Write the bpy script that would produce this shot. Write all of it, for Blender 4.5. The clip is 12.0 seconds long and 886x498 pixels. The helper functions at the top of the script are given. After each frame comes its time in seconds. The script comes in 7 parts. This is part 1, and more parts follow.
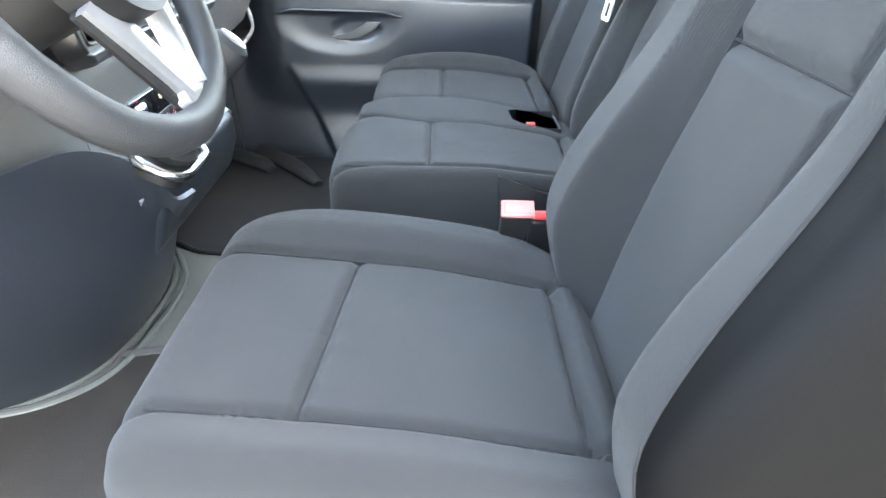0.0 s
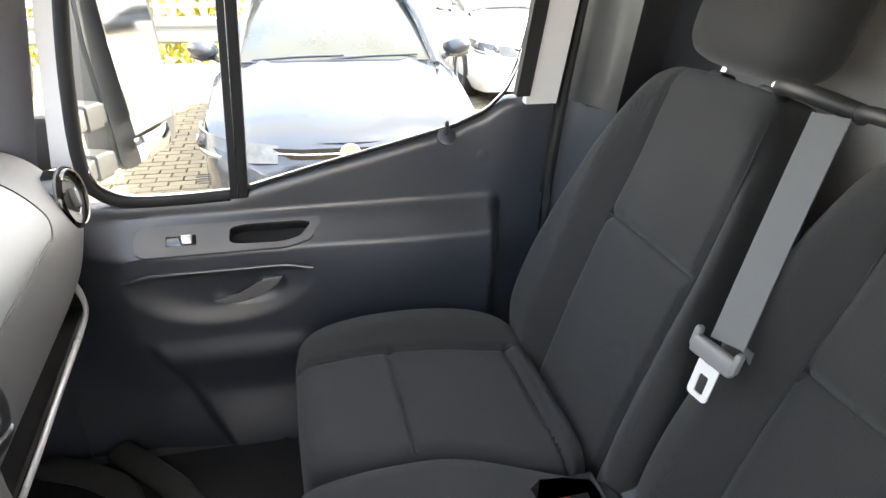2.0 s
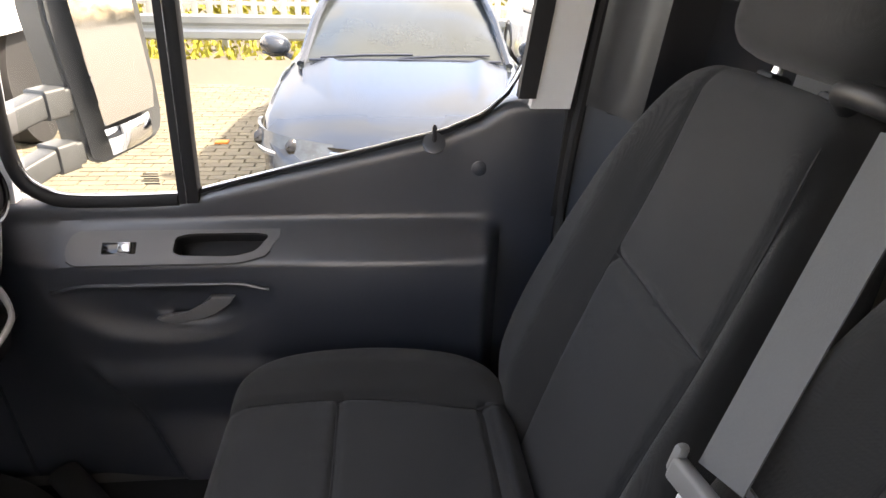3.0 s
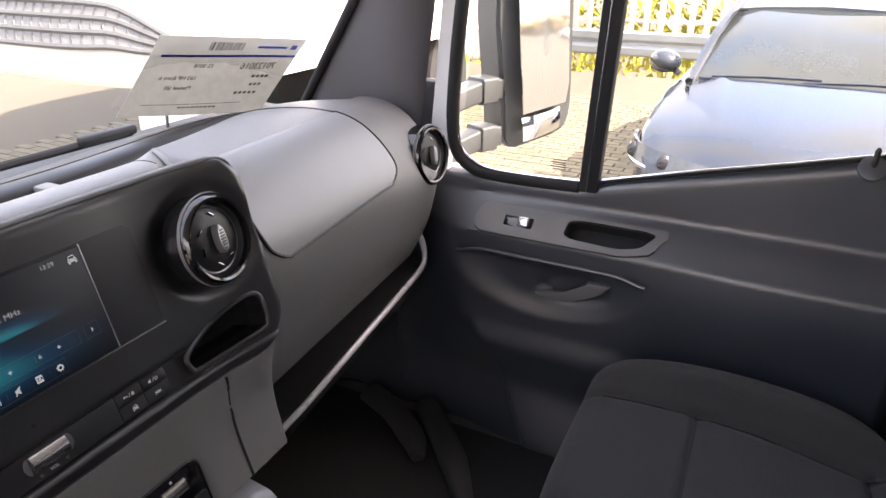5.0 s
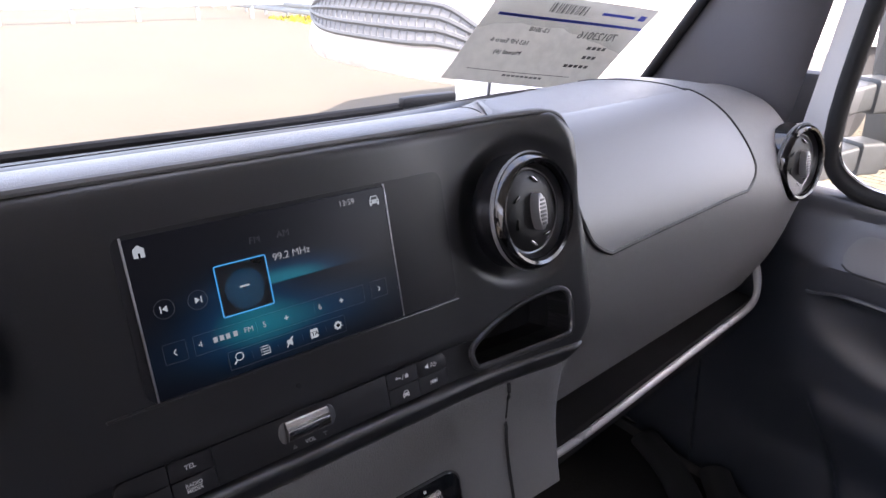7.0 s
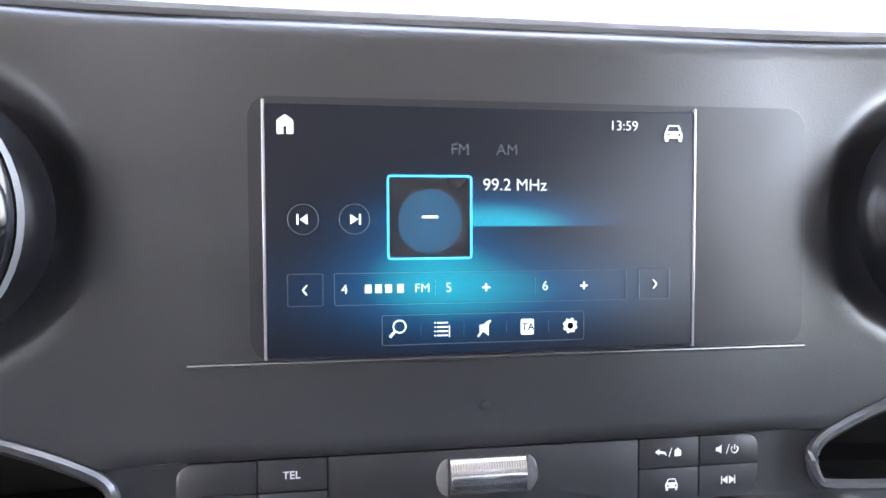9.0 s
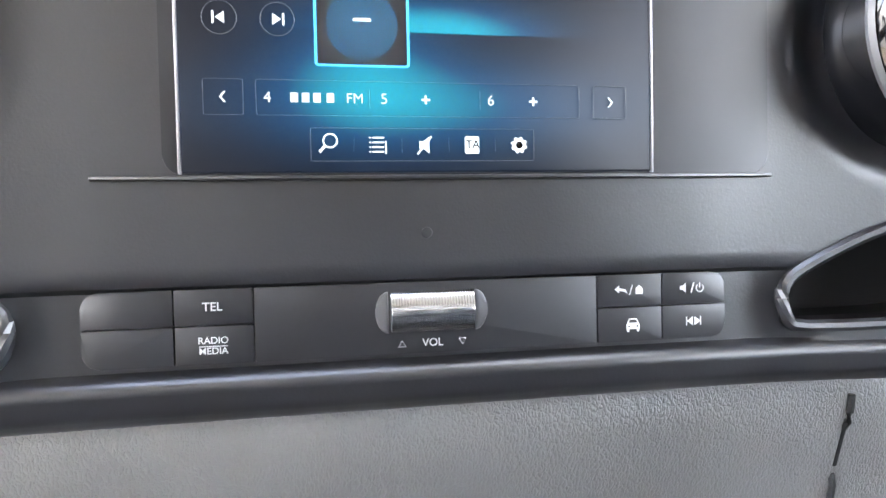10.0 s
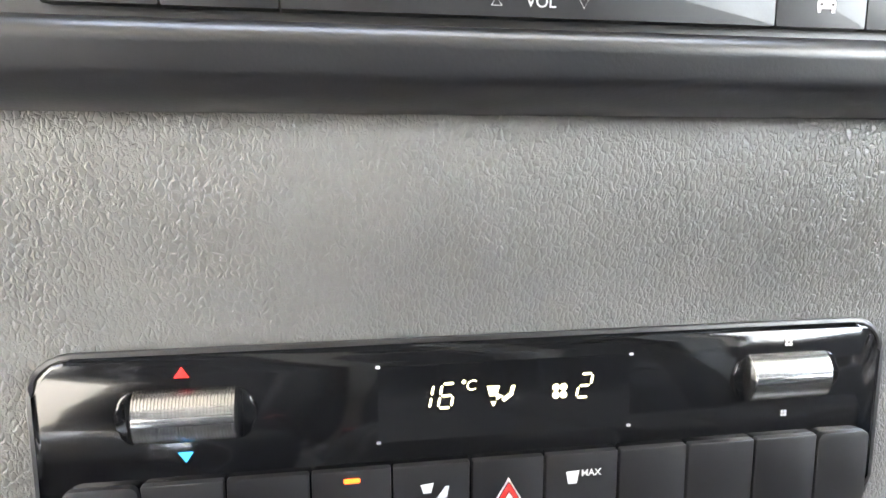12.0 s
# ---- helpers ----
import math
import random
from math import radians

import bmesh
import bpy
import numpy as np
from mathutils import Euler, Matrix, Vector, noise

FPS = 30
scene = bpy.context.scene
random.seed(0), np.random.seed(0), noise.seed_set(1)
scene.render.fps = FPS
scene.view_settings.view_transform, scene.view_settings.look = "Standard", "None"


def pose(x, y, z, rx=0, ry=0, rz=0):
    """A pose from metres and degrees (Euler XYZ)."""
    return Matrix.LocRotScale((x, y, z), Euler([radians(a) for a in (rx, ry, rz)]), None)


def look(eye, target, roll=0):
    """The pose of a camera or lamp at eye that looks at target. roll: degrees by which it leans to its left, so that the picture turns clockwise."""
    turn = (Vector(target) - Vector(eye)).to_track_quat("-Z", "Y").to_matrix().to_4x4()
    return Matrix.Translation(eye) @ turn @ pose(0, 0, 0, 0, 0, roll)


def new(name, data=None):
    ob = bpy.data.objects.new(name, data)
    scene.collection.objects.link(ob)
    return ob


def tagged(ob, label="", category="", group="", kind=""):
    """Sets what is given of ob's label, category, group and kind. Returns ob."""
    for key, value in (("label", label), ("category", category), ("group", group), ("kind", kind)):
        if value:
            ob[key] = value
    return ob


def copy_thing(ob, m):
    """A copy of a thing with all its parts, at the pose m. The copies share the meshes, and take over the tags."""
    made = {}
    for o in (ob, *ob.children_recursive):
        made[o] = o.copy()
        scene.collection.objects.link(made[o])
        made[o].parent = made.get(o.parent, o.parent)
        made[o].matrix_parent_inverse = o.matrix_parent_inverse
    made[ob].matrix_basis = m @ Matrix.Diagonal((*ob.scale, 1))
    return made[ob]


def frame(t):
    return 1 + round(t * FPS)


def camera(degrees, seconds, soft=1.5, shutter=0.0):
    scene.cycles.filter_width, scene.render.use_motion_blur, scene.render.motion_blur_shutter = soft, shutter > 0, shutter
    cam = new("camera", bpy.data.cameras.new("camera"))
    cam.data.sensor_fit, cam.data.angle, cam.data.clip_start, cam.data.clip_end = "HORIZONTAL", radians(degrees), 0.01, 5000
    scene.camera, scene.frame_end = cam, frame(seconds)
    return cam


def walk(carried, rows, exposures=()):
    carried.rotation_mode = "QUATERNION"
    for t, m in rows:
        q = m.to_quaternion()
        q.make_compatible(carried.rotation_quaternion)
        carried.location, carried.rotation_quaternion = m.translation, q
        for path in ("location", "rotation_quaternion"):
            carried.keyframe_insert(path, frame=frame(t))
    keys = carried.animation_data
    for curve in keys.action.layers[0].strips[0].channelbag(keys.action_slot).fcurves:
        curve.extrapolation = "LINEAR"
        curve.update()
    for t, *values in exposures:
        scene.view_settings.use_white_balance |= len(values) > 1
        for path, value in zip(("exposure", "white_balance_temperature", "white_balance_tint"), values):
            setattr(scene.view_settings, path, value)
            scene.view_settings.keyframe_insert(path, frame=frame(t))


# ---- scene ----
cam = camera(68.8, 12.0)
PATH = [
    (0, (-1.137, -0.499, 0.908), (0.621, -0.529, -0.047), 2.0),
    (0.5, (-1.047, -0.514, 0.95), (0.718, -0.519, 0.008), 1.8),
    (0.9, (-0.873, -0.490, 0.982), (0.887, -0.571, 0.035), 1.8),
    (1, (-0.827, -0.464, 1.003), (0.935, -0.576, 0.063), 1.5),
    (1.2, (-0.743, -0.422, 1.1), (1.022, -0.56, 0.169), 1.8),
    (1.5, (-0.625, -0.426, 1.186), (1.151, -0.652, 0.294), 1.6),
    (1.8, (-0.484, -0.422, 1.205), (1.284, -0.79, 0.345), 0.7),
    (2, (-0.385, -0.363, 1.206), (1.361, -0.8, 0.334), 1.1),
    (2.5, (-0.233, -0.414, 1.105), (1.519, -0.788, 0.216), 1.1),
    (3, (-0.201, -0.586, 1.151), (1.593, -0.768, 0.287), 1.5),
    (3.5, (-0.223, -0.527, 1.147), (1.585, -0.497, 0.292), 1.9),
    (3.7, (-0.22, -0.508, 1.137), (1.585, -0.377, 0.287), 2.0),
    (5.3, (-0.253, -0.513, 1.123), (1.338, 0.373, 0.297), 0.3),
    (5.5, (-0.258, -0.501, 1.119), (1.316, 0.418, 0.298), 0.5),
    (6, (-0.256, -0.484, 1.104), (1.262, 0.53, 0.289), 0.3),
    (6.5, (-0.235, -0.45, 1.083), (1.197, 0.685, 0.271), 0.9),
    (7, (-0.163, -0.373, 1.031), (0.978, 1.07, 0.245), 0.8),
    (7.2, (-0.139, -0.356, 0.988), (0.815, 1.228, 0.225), 1.3),
    (7.5, (-0.084, -0.31, 0.954), (0.679, 1.382, 0.208), 1.4),
    (7.7, (-0.085, -0.273, 0.931), (0.582, 1.469, 0.208), 1.7),
    (9.3, (-0.058, -0.249, 0.886), (0.19, 1.656, 0.332), 1.8),
    (9.5, (-0.056, -0.252, 0.868), (0.169, 1.656, 0.315), 1.7),
    (10, (-0.043, -0.25, 0.822), (0.318, 1.638, 0.27), 1.5),
    (10.5, (-0.054, -0.225, 0.807), (0.269, 1.622, 0.112), 1.9),
    (11, (-0.053, -0.218, 0.786), (0.285, 1.613, 0.055), 2.1),
    (11.5, (-0.054, -0.206, 0.758), (0.258, 1.621, 0.005), 2.1),
    (12, (-0.057, -0.195, 0.719), (0.265, 1.623, -0.049), 2.5),
]
EXPOSURES = [(0, 5.65, 6500, 4), (0.5, 6.25, 6850, 4), (1.0, 6.4, 7300, 7), (1.5, 6.05, 7400, 9), (2.0, 4.55, 7700, 11), (2.5, 3.95, 7950, 14), (3.0, 3.85, 7950, 17), (3.5, 4.0, 7950, 20), (5.5, 3.8, 7500, 22), (7.0, 3.8, 6800, 24), (7.7, 4.2, 6400, 22), (9.5, 6.1, 6700, 14), (10.0, 5.95, 6800, 13), (10.5, 6.45, 7000, 12), (12, 6.2, 7500, 10)]
walk(cam, [(t, look(eye, target, roll)) for t, eye, target, roll in PATH], EXPOSURES)

# ---- world ----
import functools

world = bpy.data.worlds.new("sky")
scene.world = world
world.use_nodes = True
wn = world.node_tree
sky = wn.nodes.new("ShaderNodeTexSky")
sky.sky_type = "NISHITA"
sky.sun_disc = False
SUN_AZ, SUN_EL = radians(180), radians(50)          # azimuth from +y towards +x
sky.sun_elevation, sky.sun_rotation = SUN_EL, SUN_AZ
sky.air_density, sky.dust_density = 1.0, 3.0
# broken white cloud over the whole sky
cloud = wn.nodes.new("ShaderNodeTexNoise")
cloud.inputs["Scale"].default_value, cloud.inputs["Detail"].default_value = 2.6, 7.0
cover = wn.nodes.new("ShaderNodeMapRange")
cover.inputs["From Min"].default_value, cover.inputs["From Max"].default_value = 0.40, 0.58
wn.links.new(cloud.outputs["Fac"], cover.inputs["Value"])
veil = wn.nodes.new("ShaderNodeMixRGB")
veil.inputs["Color2"].default_value = (2.05, 2.1, 2.2, 1)
wn.links.new(cover.outputs["Result"], veil.inputs["Fac"])
wn.links.new(sky.outputs["Color"], veil.inputs["Color1"])
wn.links.new(veil.outputs["Color"], wn.nodes["Background"].inputs["Color"])
wn.nodes["Background"].inputs["Strength"].default_value = 0.15
sun_way = Vector((math.sin(SUN_AZ) * math.cos(SUN_EL), math.cos(SUN_AZ) * math.cos(SUN_EL), math.sin(SUN_EL)))
sun = new("sun", bpy.data.lights.new("sun", "SUN"))
sun.data.energy, sun.data.angle, sun.data.color = 1.8, radians(0.6), (1.0, 0.95, 0.88)
sun.matrix_world = look(tuple(sun_way * 30), (0, 0, 0))


# ---- materials ----
def mat(name, color, rough=0.5, metal=0.0, grain=0.0, scale=60.0, vary=0.12, vscale=4.0, bump_dist=0.001,
        coat=0.0, sheen=0.0, spec=0.5, kind="noise", island=0.0, objrand=0.0, dust=0.0, squash=1.0, ior=1.5):
    """A surface with fine relief (grain), and slow variation of tone and gloss (vary)."""
    m = bpy.data.materials.new(name)
    m.use_nodes = True
    nt = m.node_tree
    bs = nt.nodes["Principled BSDF"]
    bs.inputs["Roughness"].default_value = rough
    bs.inputs["Metallic"].default_value = metal
    bs.inputs["Coat Weight"].default_value = coat
    bs.inputs["Coat Roughness"].default_value = 0.06
    bs.inputs["Sheen Weight"].default_value = sheen
    bs.inputs["Specular IOR Level"].default_value = spec
    bs.inputs["IOR"].default_value = ior
    tc = nt.nodes.new("ShaderNodeTexCoord")
    n1 = nt.nodes.new("ShaderNodeTexNoise")
    n1.inputs["Scale"].default_value, n1.inputs["Detail"].default_value = vscale, 5.0
    nt.links.new(tc.outputs["Object"], n1.inputs["Vector"])
    n2 = nt.nodes.new("ShaderNodeTexNoise")
    n2.inputs["Scale"].default_value, n2.inputs["Detail"].default_value = scale, 3.0
    nt.links.new(tc.outputs["Object"], n2.inputs["Vector"])
    mixf = nt.nodes.new("ShaderNodeMath")
    mixf.operation = "MULTIPLY_ADD"
    nt.links.new(n2.outputs["Fac"], mixf.inputs[0])
    mixf.inputs[1].default_value = 0.35
    nt.links.new(n1.outputs["Fac"], mixf.inputs[2])
    drive = mixf.outputs[0]
    if island or objrand:
        src = nt.nodes.new("ShaderNodeNewGeometry") if island else nt.nodes.new("ShaderNodeObjectInfo")
        out = src.outputs["Random Per Island"] if island else src.outputs["Random"]
        add = nt.nodes.new("ShaderNodeMath")
        add.operation = "MULTIPLY_ADD"
        nt.links.new(out, add.inputs[0])
        add.inputs[1].default_value = island or objrand
        nt.links.new(drive, add.inputs[2])
        drive = add.outputs[0]
    ramp = nt.nodes.new("ShaderNodeMapRange")
    ramp.inputs["From Min"].default_value, ramp.inputs["From Max"].default_value = 0.35, 1.0 + (island or objrand) * 0.6
    ramp.inputs["To Min"].default_value, ramp.inputs["To Max"].default_value = 1 - vary, 1 + vary
    nt.links.new(drive, ramp.inputs["Value"])
    mul = nt.nodes.new("ShaderNodeVectorMath")
    mul.operation = "SCALE"
    mul.inputs[0].default_value = color
    nt.links.new(ramp.outputs["Result"], mul.inputs["Scale"])
    tone = mul.outputs["Vector"]
    if dust:
        vd = nt.nodes.new("ShaderNodeTexVoronoi")
        vd.inputs["Scale"].default_value = 330
        nt.links.new(tc.outputs["Object"], vd.inputs["Vector"])
        lim = nt.nodes.new("ShaderNodeMapRange")
        lim.inputs["From Min"].default_value, lim.inputs["From Max"].default_value = 0.62, 0.80
        lim.inputs["To Max"].default_value = 0.14
        nt.links.new(n1.outputs["Fac"], lim.inputs["Value"])
        dot = nt.nodes.new("ShaderNodeMath")
        dot.operation = "LESS_THAN"
        nt.links.new(vd.outputs["Distance"], dot.inputs[0])
        nt.links.new(lim.outputs["Result"], dot.inputs[1])
        amt = nt.nodes.new("ShaderNodeMath")
        amt.operation = "MULTIPLY"
        amt.inputs[1].default_value = dust
        nt.links.new(dot.outputs[0], amt.inputs[0])
        dm = nt.nodes.new("ShaderNodeMixRGB")
        dm.inputs["Color2"].default_value = (0.38, 0.37, 0.35, 1)
        nt.links.new(amt.outputs[0], dm.inputs["Fac"])
        nt.links.new(tone, dm.inputs["Color1"])
        tone = dm.outputs["Color"]
    nt.links.new(tone, bs.inputs["Base Color"])
    rr = nt.nodes.new("ShaderNodeMapRange")
    rr.inputs["From Min"].default_value, rr.inputs["From Max"].default_value = 0.3, 0.75
    rr.inputs["To Min"].default_value, rr.inputs["To Max"].default_value = max(rough - 0.07, 0.02), min(rough + 0.07, 1)
    nt.links.new(n1.outputs["Fac"], rr.inputs["Value"])
    nt.links.new(rr.outputs["Result"], bs.inputs["Roughness"])
    if grain:
        bp = nt.nodes.new("ShaderNodeBump")
        bp.inputs["Strength"].default_value, bp.inputs["Distance"].default_value = grain, bump_dist
        if kind == "leather":
            vo = nt.nodes.new("ShaderNodeTexVoronoi")
            vo.feature = "DISTANCE_TO_EDGE"
            vo.inputs["Scale"].default_value = scale
            wob = nt.nodes.new("ShaderNodeMixRGB")
            wob.blend_type = "ADD"
            wob.inputs["Fac"].default_value = 0.0022
            nt.links.new(tc.outputs["Object"], wob.inputs["Color1"])
            nt.links.new(n2.outputs["Color"], wob.inputs["Color2"])
            fold = nt.nodes.new("ShaderNodeMapping")
            fold.inputs["Scale"].default_value = (1, 1, squash)
            nt.links.new(wob.outputs["Color"], fold.inputs["Vector"])
            nt.links.new(fold.outputs["Vector"], vo.inputs["Vector"])
            cl = nt.nodes.new("ShaderNodeMapRange")
            cl.inputs["From Max"].default_value = 0.22
            nt.links.new(vo.outputs["Distance"], cl.inputs["Value"])
            nt.links.new(cl.outputs["Result"], bp.inputs["Height"])
        elif kind == "weave":
            wv = []
            for turn in (35, -55):
                mp = nt.nodes.new("ShaderNodeMapping")
                mp.inputs["Rotation"].default_value = (radians(turn), radians(20), radians(turn))
                nt.links.new(tc.outputs["Object"], mp.inputs["Vector"])
                w = nt.nodes.new("ShaderNodeTexWave")
                w.inputs["Scale"].default_value = scale
                w.inputs["Distortion"].default_value = 1.0
                nt.links.new(mp.outputs["Vector"], w.inputs["Vector"])
                wv.append(w)
            mx = nt.nodes.new("ShaderNodeMath")
            mx.operation = "ADD"
            nt.links.new(wv[0].outputs["Fac"], mx.inputs[0])
            nt.links.new(wv[1].outputs["Fac"], mx.inputs[1])
            nt.links.new(mx.outputs[0], bp.inputs["Height"])
        else:
            nt.links.new(n2.outputs["Fac"], bp.inputs["Height"])
        nt.links.new(bp.outputs["Normal"], bs.inputs["Normal"])
    return m


def glow(name, color, strength):
    m = bpy.data.materials.new(name)
    m.use_nodes = True
    bs = m.node_tree.nodes["Principled BSDF"]
    bs.inputs["Base Color"].default_value = (0.01, 0.01, 0.01, 1)
    bs.inputs["Roughness"].default_value = 0.35
    bs.inputs["Emission Color"].default_value = (*color, 1)
    bs.inputs["Emission Strength"].default_value = strength
    return m


def glass(name, tint, rough=0.0, alpha=0.12):
    """Thin pane: clear, with a faint tint and real reflections."""
    m = bpy.data.materials.new(name)
    m.use_nodes = True
    nt = m.node_tree
    nt.nodes.remove(nt.nodes["Principled BSDF"])
    tr, gl, mx = nt.nodes.new("ShaderNodeBsdfTransparent"), nt.nodes.new("ShaderNodeBsdfGlossy"), nt.nodes.new("ShaderNodeMixShader")
    fr = nt.nodes.new("ShaderNodeFresnel")
    fr.inputs["IOR"].default_value = 1.38
    tr.inputs["Color"].default_value = (*tint, 1)
    gl.inputs["Roughness"].default_value = 0.02
    nt.links.new(fr.outputs["Fac"], mx.inputs["Fac"])
    nt.links.new(tr.outputs["BSDF"], mx.inputs[1])
    nt.links.new(gl.outputs["BSDF"], mx.inputs[2])
    nt.links.new(mx.outputs["Shader"], nt.nodes["Material Output"].inputs["Surface"])
    return m


FABRIC = mat("seat_fabric", (0.0092, 0.0096, 0.0102), 0.85, grain=0.5, scale=420, vary=0.16, vscale=5, bump_dist=0.0007, sheen=0.09, kind="weave")
SIDEPANEL = mat("seat_side_vinyl", (0.0032, 0.0032, 0.0034), 0.62, spec=0.10, grain=0.3, scale=300, vary=0.15, vscale=6, bump_dist=0.0004)
FABRIC_SIDE = mat("seat_bolster_fabric", (0.0100, 0.0103, 0.0108), 0.85, grain=0.3, scale=300, vary=0.15, vscale=6, bump_dist=0.0005, sheen=0.12, kind="weave")
SEAM = mat("seam_thread", (0.014, 0.014, 0.015), 0.9, vary=0.2)
DASH = mat("dash_leather_grain", (0.165, 0.162, 0.158), 0.41, spec=1.0, ior=1.65, grain=0.75, scale=580, vary=0.14, vscale=7, bump_dist=0.00035, kind="leather", squash=0.42)
DASH_TOP = mat("dash_top_plastic", (0.22, 0.223, 0.230), 0.50, spec=1.0, ior=1.65, grain=0.25, scale=700, vary=0.1, vscale=6, bump_dist=0.0004)
DOORM = mat("door_plastic", (0.026, 0.031, 0.041), 0.38, spec=1.0, ior=1.6, grain=0.3, scale=650, vary=0.12, vscale=5, bump_dist=0.0004)
PANEL = mat("panel_plastic", (0.012, 0.012, 0.014), 0.36, spec=1.0, ior=1.6, grain=0.22, scale=900, vary=0.14, vscale=8, bump_dist=0.0003, dust=0.45)
PLATE = mat("grey_trim_plastic", (0.16, 0.16, 0.16), 0.42, grain=0.15, scale=700, vary=0.1, vscale=9, bump_dist=0.0003)
BLACKG = mat("piano_black", (0.006, 0.006, 0.007), 0.1, vary=0.3, vscale=18, coat=0.6)
DOME = mat("satin_black_dome", (0.006, 0.006, 0.007), 0.42, vary=0.3, vscale=18, spec=0.4)
BLACK = mat("black_plastic", (0.014, 0.014, 0.015), 0.5, grain=0.2, scale=500, vary=0.2, vscale=9, bump_dist=0.0003)
BUTTON = mat("button_plastic", (0.014, 0.014, 0.016), 0.40, spec=0.9, vary=0.15, vscale=30, grain=0.1, scale=1200, bump_dist=0.0002)
RUBBER = mat("rubber", (0.015, 0.015, 0.016), 0.8, grain=0.3, scale=260, vary=0.25, vscale=8)
CHROME = mat("satin_chrome", (0.78, 0.78, 0.78), 0.22, 1.0, vary=0.08, vscale=20)
SILVER = mat("silver_trim", (0.42, 0.42, 0.43), 0.35, 0.7, vary=0.08, vscale=14)
BELT = mat("belt_webbing", (0.100, 0.103, 0.107), 0.8, grain=0.22, scale=500, vary=0.12, vscale=12, bump_dist=0.0006, kind="weave")
REDM = mat("red_plastic", (0.62, 0.05, 0.045), 0.4, vary=0.1, vscale=20)
WHITEPAINT = mat("white_paint", (0.78, 0.78, 0.77), 0.3, vary=0.05, vscale=3, coat=0.5)
GREYWALL = mat("bulkhead_panel", (0.30, 0.29, 0.28), 0.7, grain=0.3, scale=300, vary=0.12, vscale=4)
LINER = mat("headliner", (0.66, 0.66, 0.64), 0.9, grain=0.4, scale=400, vary=0.08, vscale=5)
MAT_FLOOR = mat("floor_mat_rubber", (0.012, 0.012, 0.013), 0.8, grain=0.5, scale=180, vary=0.3, vscale=6)
STEP_D = mat("dark_grey_duct_plastic", (0.028, 0.029, 0.030), 0.6, grain=0.3, scale=300, vary=0.2, vscale=7)
TRAY = mat("pale_floor_tray_plastic", (0.15, 0.155, 0.145), 0.5, grain=0.3, scale=300, vary=0.12, vscale=7, bump_dist=0.0004)
STEP = mat("grey_step_plastic", (0.085, 0.086, 0.085), 0.6, grain=0.3, scale=300, vary=0.2, vscale=7)
CARPAINT = mat("blue_grey_car_paint", (0.036, 0.045, 0.060), 0.18, 0.2, vary=0.08, vscale=3, coat=0.45)
CARWHITE = mat("white_car_paint", (0.75, 0.75, 0.75), 0.3, vary=0.06, vscale=3, coat=0.7)
CARDARK = mat("dark_car_paint", (0.03, 0.035, 0.05), 0.3, 0.3, vary=0.1, vscale=3, coat=0.7)
CARGLASS = mat("tinted_car_glass", (0.035, 0.042, 0.042), 0.05, vary=0.3, vscale=2, coat=0.3, spec=0.6)
TYRE = mat("tyre_rubber", (0.02, 0.02, 0.02), 0.8, grain=0.4, scale=90, vary=0.3)
LAMPG = mat("headlamp_lens", (0.07, 0.08, 0.09), 0.16, 0.0, vary=0.35, vscale=22, coat=0.15)
ORANGE = mat("orange_marker", (0.75, 0.24, 0.03), 0.5, vary=0.2, vscale=12)
GALV = mat("galvanised_steel", (0.36, 0.39, 0.41), 0.45, 0.5, vary=0.15, vscale=3, grain=0.15, scale=60)
FENCEW = mat("white_fence_paint", (0.62, 0.62, 0.60), 0.5, vary=0.1, vscale=5)
HEDGE = mat("yellow_green_hedge", (0.27, 0.25, 0.03), 0.8, vary=0.5, vscale=5, grain=0.5, scale=30, bump_dist=0.02, island=0.5)
CLAD = mat("cream_cladding", (0.66, 0.63, 0.57), 0.6, vary=0.07, vscale=2)
CONC = mat("pale_concrete_ground", (0.115, 0.102, 0.080), 0.85, spec=0.2, grain=0.35, scale=9, vary=0.12, vscale=0.5, bump_dist=0.01)
PAVER = mat("concrete_paver", (0.135, 0.118, 0.082), 0.85, grain=0.5, scale=60, vary=0.28, vscale=3, bump_dist=0.003, objrand=0.35)
PAVER2 = mat("concrete_paver_field", (0.135, 0.118, 0.082), 0.85, grain=0.5, scale=60, vary=0.28, vscale=3, bump_dist=0.003, island=0.35)
PAPER = mat("printed_paper", (0.50, 0.485, 0.45), 0.7, vary=0.22, vscale=60, grain=0.5, scale=90, bump_dist=0.002)
INK = mat("grey_ink", (0.10, 0.10, 0.10), 0.7, vary=0.1)
INKBLUE = mat("blue_ink", (0.03, 0.05, 0.35), 0.6, vary=0.1)
GRILLE = mat("pale_grey_grille_plastic", (0.11, 0.115, 0.12), 0.5, vary=0.1, vscale=6)
GRILLE_BACK = mat("grille_backing", (0.20, 0.205, 0.21), 0.6, vary=0.15, vscale=5)
# the sheet lets some daylight through
_nt = PAPER.node_tree
_tl, _mx = _nt.nodes.new("ShaderNodeBsdfTranslucent"), _nt.nodes.new("ShaderNodeMixShader")
_tl.inputs["Color"].default_value = (0.80, 0.78, 0.72, 1)
_mx.inputs["Fac"].default_value = 0.42
_nt.links.new(_nt.nodes["Principled BSDF"].outputs[0], _mx.inputs[1])
_nt.links.new(_tl.outputs[0], _mx.inputs[2])
_nt.links.new(_mx.outputs[0], _nt.nodes["Material Output"].inputs["Surface"])
ARMGREY = mat("weathered_mirror_plastic", (0.062, 0.066, 0.068), 0.45, grain=0.3, scale=400, vary=0.2, vscale=7, bump_dist=0.0004)
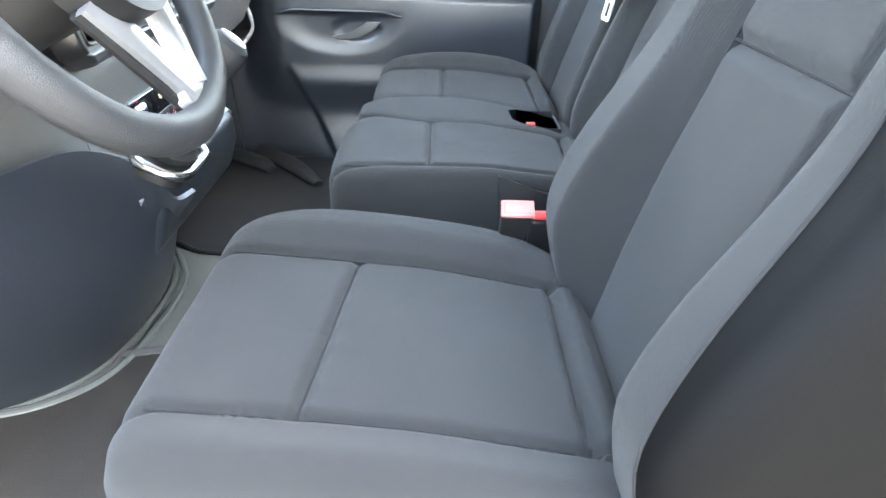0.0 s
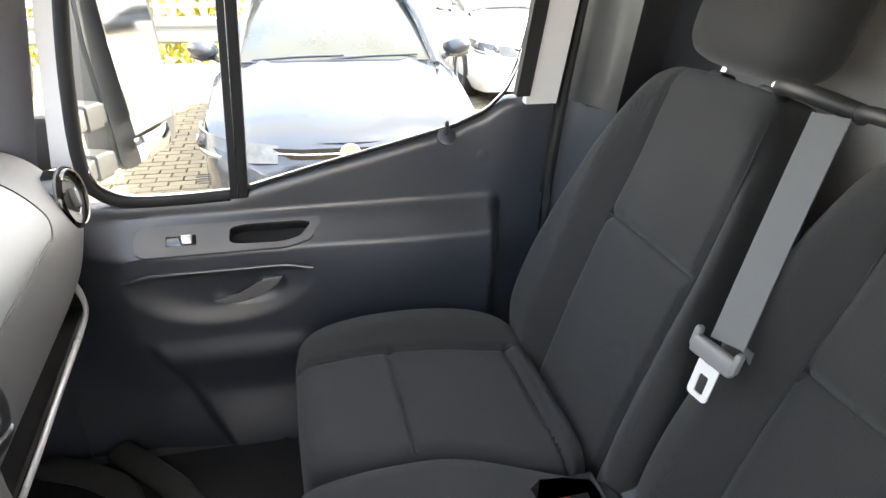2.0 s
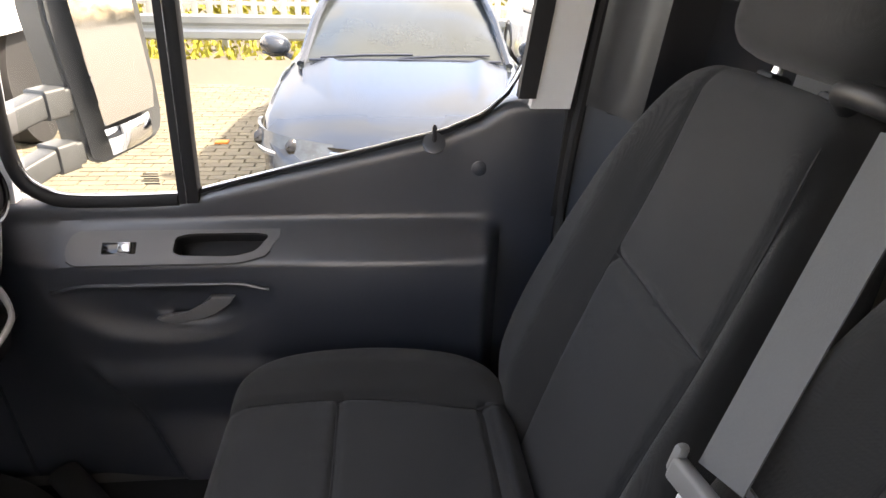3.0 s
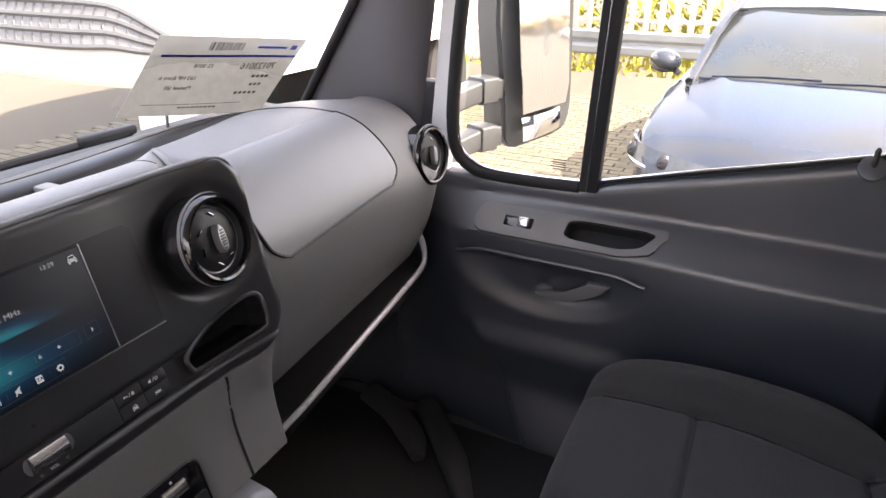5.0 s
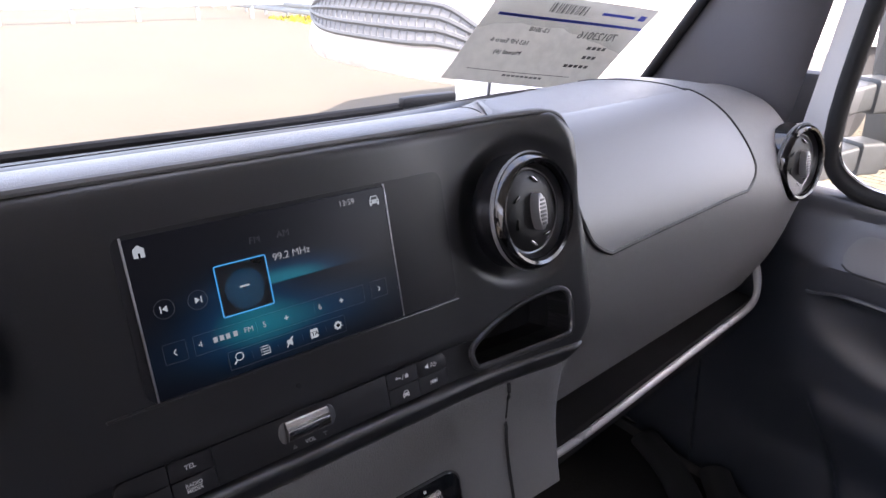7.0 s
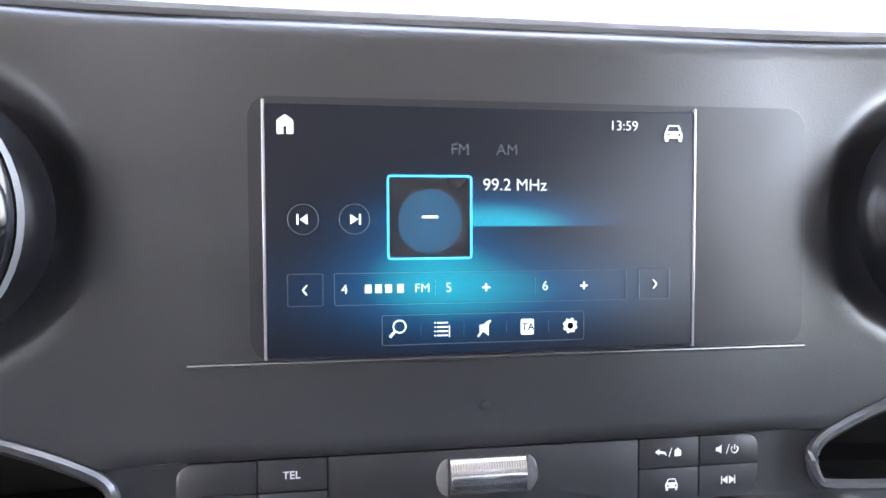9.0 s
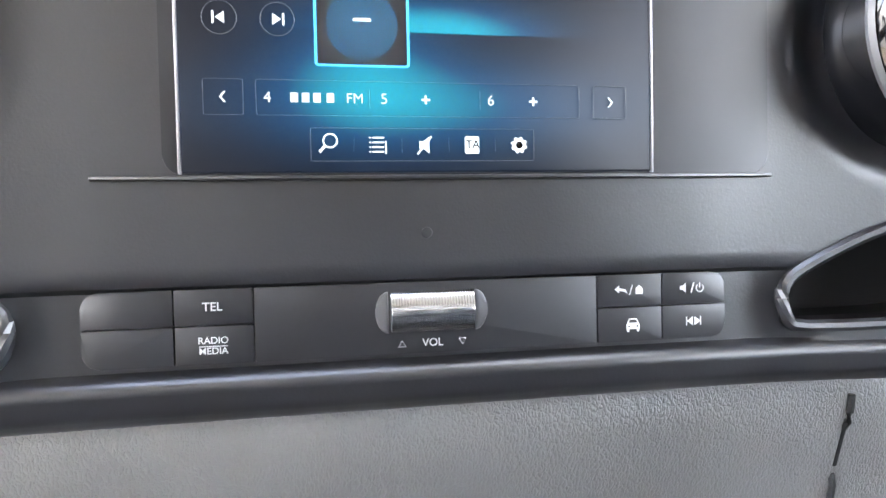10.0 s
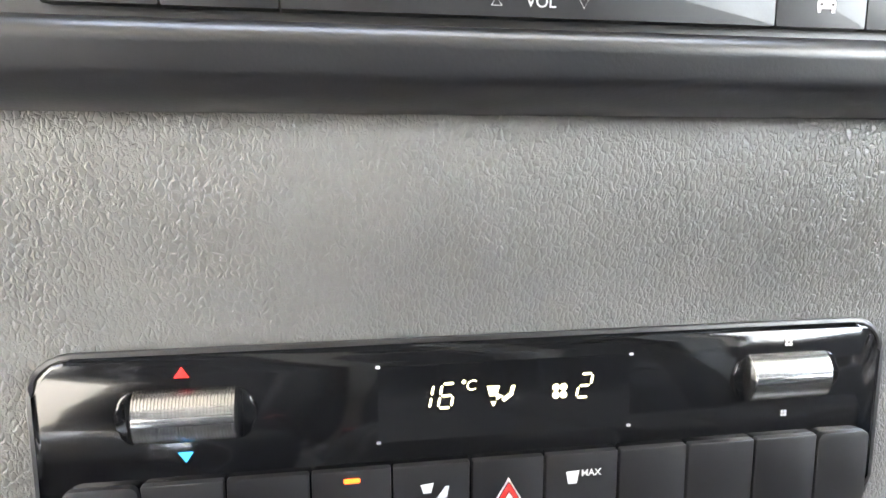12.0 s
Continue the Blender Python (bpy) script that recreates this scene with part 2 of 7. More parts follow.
MARK = mat("white_marking", (0.72, 0.72, 0.72), 0.5, vary=0.05)
MIRROR = mat("mirror_glass", (0.60, 0.61, 0.62), 0.0, 1.0, vary=0.02, vscale=2)
CLEAR = glass("clear_glass", (0.74, 0.76, 0.75))
SCRDARK = mat("screen_cover", (0.016, 0.016, 0.019), 0.34, vary=0.2, vscale=14, spec=0.8)
G_WHITE = glow("display_white", (0.75, 0.90, 1.0), 0.034)
G_MID = glow("display_grey", (0.75, 0.85, 0.95), 0.028)
G_CYAN = glow("display_cyan", (0.04, 0.42, 0.90), 0.058)
G_DIM = glow("display_dim", (0.35, 0.45, 0.55), 0.006)
G_LCD = glow("lcd_digits", (0.95, 0.92, 0.60), 0.085)
G_RED = glow("red_marking", (0.9, 0.03, 0.03), 0.04)
G_BLUE = glow("blue_marking", (0.03, 0.40, 0.95), 0.05)
G_LED = glow("orange_indicator", (1.0, 0.12, 0.02), 0.10)

BLACKR = mat("rim_leather", (0.030, 0.031, 0.034), 0.45, grain=0.35, scale=450, vary=0.12, vscale=8, bump_dist=0.0004, kind="leather")
PILLAR = mat("pillar_plastic", (0.13, 0.128, 0.140), 0.45, spec=0.9, grain=0.3, scale=600, vary=0.1, vscale=5, bump_dist=0.0004)
CARPET = mat("brown_black_carpet", (0.040, 0.035, 0.031), 0.95, grain=0.6, scale=500, vary=0.35, vscale=9, bump_dist=0.002)
TONGUE = mat("polished_steel", (0.85, 0.85, 0.85), 0.30, 0.35, vary=0.06, vscale=20)
SILVERP = mat("silver_painted_plastic", (0.56, 0.56, 0.57), 0.33, 0.2, vary=0.06, vscale=12)
PLATE_D = mat("dark_grey_trim_plastic", (0.13, 0.13, 0.133), 0.40, grain=0.15, scale=700, vary=0.1, vscale=9, bump_dist=0.0003)


# ---- mesh helpers ----
def part(name, bm, material, parent=None, label="", smooth=True):
    me = bpy.data.meshes.new(name)
    bm.normal_update()
    bm.to_mesh(me)
    bm.free()
    me.materials.append(material)
    if smooth:
        me.polygons.foreach_set("use_smooth", [True] * len(me.polygons))
        me.set_sharp_from_angle(angle=radians(38))
    ob = new(name, me)
    if parent is not None:
        ob.parent = parent
        base = parent
        m = Matrix.Identity(4)
        while base is not None:
            m = base.matrix_basis @ m if base.parent is None else m
            base = base.parent
        ob.matrix_parent_inverse = m.inverted() if parent.parent is None else Matrix.Identity(4)
    return tagged(ob, label) if label else ob


def thing(name, at, label, category, group="", kind=""):
    ob = new(name)
    ob.empty_display_size = 0.05
    ob.matrix_basis = Matrix.Translation(at)
    return tagged(ob, label, category, group, kind)


def box(bm, lo, hi, bevel=0.0, seg=2, m=None):
    r = bmesh.ops.create_cube(bm, size=1.0)
    vs = r["verts"]
    c = (Vector(lo) + Vector(hi)) / 2
    s = Vector(hi) - Vector(lo)
    for v in vs:
        v.co = Vector((v.co.x * s.x, v.co.y * s.y, v.co.z * s.z)) + c
    if bevel:
        es = list({e for v in vs for e in v.link_edges})
        r = bmesh.ops.bevel(bm, geom=es, offset=bevel, segments=seg, profile=0.5, affect="EDGES", clamp_overlap=True)
        vs = list({v for f in r["faces"] for v in f.verts} | {v for v in vs if v.is_valid})
    if m is not None:
        for v in {v for v in vs if v.is_valid}:
            v.co = m @ v.co
    return bm


def boxed(lo, hi, bevel=0.0, seg=2, m=None):
    return box(bmesh.new(), lo, hi, bevel, seg, m)


def loft(bm, rings, close=True, caps=True):
    """Skin over rings of points, all of the same count."""
    rows = [[bm.verts.new(p) for p in ring] for ring in rings]
    n = len(rows[0])
    for a, b in zip(rows, rows[1:]):
        for i in range(n if close else n - 1):
            j = (i + 1) % n
            bm.faces.new((a[i], a[j], b[j], b[i]))
    if caps and close:
        bm.faces.new(rows[0][::-1])
        bm.faces.new(rows[-1])
    bmesh.ops.recalc_face_normals(bm, faces=bm.faces[:])
    return bm


def sheet(fn, nu, nv, thick=0.0, flip=False, back=None):
    """A surface fn(u, v), u and v from 0 to 1; its thickness lies behind its face."""
    bm = bmesh.new()
    g = [[bm.verts.new(fn(i / nu, j / nv)) for j in range(nv + 1)] for i in range(nu + 1)]
    for i in range(nu):
        for j in range(nv):
            q = (g[i][j], g[i + 1][j], g[i + 1][j + 1], g[i][j + 1])
            bm.faces.new(q[::-1] if flip else q)
    bm.normal_update()
    if thick:
        h = [[bm.verts.new(v.co + back if back is not None else v.co - v.normal * abs(thick)) for v in row] for row in g]
        for i in range(nu):
            for j in range(nv):
                q = (h[i][j], h[i][j + 1], h[i + 1][j + 1], h[i + 1][j])
                bm.faces.new(q[::-1] if flip else q)
        rim = [(i, 0) for i in range(nu)] + [(nu, j) for j in range(nv)] + [(i, nv) for i in range(nu, 0, -1)] + [(0, j) for j in range(nv, 0, -1)]
        for (a, b), (c, d) in zip(rim, rim[1:] + rim[:1]):
            q = (g[a][b], h[a][b], h[c][d], g[c][d])
            bm.faces.new(q[::-1] if flip else q)
    bm.normal_update()
    return bm


def spline(pts, n):
    """Catmull-Rom through points, n steps a span."""
    P = [Vector(p) for p in pts]
    P = [2 * P[0] - P[1]] + P + [2 * P[-1] - P[-2]]
    out = []
    for i in range(1, len(P) - 2):
        a, b, c, d = P[i - 1:i + 3]
        for k in range(n):
            t = k / n
            out.append(0.5 * (2 * b + (c - a) * t + (2 * a - 5 * b + 4 * c - d) * t * t + (3 * b - a - 3 * c + d) * t ** 3))
    out.append(P[-2])
    return out


def tube(bm, path, r, n=10, flat=None, loop=False):
    """A rod along points; flat=(width, depth) scales its section."""
    P = [Vector(p) for p in path]
    rings = []
    up = Vector((0, 0, 1))
    for i, p in enumerate(P):
        if loop:
            d = (P[(i + 1) % len(P)] - P[i - 1]).normalized()
        else:
            d = (P[min(i + 1, len(P) - 1)] - P[max(i - 1, 0)]).normalized()
        side = d.cross(up)
        if side.length < 1e-3:
            side = d.cross(Vector((1, 0, 0)))
        side.normalize()
        top = side.cross(d)
        a, b = flat or (1, 1)
        rr = r[i] if isinstance(r, (list, tuple)) else r
        rings.append([p + side * (rr * a * math.cos(2 * math.pi * k / n)) + top * (rr * b * math.sin(2 * math.pi * k / n)) for k in range(n)])
    if loop:
        rings.append(rings[0])
        loft(bm, rings, caps=False)
        bmesh.ops.remove_doubles(bm, verts=bm.verts[:], dist=1e-6)
        return bm
    return loft(bm, rings)


def prism(bm, pts, depth, m, bevel=0.0, seg=2):
    """A flat outline, given in the x-y plane of m, as a slab from z=0 to z=depth, its front edge rounded."""
    top = [bm.verts.new((x, y, depth)) for x, y in pts]
    bot = [bm.verts.new((x, y, 0)) for x, y in pts]
    f1 = bm.faces.new(top)
    bm.faces.new(bot[::-1])
    n = len(pts)
    for i in range(n):
        bm.faces.new((bot[i], bot[(i + 1) % n], top[(i + 1) % n], top[i]))
    vs = top + bot
    if bevel:
        r = bmesh.ops.bevel(bm, geom=list(f1.edges), offset=bevel, segments=seg, profile=0.5, affect="EDGES", clamp_overlap=True)
        vs = list(set([v for v in vs if v.is_valid]) | {v for f in r["faces"] for v in f.verts})
    for v in vs:
        if v.is_valid:
            v.co = m @ v.co
    return bm


def rrect(w, h, r, n=6, cx=0.0, cy=0.0):
    out = []
    for sx, sy, a in ((1, 1, 0), (-1, 1, 90), (-1, -1, 180), (1, -1, 270)):
        for k in range(n + 1):
            t = radians(a + 90 * k / n)
            out.append((cx + sx * (w / 2 - r) + r * math.cos(t), cy + sy * (h / 2 - r) + r * math.sin(t)))
    return out


def disc(r, n=32, cx=0.0, cy=0.0):
    return [(cx + r * math.cos(2 * math.pi * k / n), cy + r * math.sin(2 * math.pi * k / n)) for k in range(n)]


def ringsolid(bm, profile, m, n=40, caps=True):
    """Turns a profile of (radius, height) about z of m."""
    rings = [[m @ Vector((r * math.cos(2 * math.pi * k / n), r * math.sin(2 * math.pi * k / n), h)) for k in range(n)] for r, h in profile]
    return loft(bm, rings, caps=caps)


def words(text, size, m, material, parent, name="marking", align="CENTER", depth=0.0002):
    """Lettering as a thin mesh."""
    cu = bpy.data.curves.new(name, "FONT")
    cu.body, cu.size, cu.align_x, cu.align_y, cu.extrude = text, size, align, "CENTER", depth
    cu.offset = size * (0.006 if name == "marking" else 0.0)
    tmp = new("tmp", cu)
    me = bpy.data.meshes.new_from_object(tmp.evaluated_get(bpy.context.evaluated_depsgraph_get()))
    bpy.data.objects.remove(tmp)
    bm = bmesh.new()
    bm.from_mesh(me)
    for v in bm.verts:
        v.co = m @ v.co
    return part(name, bm, material, parent, smooth=False)


def smooth(a, b, x):
    t = min(max((x - a) / (b - a), 0), 1)
    return t * t * (3 - 2 * t)


def bump(x, c, w):
    return math.exp(-((x - c) / w) ** 2)


GROUND = -0.625
FLOOR = 0.165


def cut(ob, cutter_bm):
    """Takes the cutter's volume out of a mesh."""
    me = bpy.data.meshes.new("cutter")
    cutter_bm.to_mesh(me)
    cutter_bm.free()
    c = new("cutter", me)
    mod = ob.modifiers.new("cut", "BOOLEAN")
    mod.operation, mod.object, mod.solver = "DIFFERENCE", c, "EXACT"
    done = bpy.data.meshes.new_from_object(ob.evaluated_get(bpy.context.evaluated_depsgraph_get()))
    ob.modifiers.clear()
    old = ob.data
    ob.data = done
    bpy.data.meshes.remove(old)
    bpy.data.objects.remove(c)
    bpy.data.meshes.remove(me)
    done.polygons.foreach_set("use_smooth", [True] * len(done.polygons))
    done.set_sharp_from_angle(angle=radians(38))
    return ob


def pillow(w, d, top, skirt, edge=0.03, n=5.0, res=80, m=None, lean=0.0):
    """An upholstered pad: rounded outline w by d, its upper face top(x, y), rolling over edges into a skirt."""
    bm = bmesh.new()
    ext = 1.22
    k = int(res * ext)
    g = []
    for i in range(k + 1):
        row = []
        for j in range(k + 1):
            u, v = (2 * i / k - 1) * ext, (2 * j / k - 1) * ext
            a = max(abs(u), abs(v), 1e-6)
            q = a / max((abs(u) ** n + abs(v) ** n) ** (1 / n), 1e-6)
            s = min(a, 1.0)
            x, y = u / a * q * s * w / 2, v / a * q * s * d / 2
            e = edge / (min(w, d) / 2)
            z = top(x, y)
            if s > 1 - e:
                t = (s - (1 - e)) / e
                z -= edge * (1 - math.sqrt(max(1 - t * t, 0)))
            if a > 1:
                f = (a - 1) / (ext - 1)
                z = z + (skirt - z) * f
                x, y = x * (1 + lean * f), y * (1 + lean * f)
            p = Vector((x, y, z))
            row.append(bm.verts.new(m @ p if m is not None else p))
        g.append(row)
    for i in range(k):
        for j in range(k):
            bm.faces.new((g[i][j], g[i + 1][j], g[i + 1][j + 1], g[i][j + 1]))
    bm.normal_update()
    return bm


# ---- cab shell ----
LID_A, LID_B, LID_R = 0.747, 0.720, 0.624
TILT = math.atan2(0.021, 0.0815)
PT, PN = Vector((0, math.sin(TILT), math.cos(TILT))), Vector((0, -math.cos(TILT), math.sin(TILT)))


def bow(u):
    return 1.2 * max(abs(u) - 0.13, 0) ** 2


def cp(u, v, d=0.0):
    """A place on the centre panel: across, up and out of it."""
    return Vector((u, 0, 0.78)) + PT * v + PN * (d + bow(u))


def cpm(u, v, d=0.0):
    sl = 2.4 * max(abs(u) - 0.13, 0) * (1 if u > 0 else -1)
    x = (Vector((1, 0, 0)) + PN * sl).normalized()
    z = x.cross(PT).normalized()
    return Matrix.Translation(cp(u, v, d)) @ Matrix((x, PT, z)).transposed().to_4x4()


def build_shell():
    # floor pan, tunnel to the walls
    part("floor", boxed((-0.94, -1.20, -0.06), (0.835, 0.75, FLOOR)), STEP)
    tagged(bpy.data.objects["floor"], "grey moulded cab floor covering", "floor", kind="structure")
    bm = boxed((-0.92, -1.24, -0.06), (0.92, -1.17, 1.62))
    tagged(part("wall_rear", bm, GREYWALL), "grey-brown cab bulkhead panel", "wall", kind="structure")
    bm = bmesh.new()
    for z in (0.62, 1.32):
        box(bm, (-0.85, -1.175, z), (0.85, -1.155, z + 0.05), 0.012)
    tagged(part("trim", bm, GREYWALL), "pressed rib of the bulkhead", "trim", kind="structure")
    # firewall under the dash
    tagged(part("wall_front", boxed((-0.95, 0.48, -0.06), (0.92, 0.56, 0.81)), BLACK), "black footwell firewall", "wall", kind="structure")

    def roof(u, v):
        x = -0.86 + 1.72 * u
        y = -1.22 + 1.26 * v
        return Vector((x, y, 1.60 - 0.10 * abs(2 * u - 1) ** 4 - 0.10 * smooth(0.6, 1, v)))
    tagged(part("ceiling", sheet(roof, 20, 20, 0.03, True), LINER), "pale fabric headliner", "ceiling", kind="structure")
    # lower body side below the driver's open doorway, and the frame round it
    tagged(part("sill", boxed((-1.02, -1.0, -0.30), (-0.945, 0.45, FLOOR - 0.004), 0.012), STEP), "grey entry step sill", "sill", kind="structure")
    tagged(part("pillar", boxed((-0.95, -1.22, -0.3), (-0.80, -1.02, 1.60), 0.02), DOORM), "dark trimmed body pillar", "pillar", kind="structure")
    tagged(part("wall_side", boxed((-0.97, -1.0, 1.46), (-0.84, 0.1, 1.58), 0.02), WHITEPAINT), "white roof rail above the doorway", "wall", kind="structure")
    # windscreen and its pillars
    SB, ST = Vector((0, 0.43 + 0.0345, 0.815)), Vector((0, -0.06, 1.50))

    def ws(u, v):
        p = SB.lerp(ST, v)
        half = 0.86 - 0.12 * v
        cx = -0.03
        x = cx + (2 * u - 1) * half
        return Vector((x, p.y + 0.06 - 0.17 * (2 * u - 1) ** 2, p.z - 0.03 * (2 * u - 1) ** 2))
    g = tagged(part("window_windscreen", sheet(ws, 24, 12), CLEAR), "clear raked windscreen", "windscreen", kind="structure")
    g.visible_shadow = False

    def pill(u, v):
        # inner trim from windscreen edge to the door opening
        a, b = ws(0.985, v), Vector((0.845 - 0.09 * v, 0.075 - 0.14 * v, 0.80 + 0.68 * v))
        p = a.lerp(b, u)
        out = Vector((-0.6, -0.7, 0.1)) * (0.035 * math.sin(math.pi * min(max(u, 0), 1)) ** 0.7)
        return p + out
    tagged(part("pillar", sheet(pill, 16, 24, 0.02), PILLAR), "dark grey trimmed windscreen pillar", "pillar", kind="structure")

    def pill2(u, v):
        a, b = ws(0.015, v), Vector((-0.90 + 0.09 * v, 0.075 - 0.14 * v, 0.80 + 0.68 * v))
        p = a.lerp(b, u)
        return p + Vector((0.6, -0.7, 0.1)) * (0.035 * math.sin(math.pi * u) ** 0.7)
    tagged(part("pillar", sheet(pill2, 12, 16, 0.02, True), PILLAR), "dark grey trimmed windscreen pillar", "pillar", kind="structure")
    # black windscreen seal along the right edge
    bm = bmesh.new()
    tube(bm, [ws(0.985, v / 12) + Vector((-0.008, -0.012, 0)) for v in range(13)], 0.009)
    tagged(part("seal", bm, RUBBER), "black rubber windscreen edge seal", "seal", kind="structure")
    # header rail over the windscreen
    tagged(part("trim", boxed((-0.82, -0.13, 1.45), (0.78, 0.0, 1.56), 0.03), LINER), "pale header rail", "trim", kind="structure")
    # scuttle outside, below the glass
    bm = bmesh.new()

    def cowl(u, v):
        x = -0.88 + 1.74 * u
        return Vector((x, 0.36 + 0.22 * v - 0.14 * (2 * u - 1) ** 2 * (1 - v), 0.812 - 0.03 * v))
    tagged(part("cowl", sheet(cowl, 24, 4, 0.02), BLACK), "black plastic scuttle below the windscreen", "cowl", kind="structure")
    tagged(part("bonnet", sheet(lambda u, v: Vector((-0.86 + 1.7 * u, 0.56 + 0.42 * v, 0.80 - 0.20 * v - 0.16 * v * v - 0.05 * (2 * u - 1) ** 2)), 20, 12, 0.02), WHITEPAINT),
           "short sloping white van bonnet", "bonnet", kind="structure")


build_shell()


def build_wiper(x0, x1):
    w = thing("wiper", (x0, 0.42, 0.84), "black wiper arm resting on the windscreen base", "wiper", "windscreen wipers")
    bm = bmesh.new()
    tube(bm, spline([(x0, 0.512, 0.828), (x0 + (x1 - x0) * 0.5, 0.514, 0.826), (x1, 0.484, 0.834)], 8), 0.007, 8)
    part("blade", bm, RUBBER, w)
    bm = boxed((x1 - 0.10, 0.477, 0.830), (x1 + 0.01, 0.494, 0.848), 0.005)
    part("arm", bm, BLACK, w)


build_wiper(-0.12, 0.525)

# ---- dashboard ----
CEN = [(0.455, 0.822), (0.258, 0.884), (0.245, 0.845), (0.135, 0.845), (0.126, 0.912), (0.062, 0.917), (0.080, 0.865), (0.076, 0.80), (0.072, 0.702), (-0.004, 0.690), (-0.007, 0.606), (-0.027, 0.53)]
RGT = [(0.455, 0.835), (0.275, 0.886), (0.262, 0.876), (0.228, 0.876), (0.214, 0.904), (0.130, 0.910), (0.060, 0.893), (0.014, 0.846), (-0.011, 0.790), (-0.011, 0.735), (0.012, 0.655), (0.050, 0.556)]


def prof(x):
    """Section of the dashboard at x, from the windscreen down the face."""
    if x > 0:
        tray, brow, face, knee = smooth(0.20, 0.56, x), smooth(0.222, 0.286, x), smooth(0.264, 0.286, x), smooth(0.275, 0.325, x)
    else:
        tray = brow = face = knee = smooth(0.30, 0.42, -x)
    pts = []
    for i, ((ya, za), (yb, zb)) in enumerate(zip(CEN, RGT)):
        b = tray if i < 5 else brow if i == 5 else face if i < 9 else knee
        pts.append([ya + (yb - ya) * b, za + (zb - za) * b])
    # the lower edge climbs towards the door
    if x > 0.275:
        f = smooth(0.275, 0.325, x)
        low = 0.557 + (x - 0.30) * 0.085
        for i, k, off in ((9, 0.30, 0.004), (10, 0.66, 0.022), (11, 1, 0.055)):
            z0 = pts[8][1]
            pts[i][1] += (z0 + (low - z0) * k - pts[i][1]) * f
            pts[i][0] += (pts[8][0] + off - pts[i][0]) * f
    e = smooth(0.72, 0.85, x)
    for p in pts[4:]:
        p[0] += 0.07 * e * e
    for p in pts[:5]:
        p[0] -= 0.20 * max(abs(x) - 0.45, 0) ** 1.5
    for p in pts[:9]:
        p[1] -= 0.03 * smooth(0.55, 0.84, abs(x))
    return pts


@functools.lru_cache(maxsize=None)
def prof_at(x):
    return prof(x)


def dash(x, s):
    """A point of the dashboard skin; s from 0 (windscreen) to 1 (lower edge)."""
    p = prof_at(round(x, 5))
    n = len(p) - 1
    k = min(max(s, 0), 1) * n
    i = min(int(k + 0.5), n)
    f = k - i

    def at(j, c):
        if j < 0:
            return 2 * p[0][c] - p[1][c]
        return p[j][c] if j <= n else 2 * p[n][c] - p[n - 1][c]
    soft = [at(i - 1, c) * (0.5 - f) ** 2 / 2 + at(i, c) * (0.75 - f * f) + at(i + 1, c) * (0.5 + f) ** 2 / 2 for c in (0, 1)]
    # between the control line and its rounded curve
    j = min(int(k), n - 1)
    t = k - j
    firm = [0.5 * (2 * at(j, c) + (at(j + 1, c) - at(j - 1, c)) * t + (2 * at(j - 1, c) - 5 * at(j, c) + 4 * at(j + 1, c) - at(j + 2, c)) * t * t
            + (3 * at(j, c) - at(j - 1, c) - 3 * at(j + 1, c) + at(j + 2, c)) * t ** 3) for c in (0, 1)]
    w = 0.6 * smooth(4.6, 5.6, k)
    return Vector((x, soft[0] + (firm[0] - soft[0]) * w, soft[1] + (firm[1] - soft[1]) * w))


def dash_normal(x, s):
    a = dash(x + 0.004, s) - dash(x - 0.004, s)
    b = dash(x, min(s + 0.01, 1)) - dash(x, max(s - 0.01, 0))
    n = a.cross(b)
    n = n.normalized() if n.length > 1e-9 else Vector((0, -1, 0))
    return n if n.y < 0.3 or n.z > 0 else -n


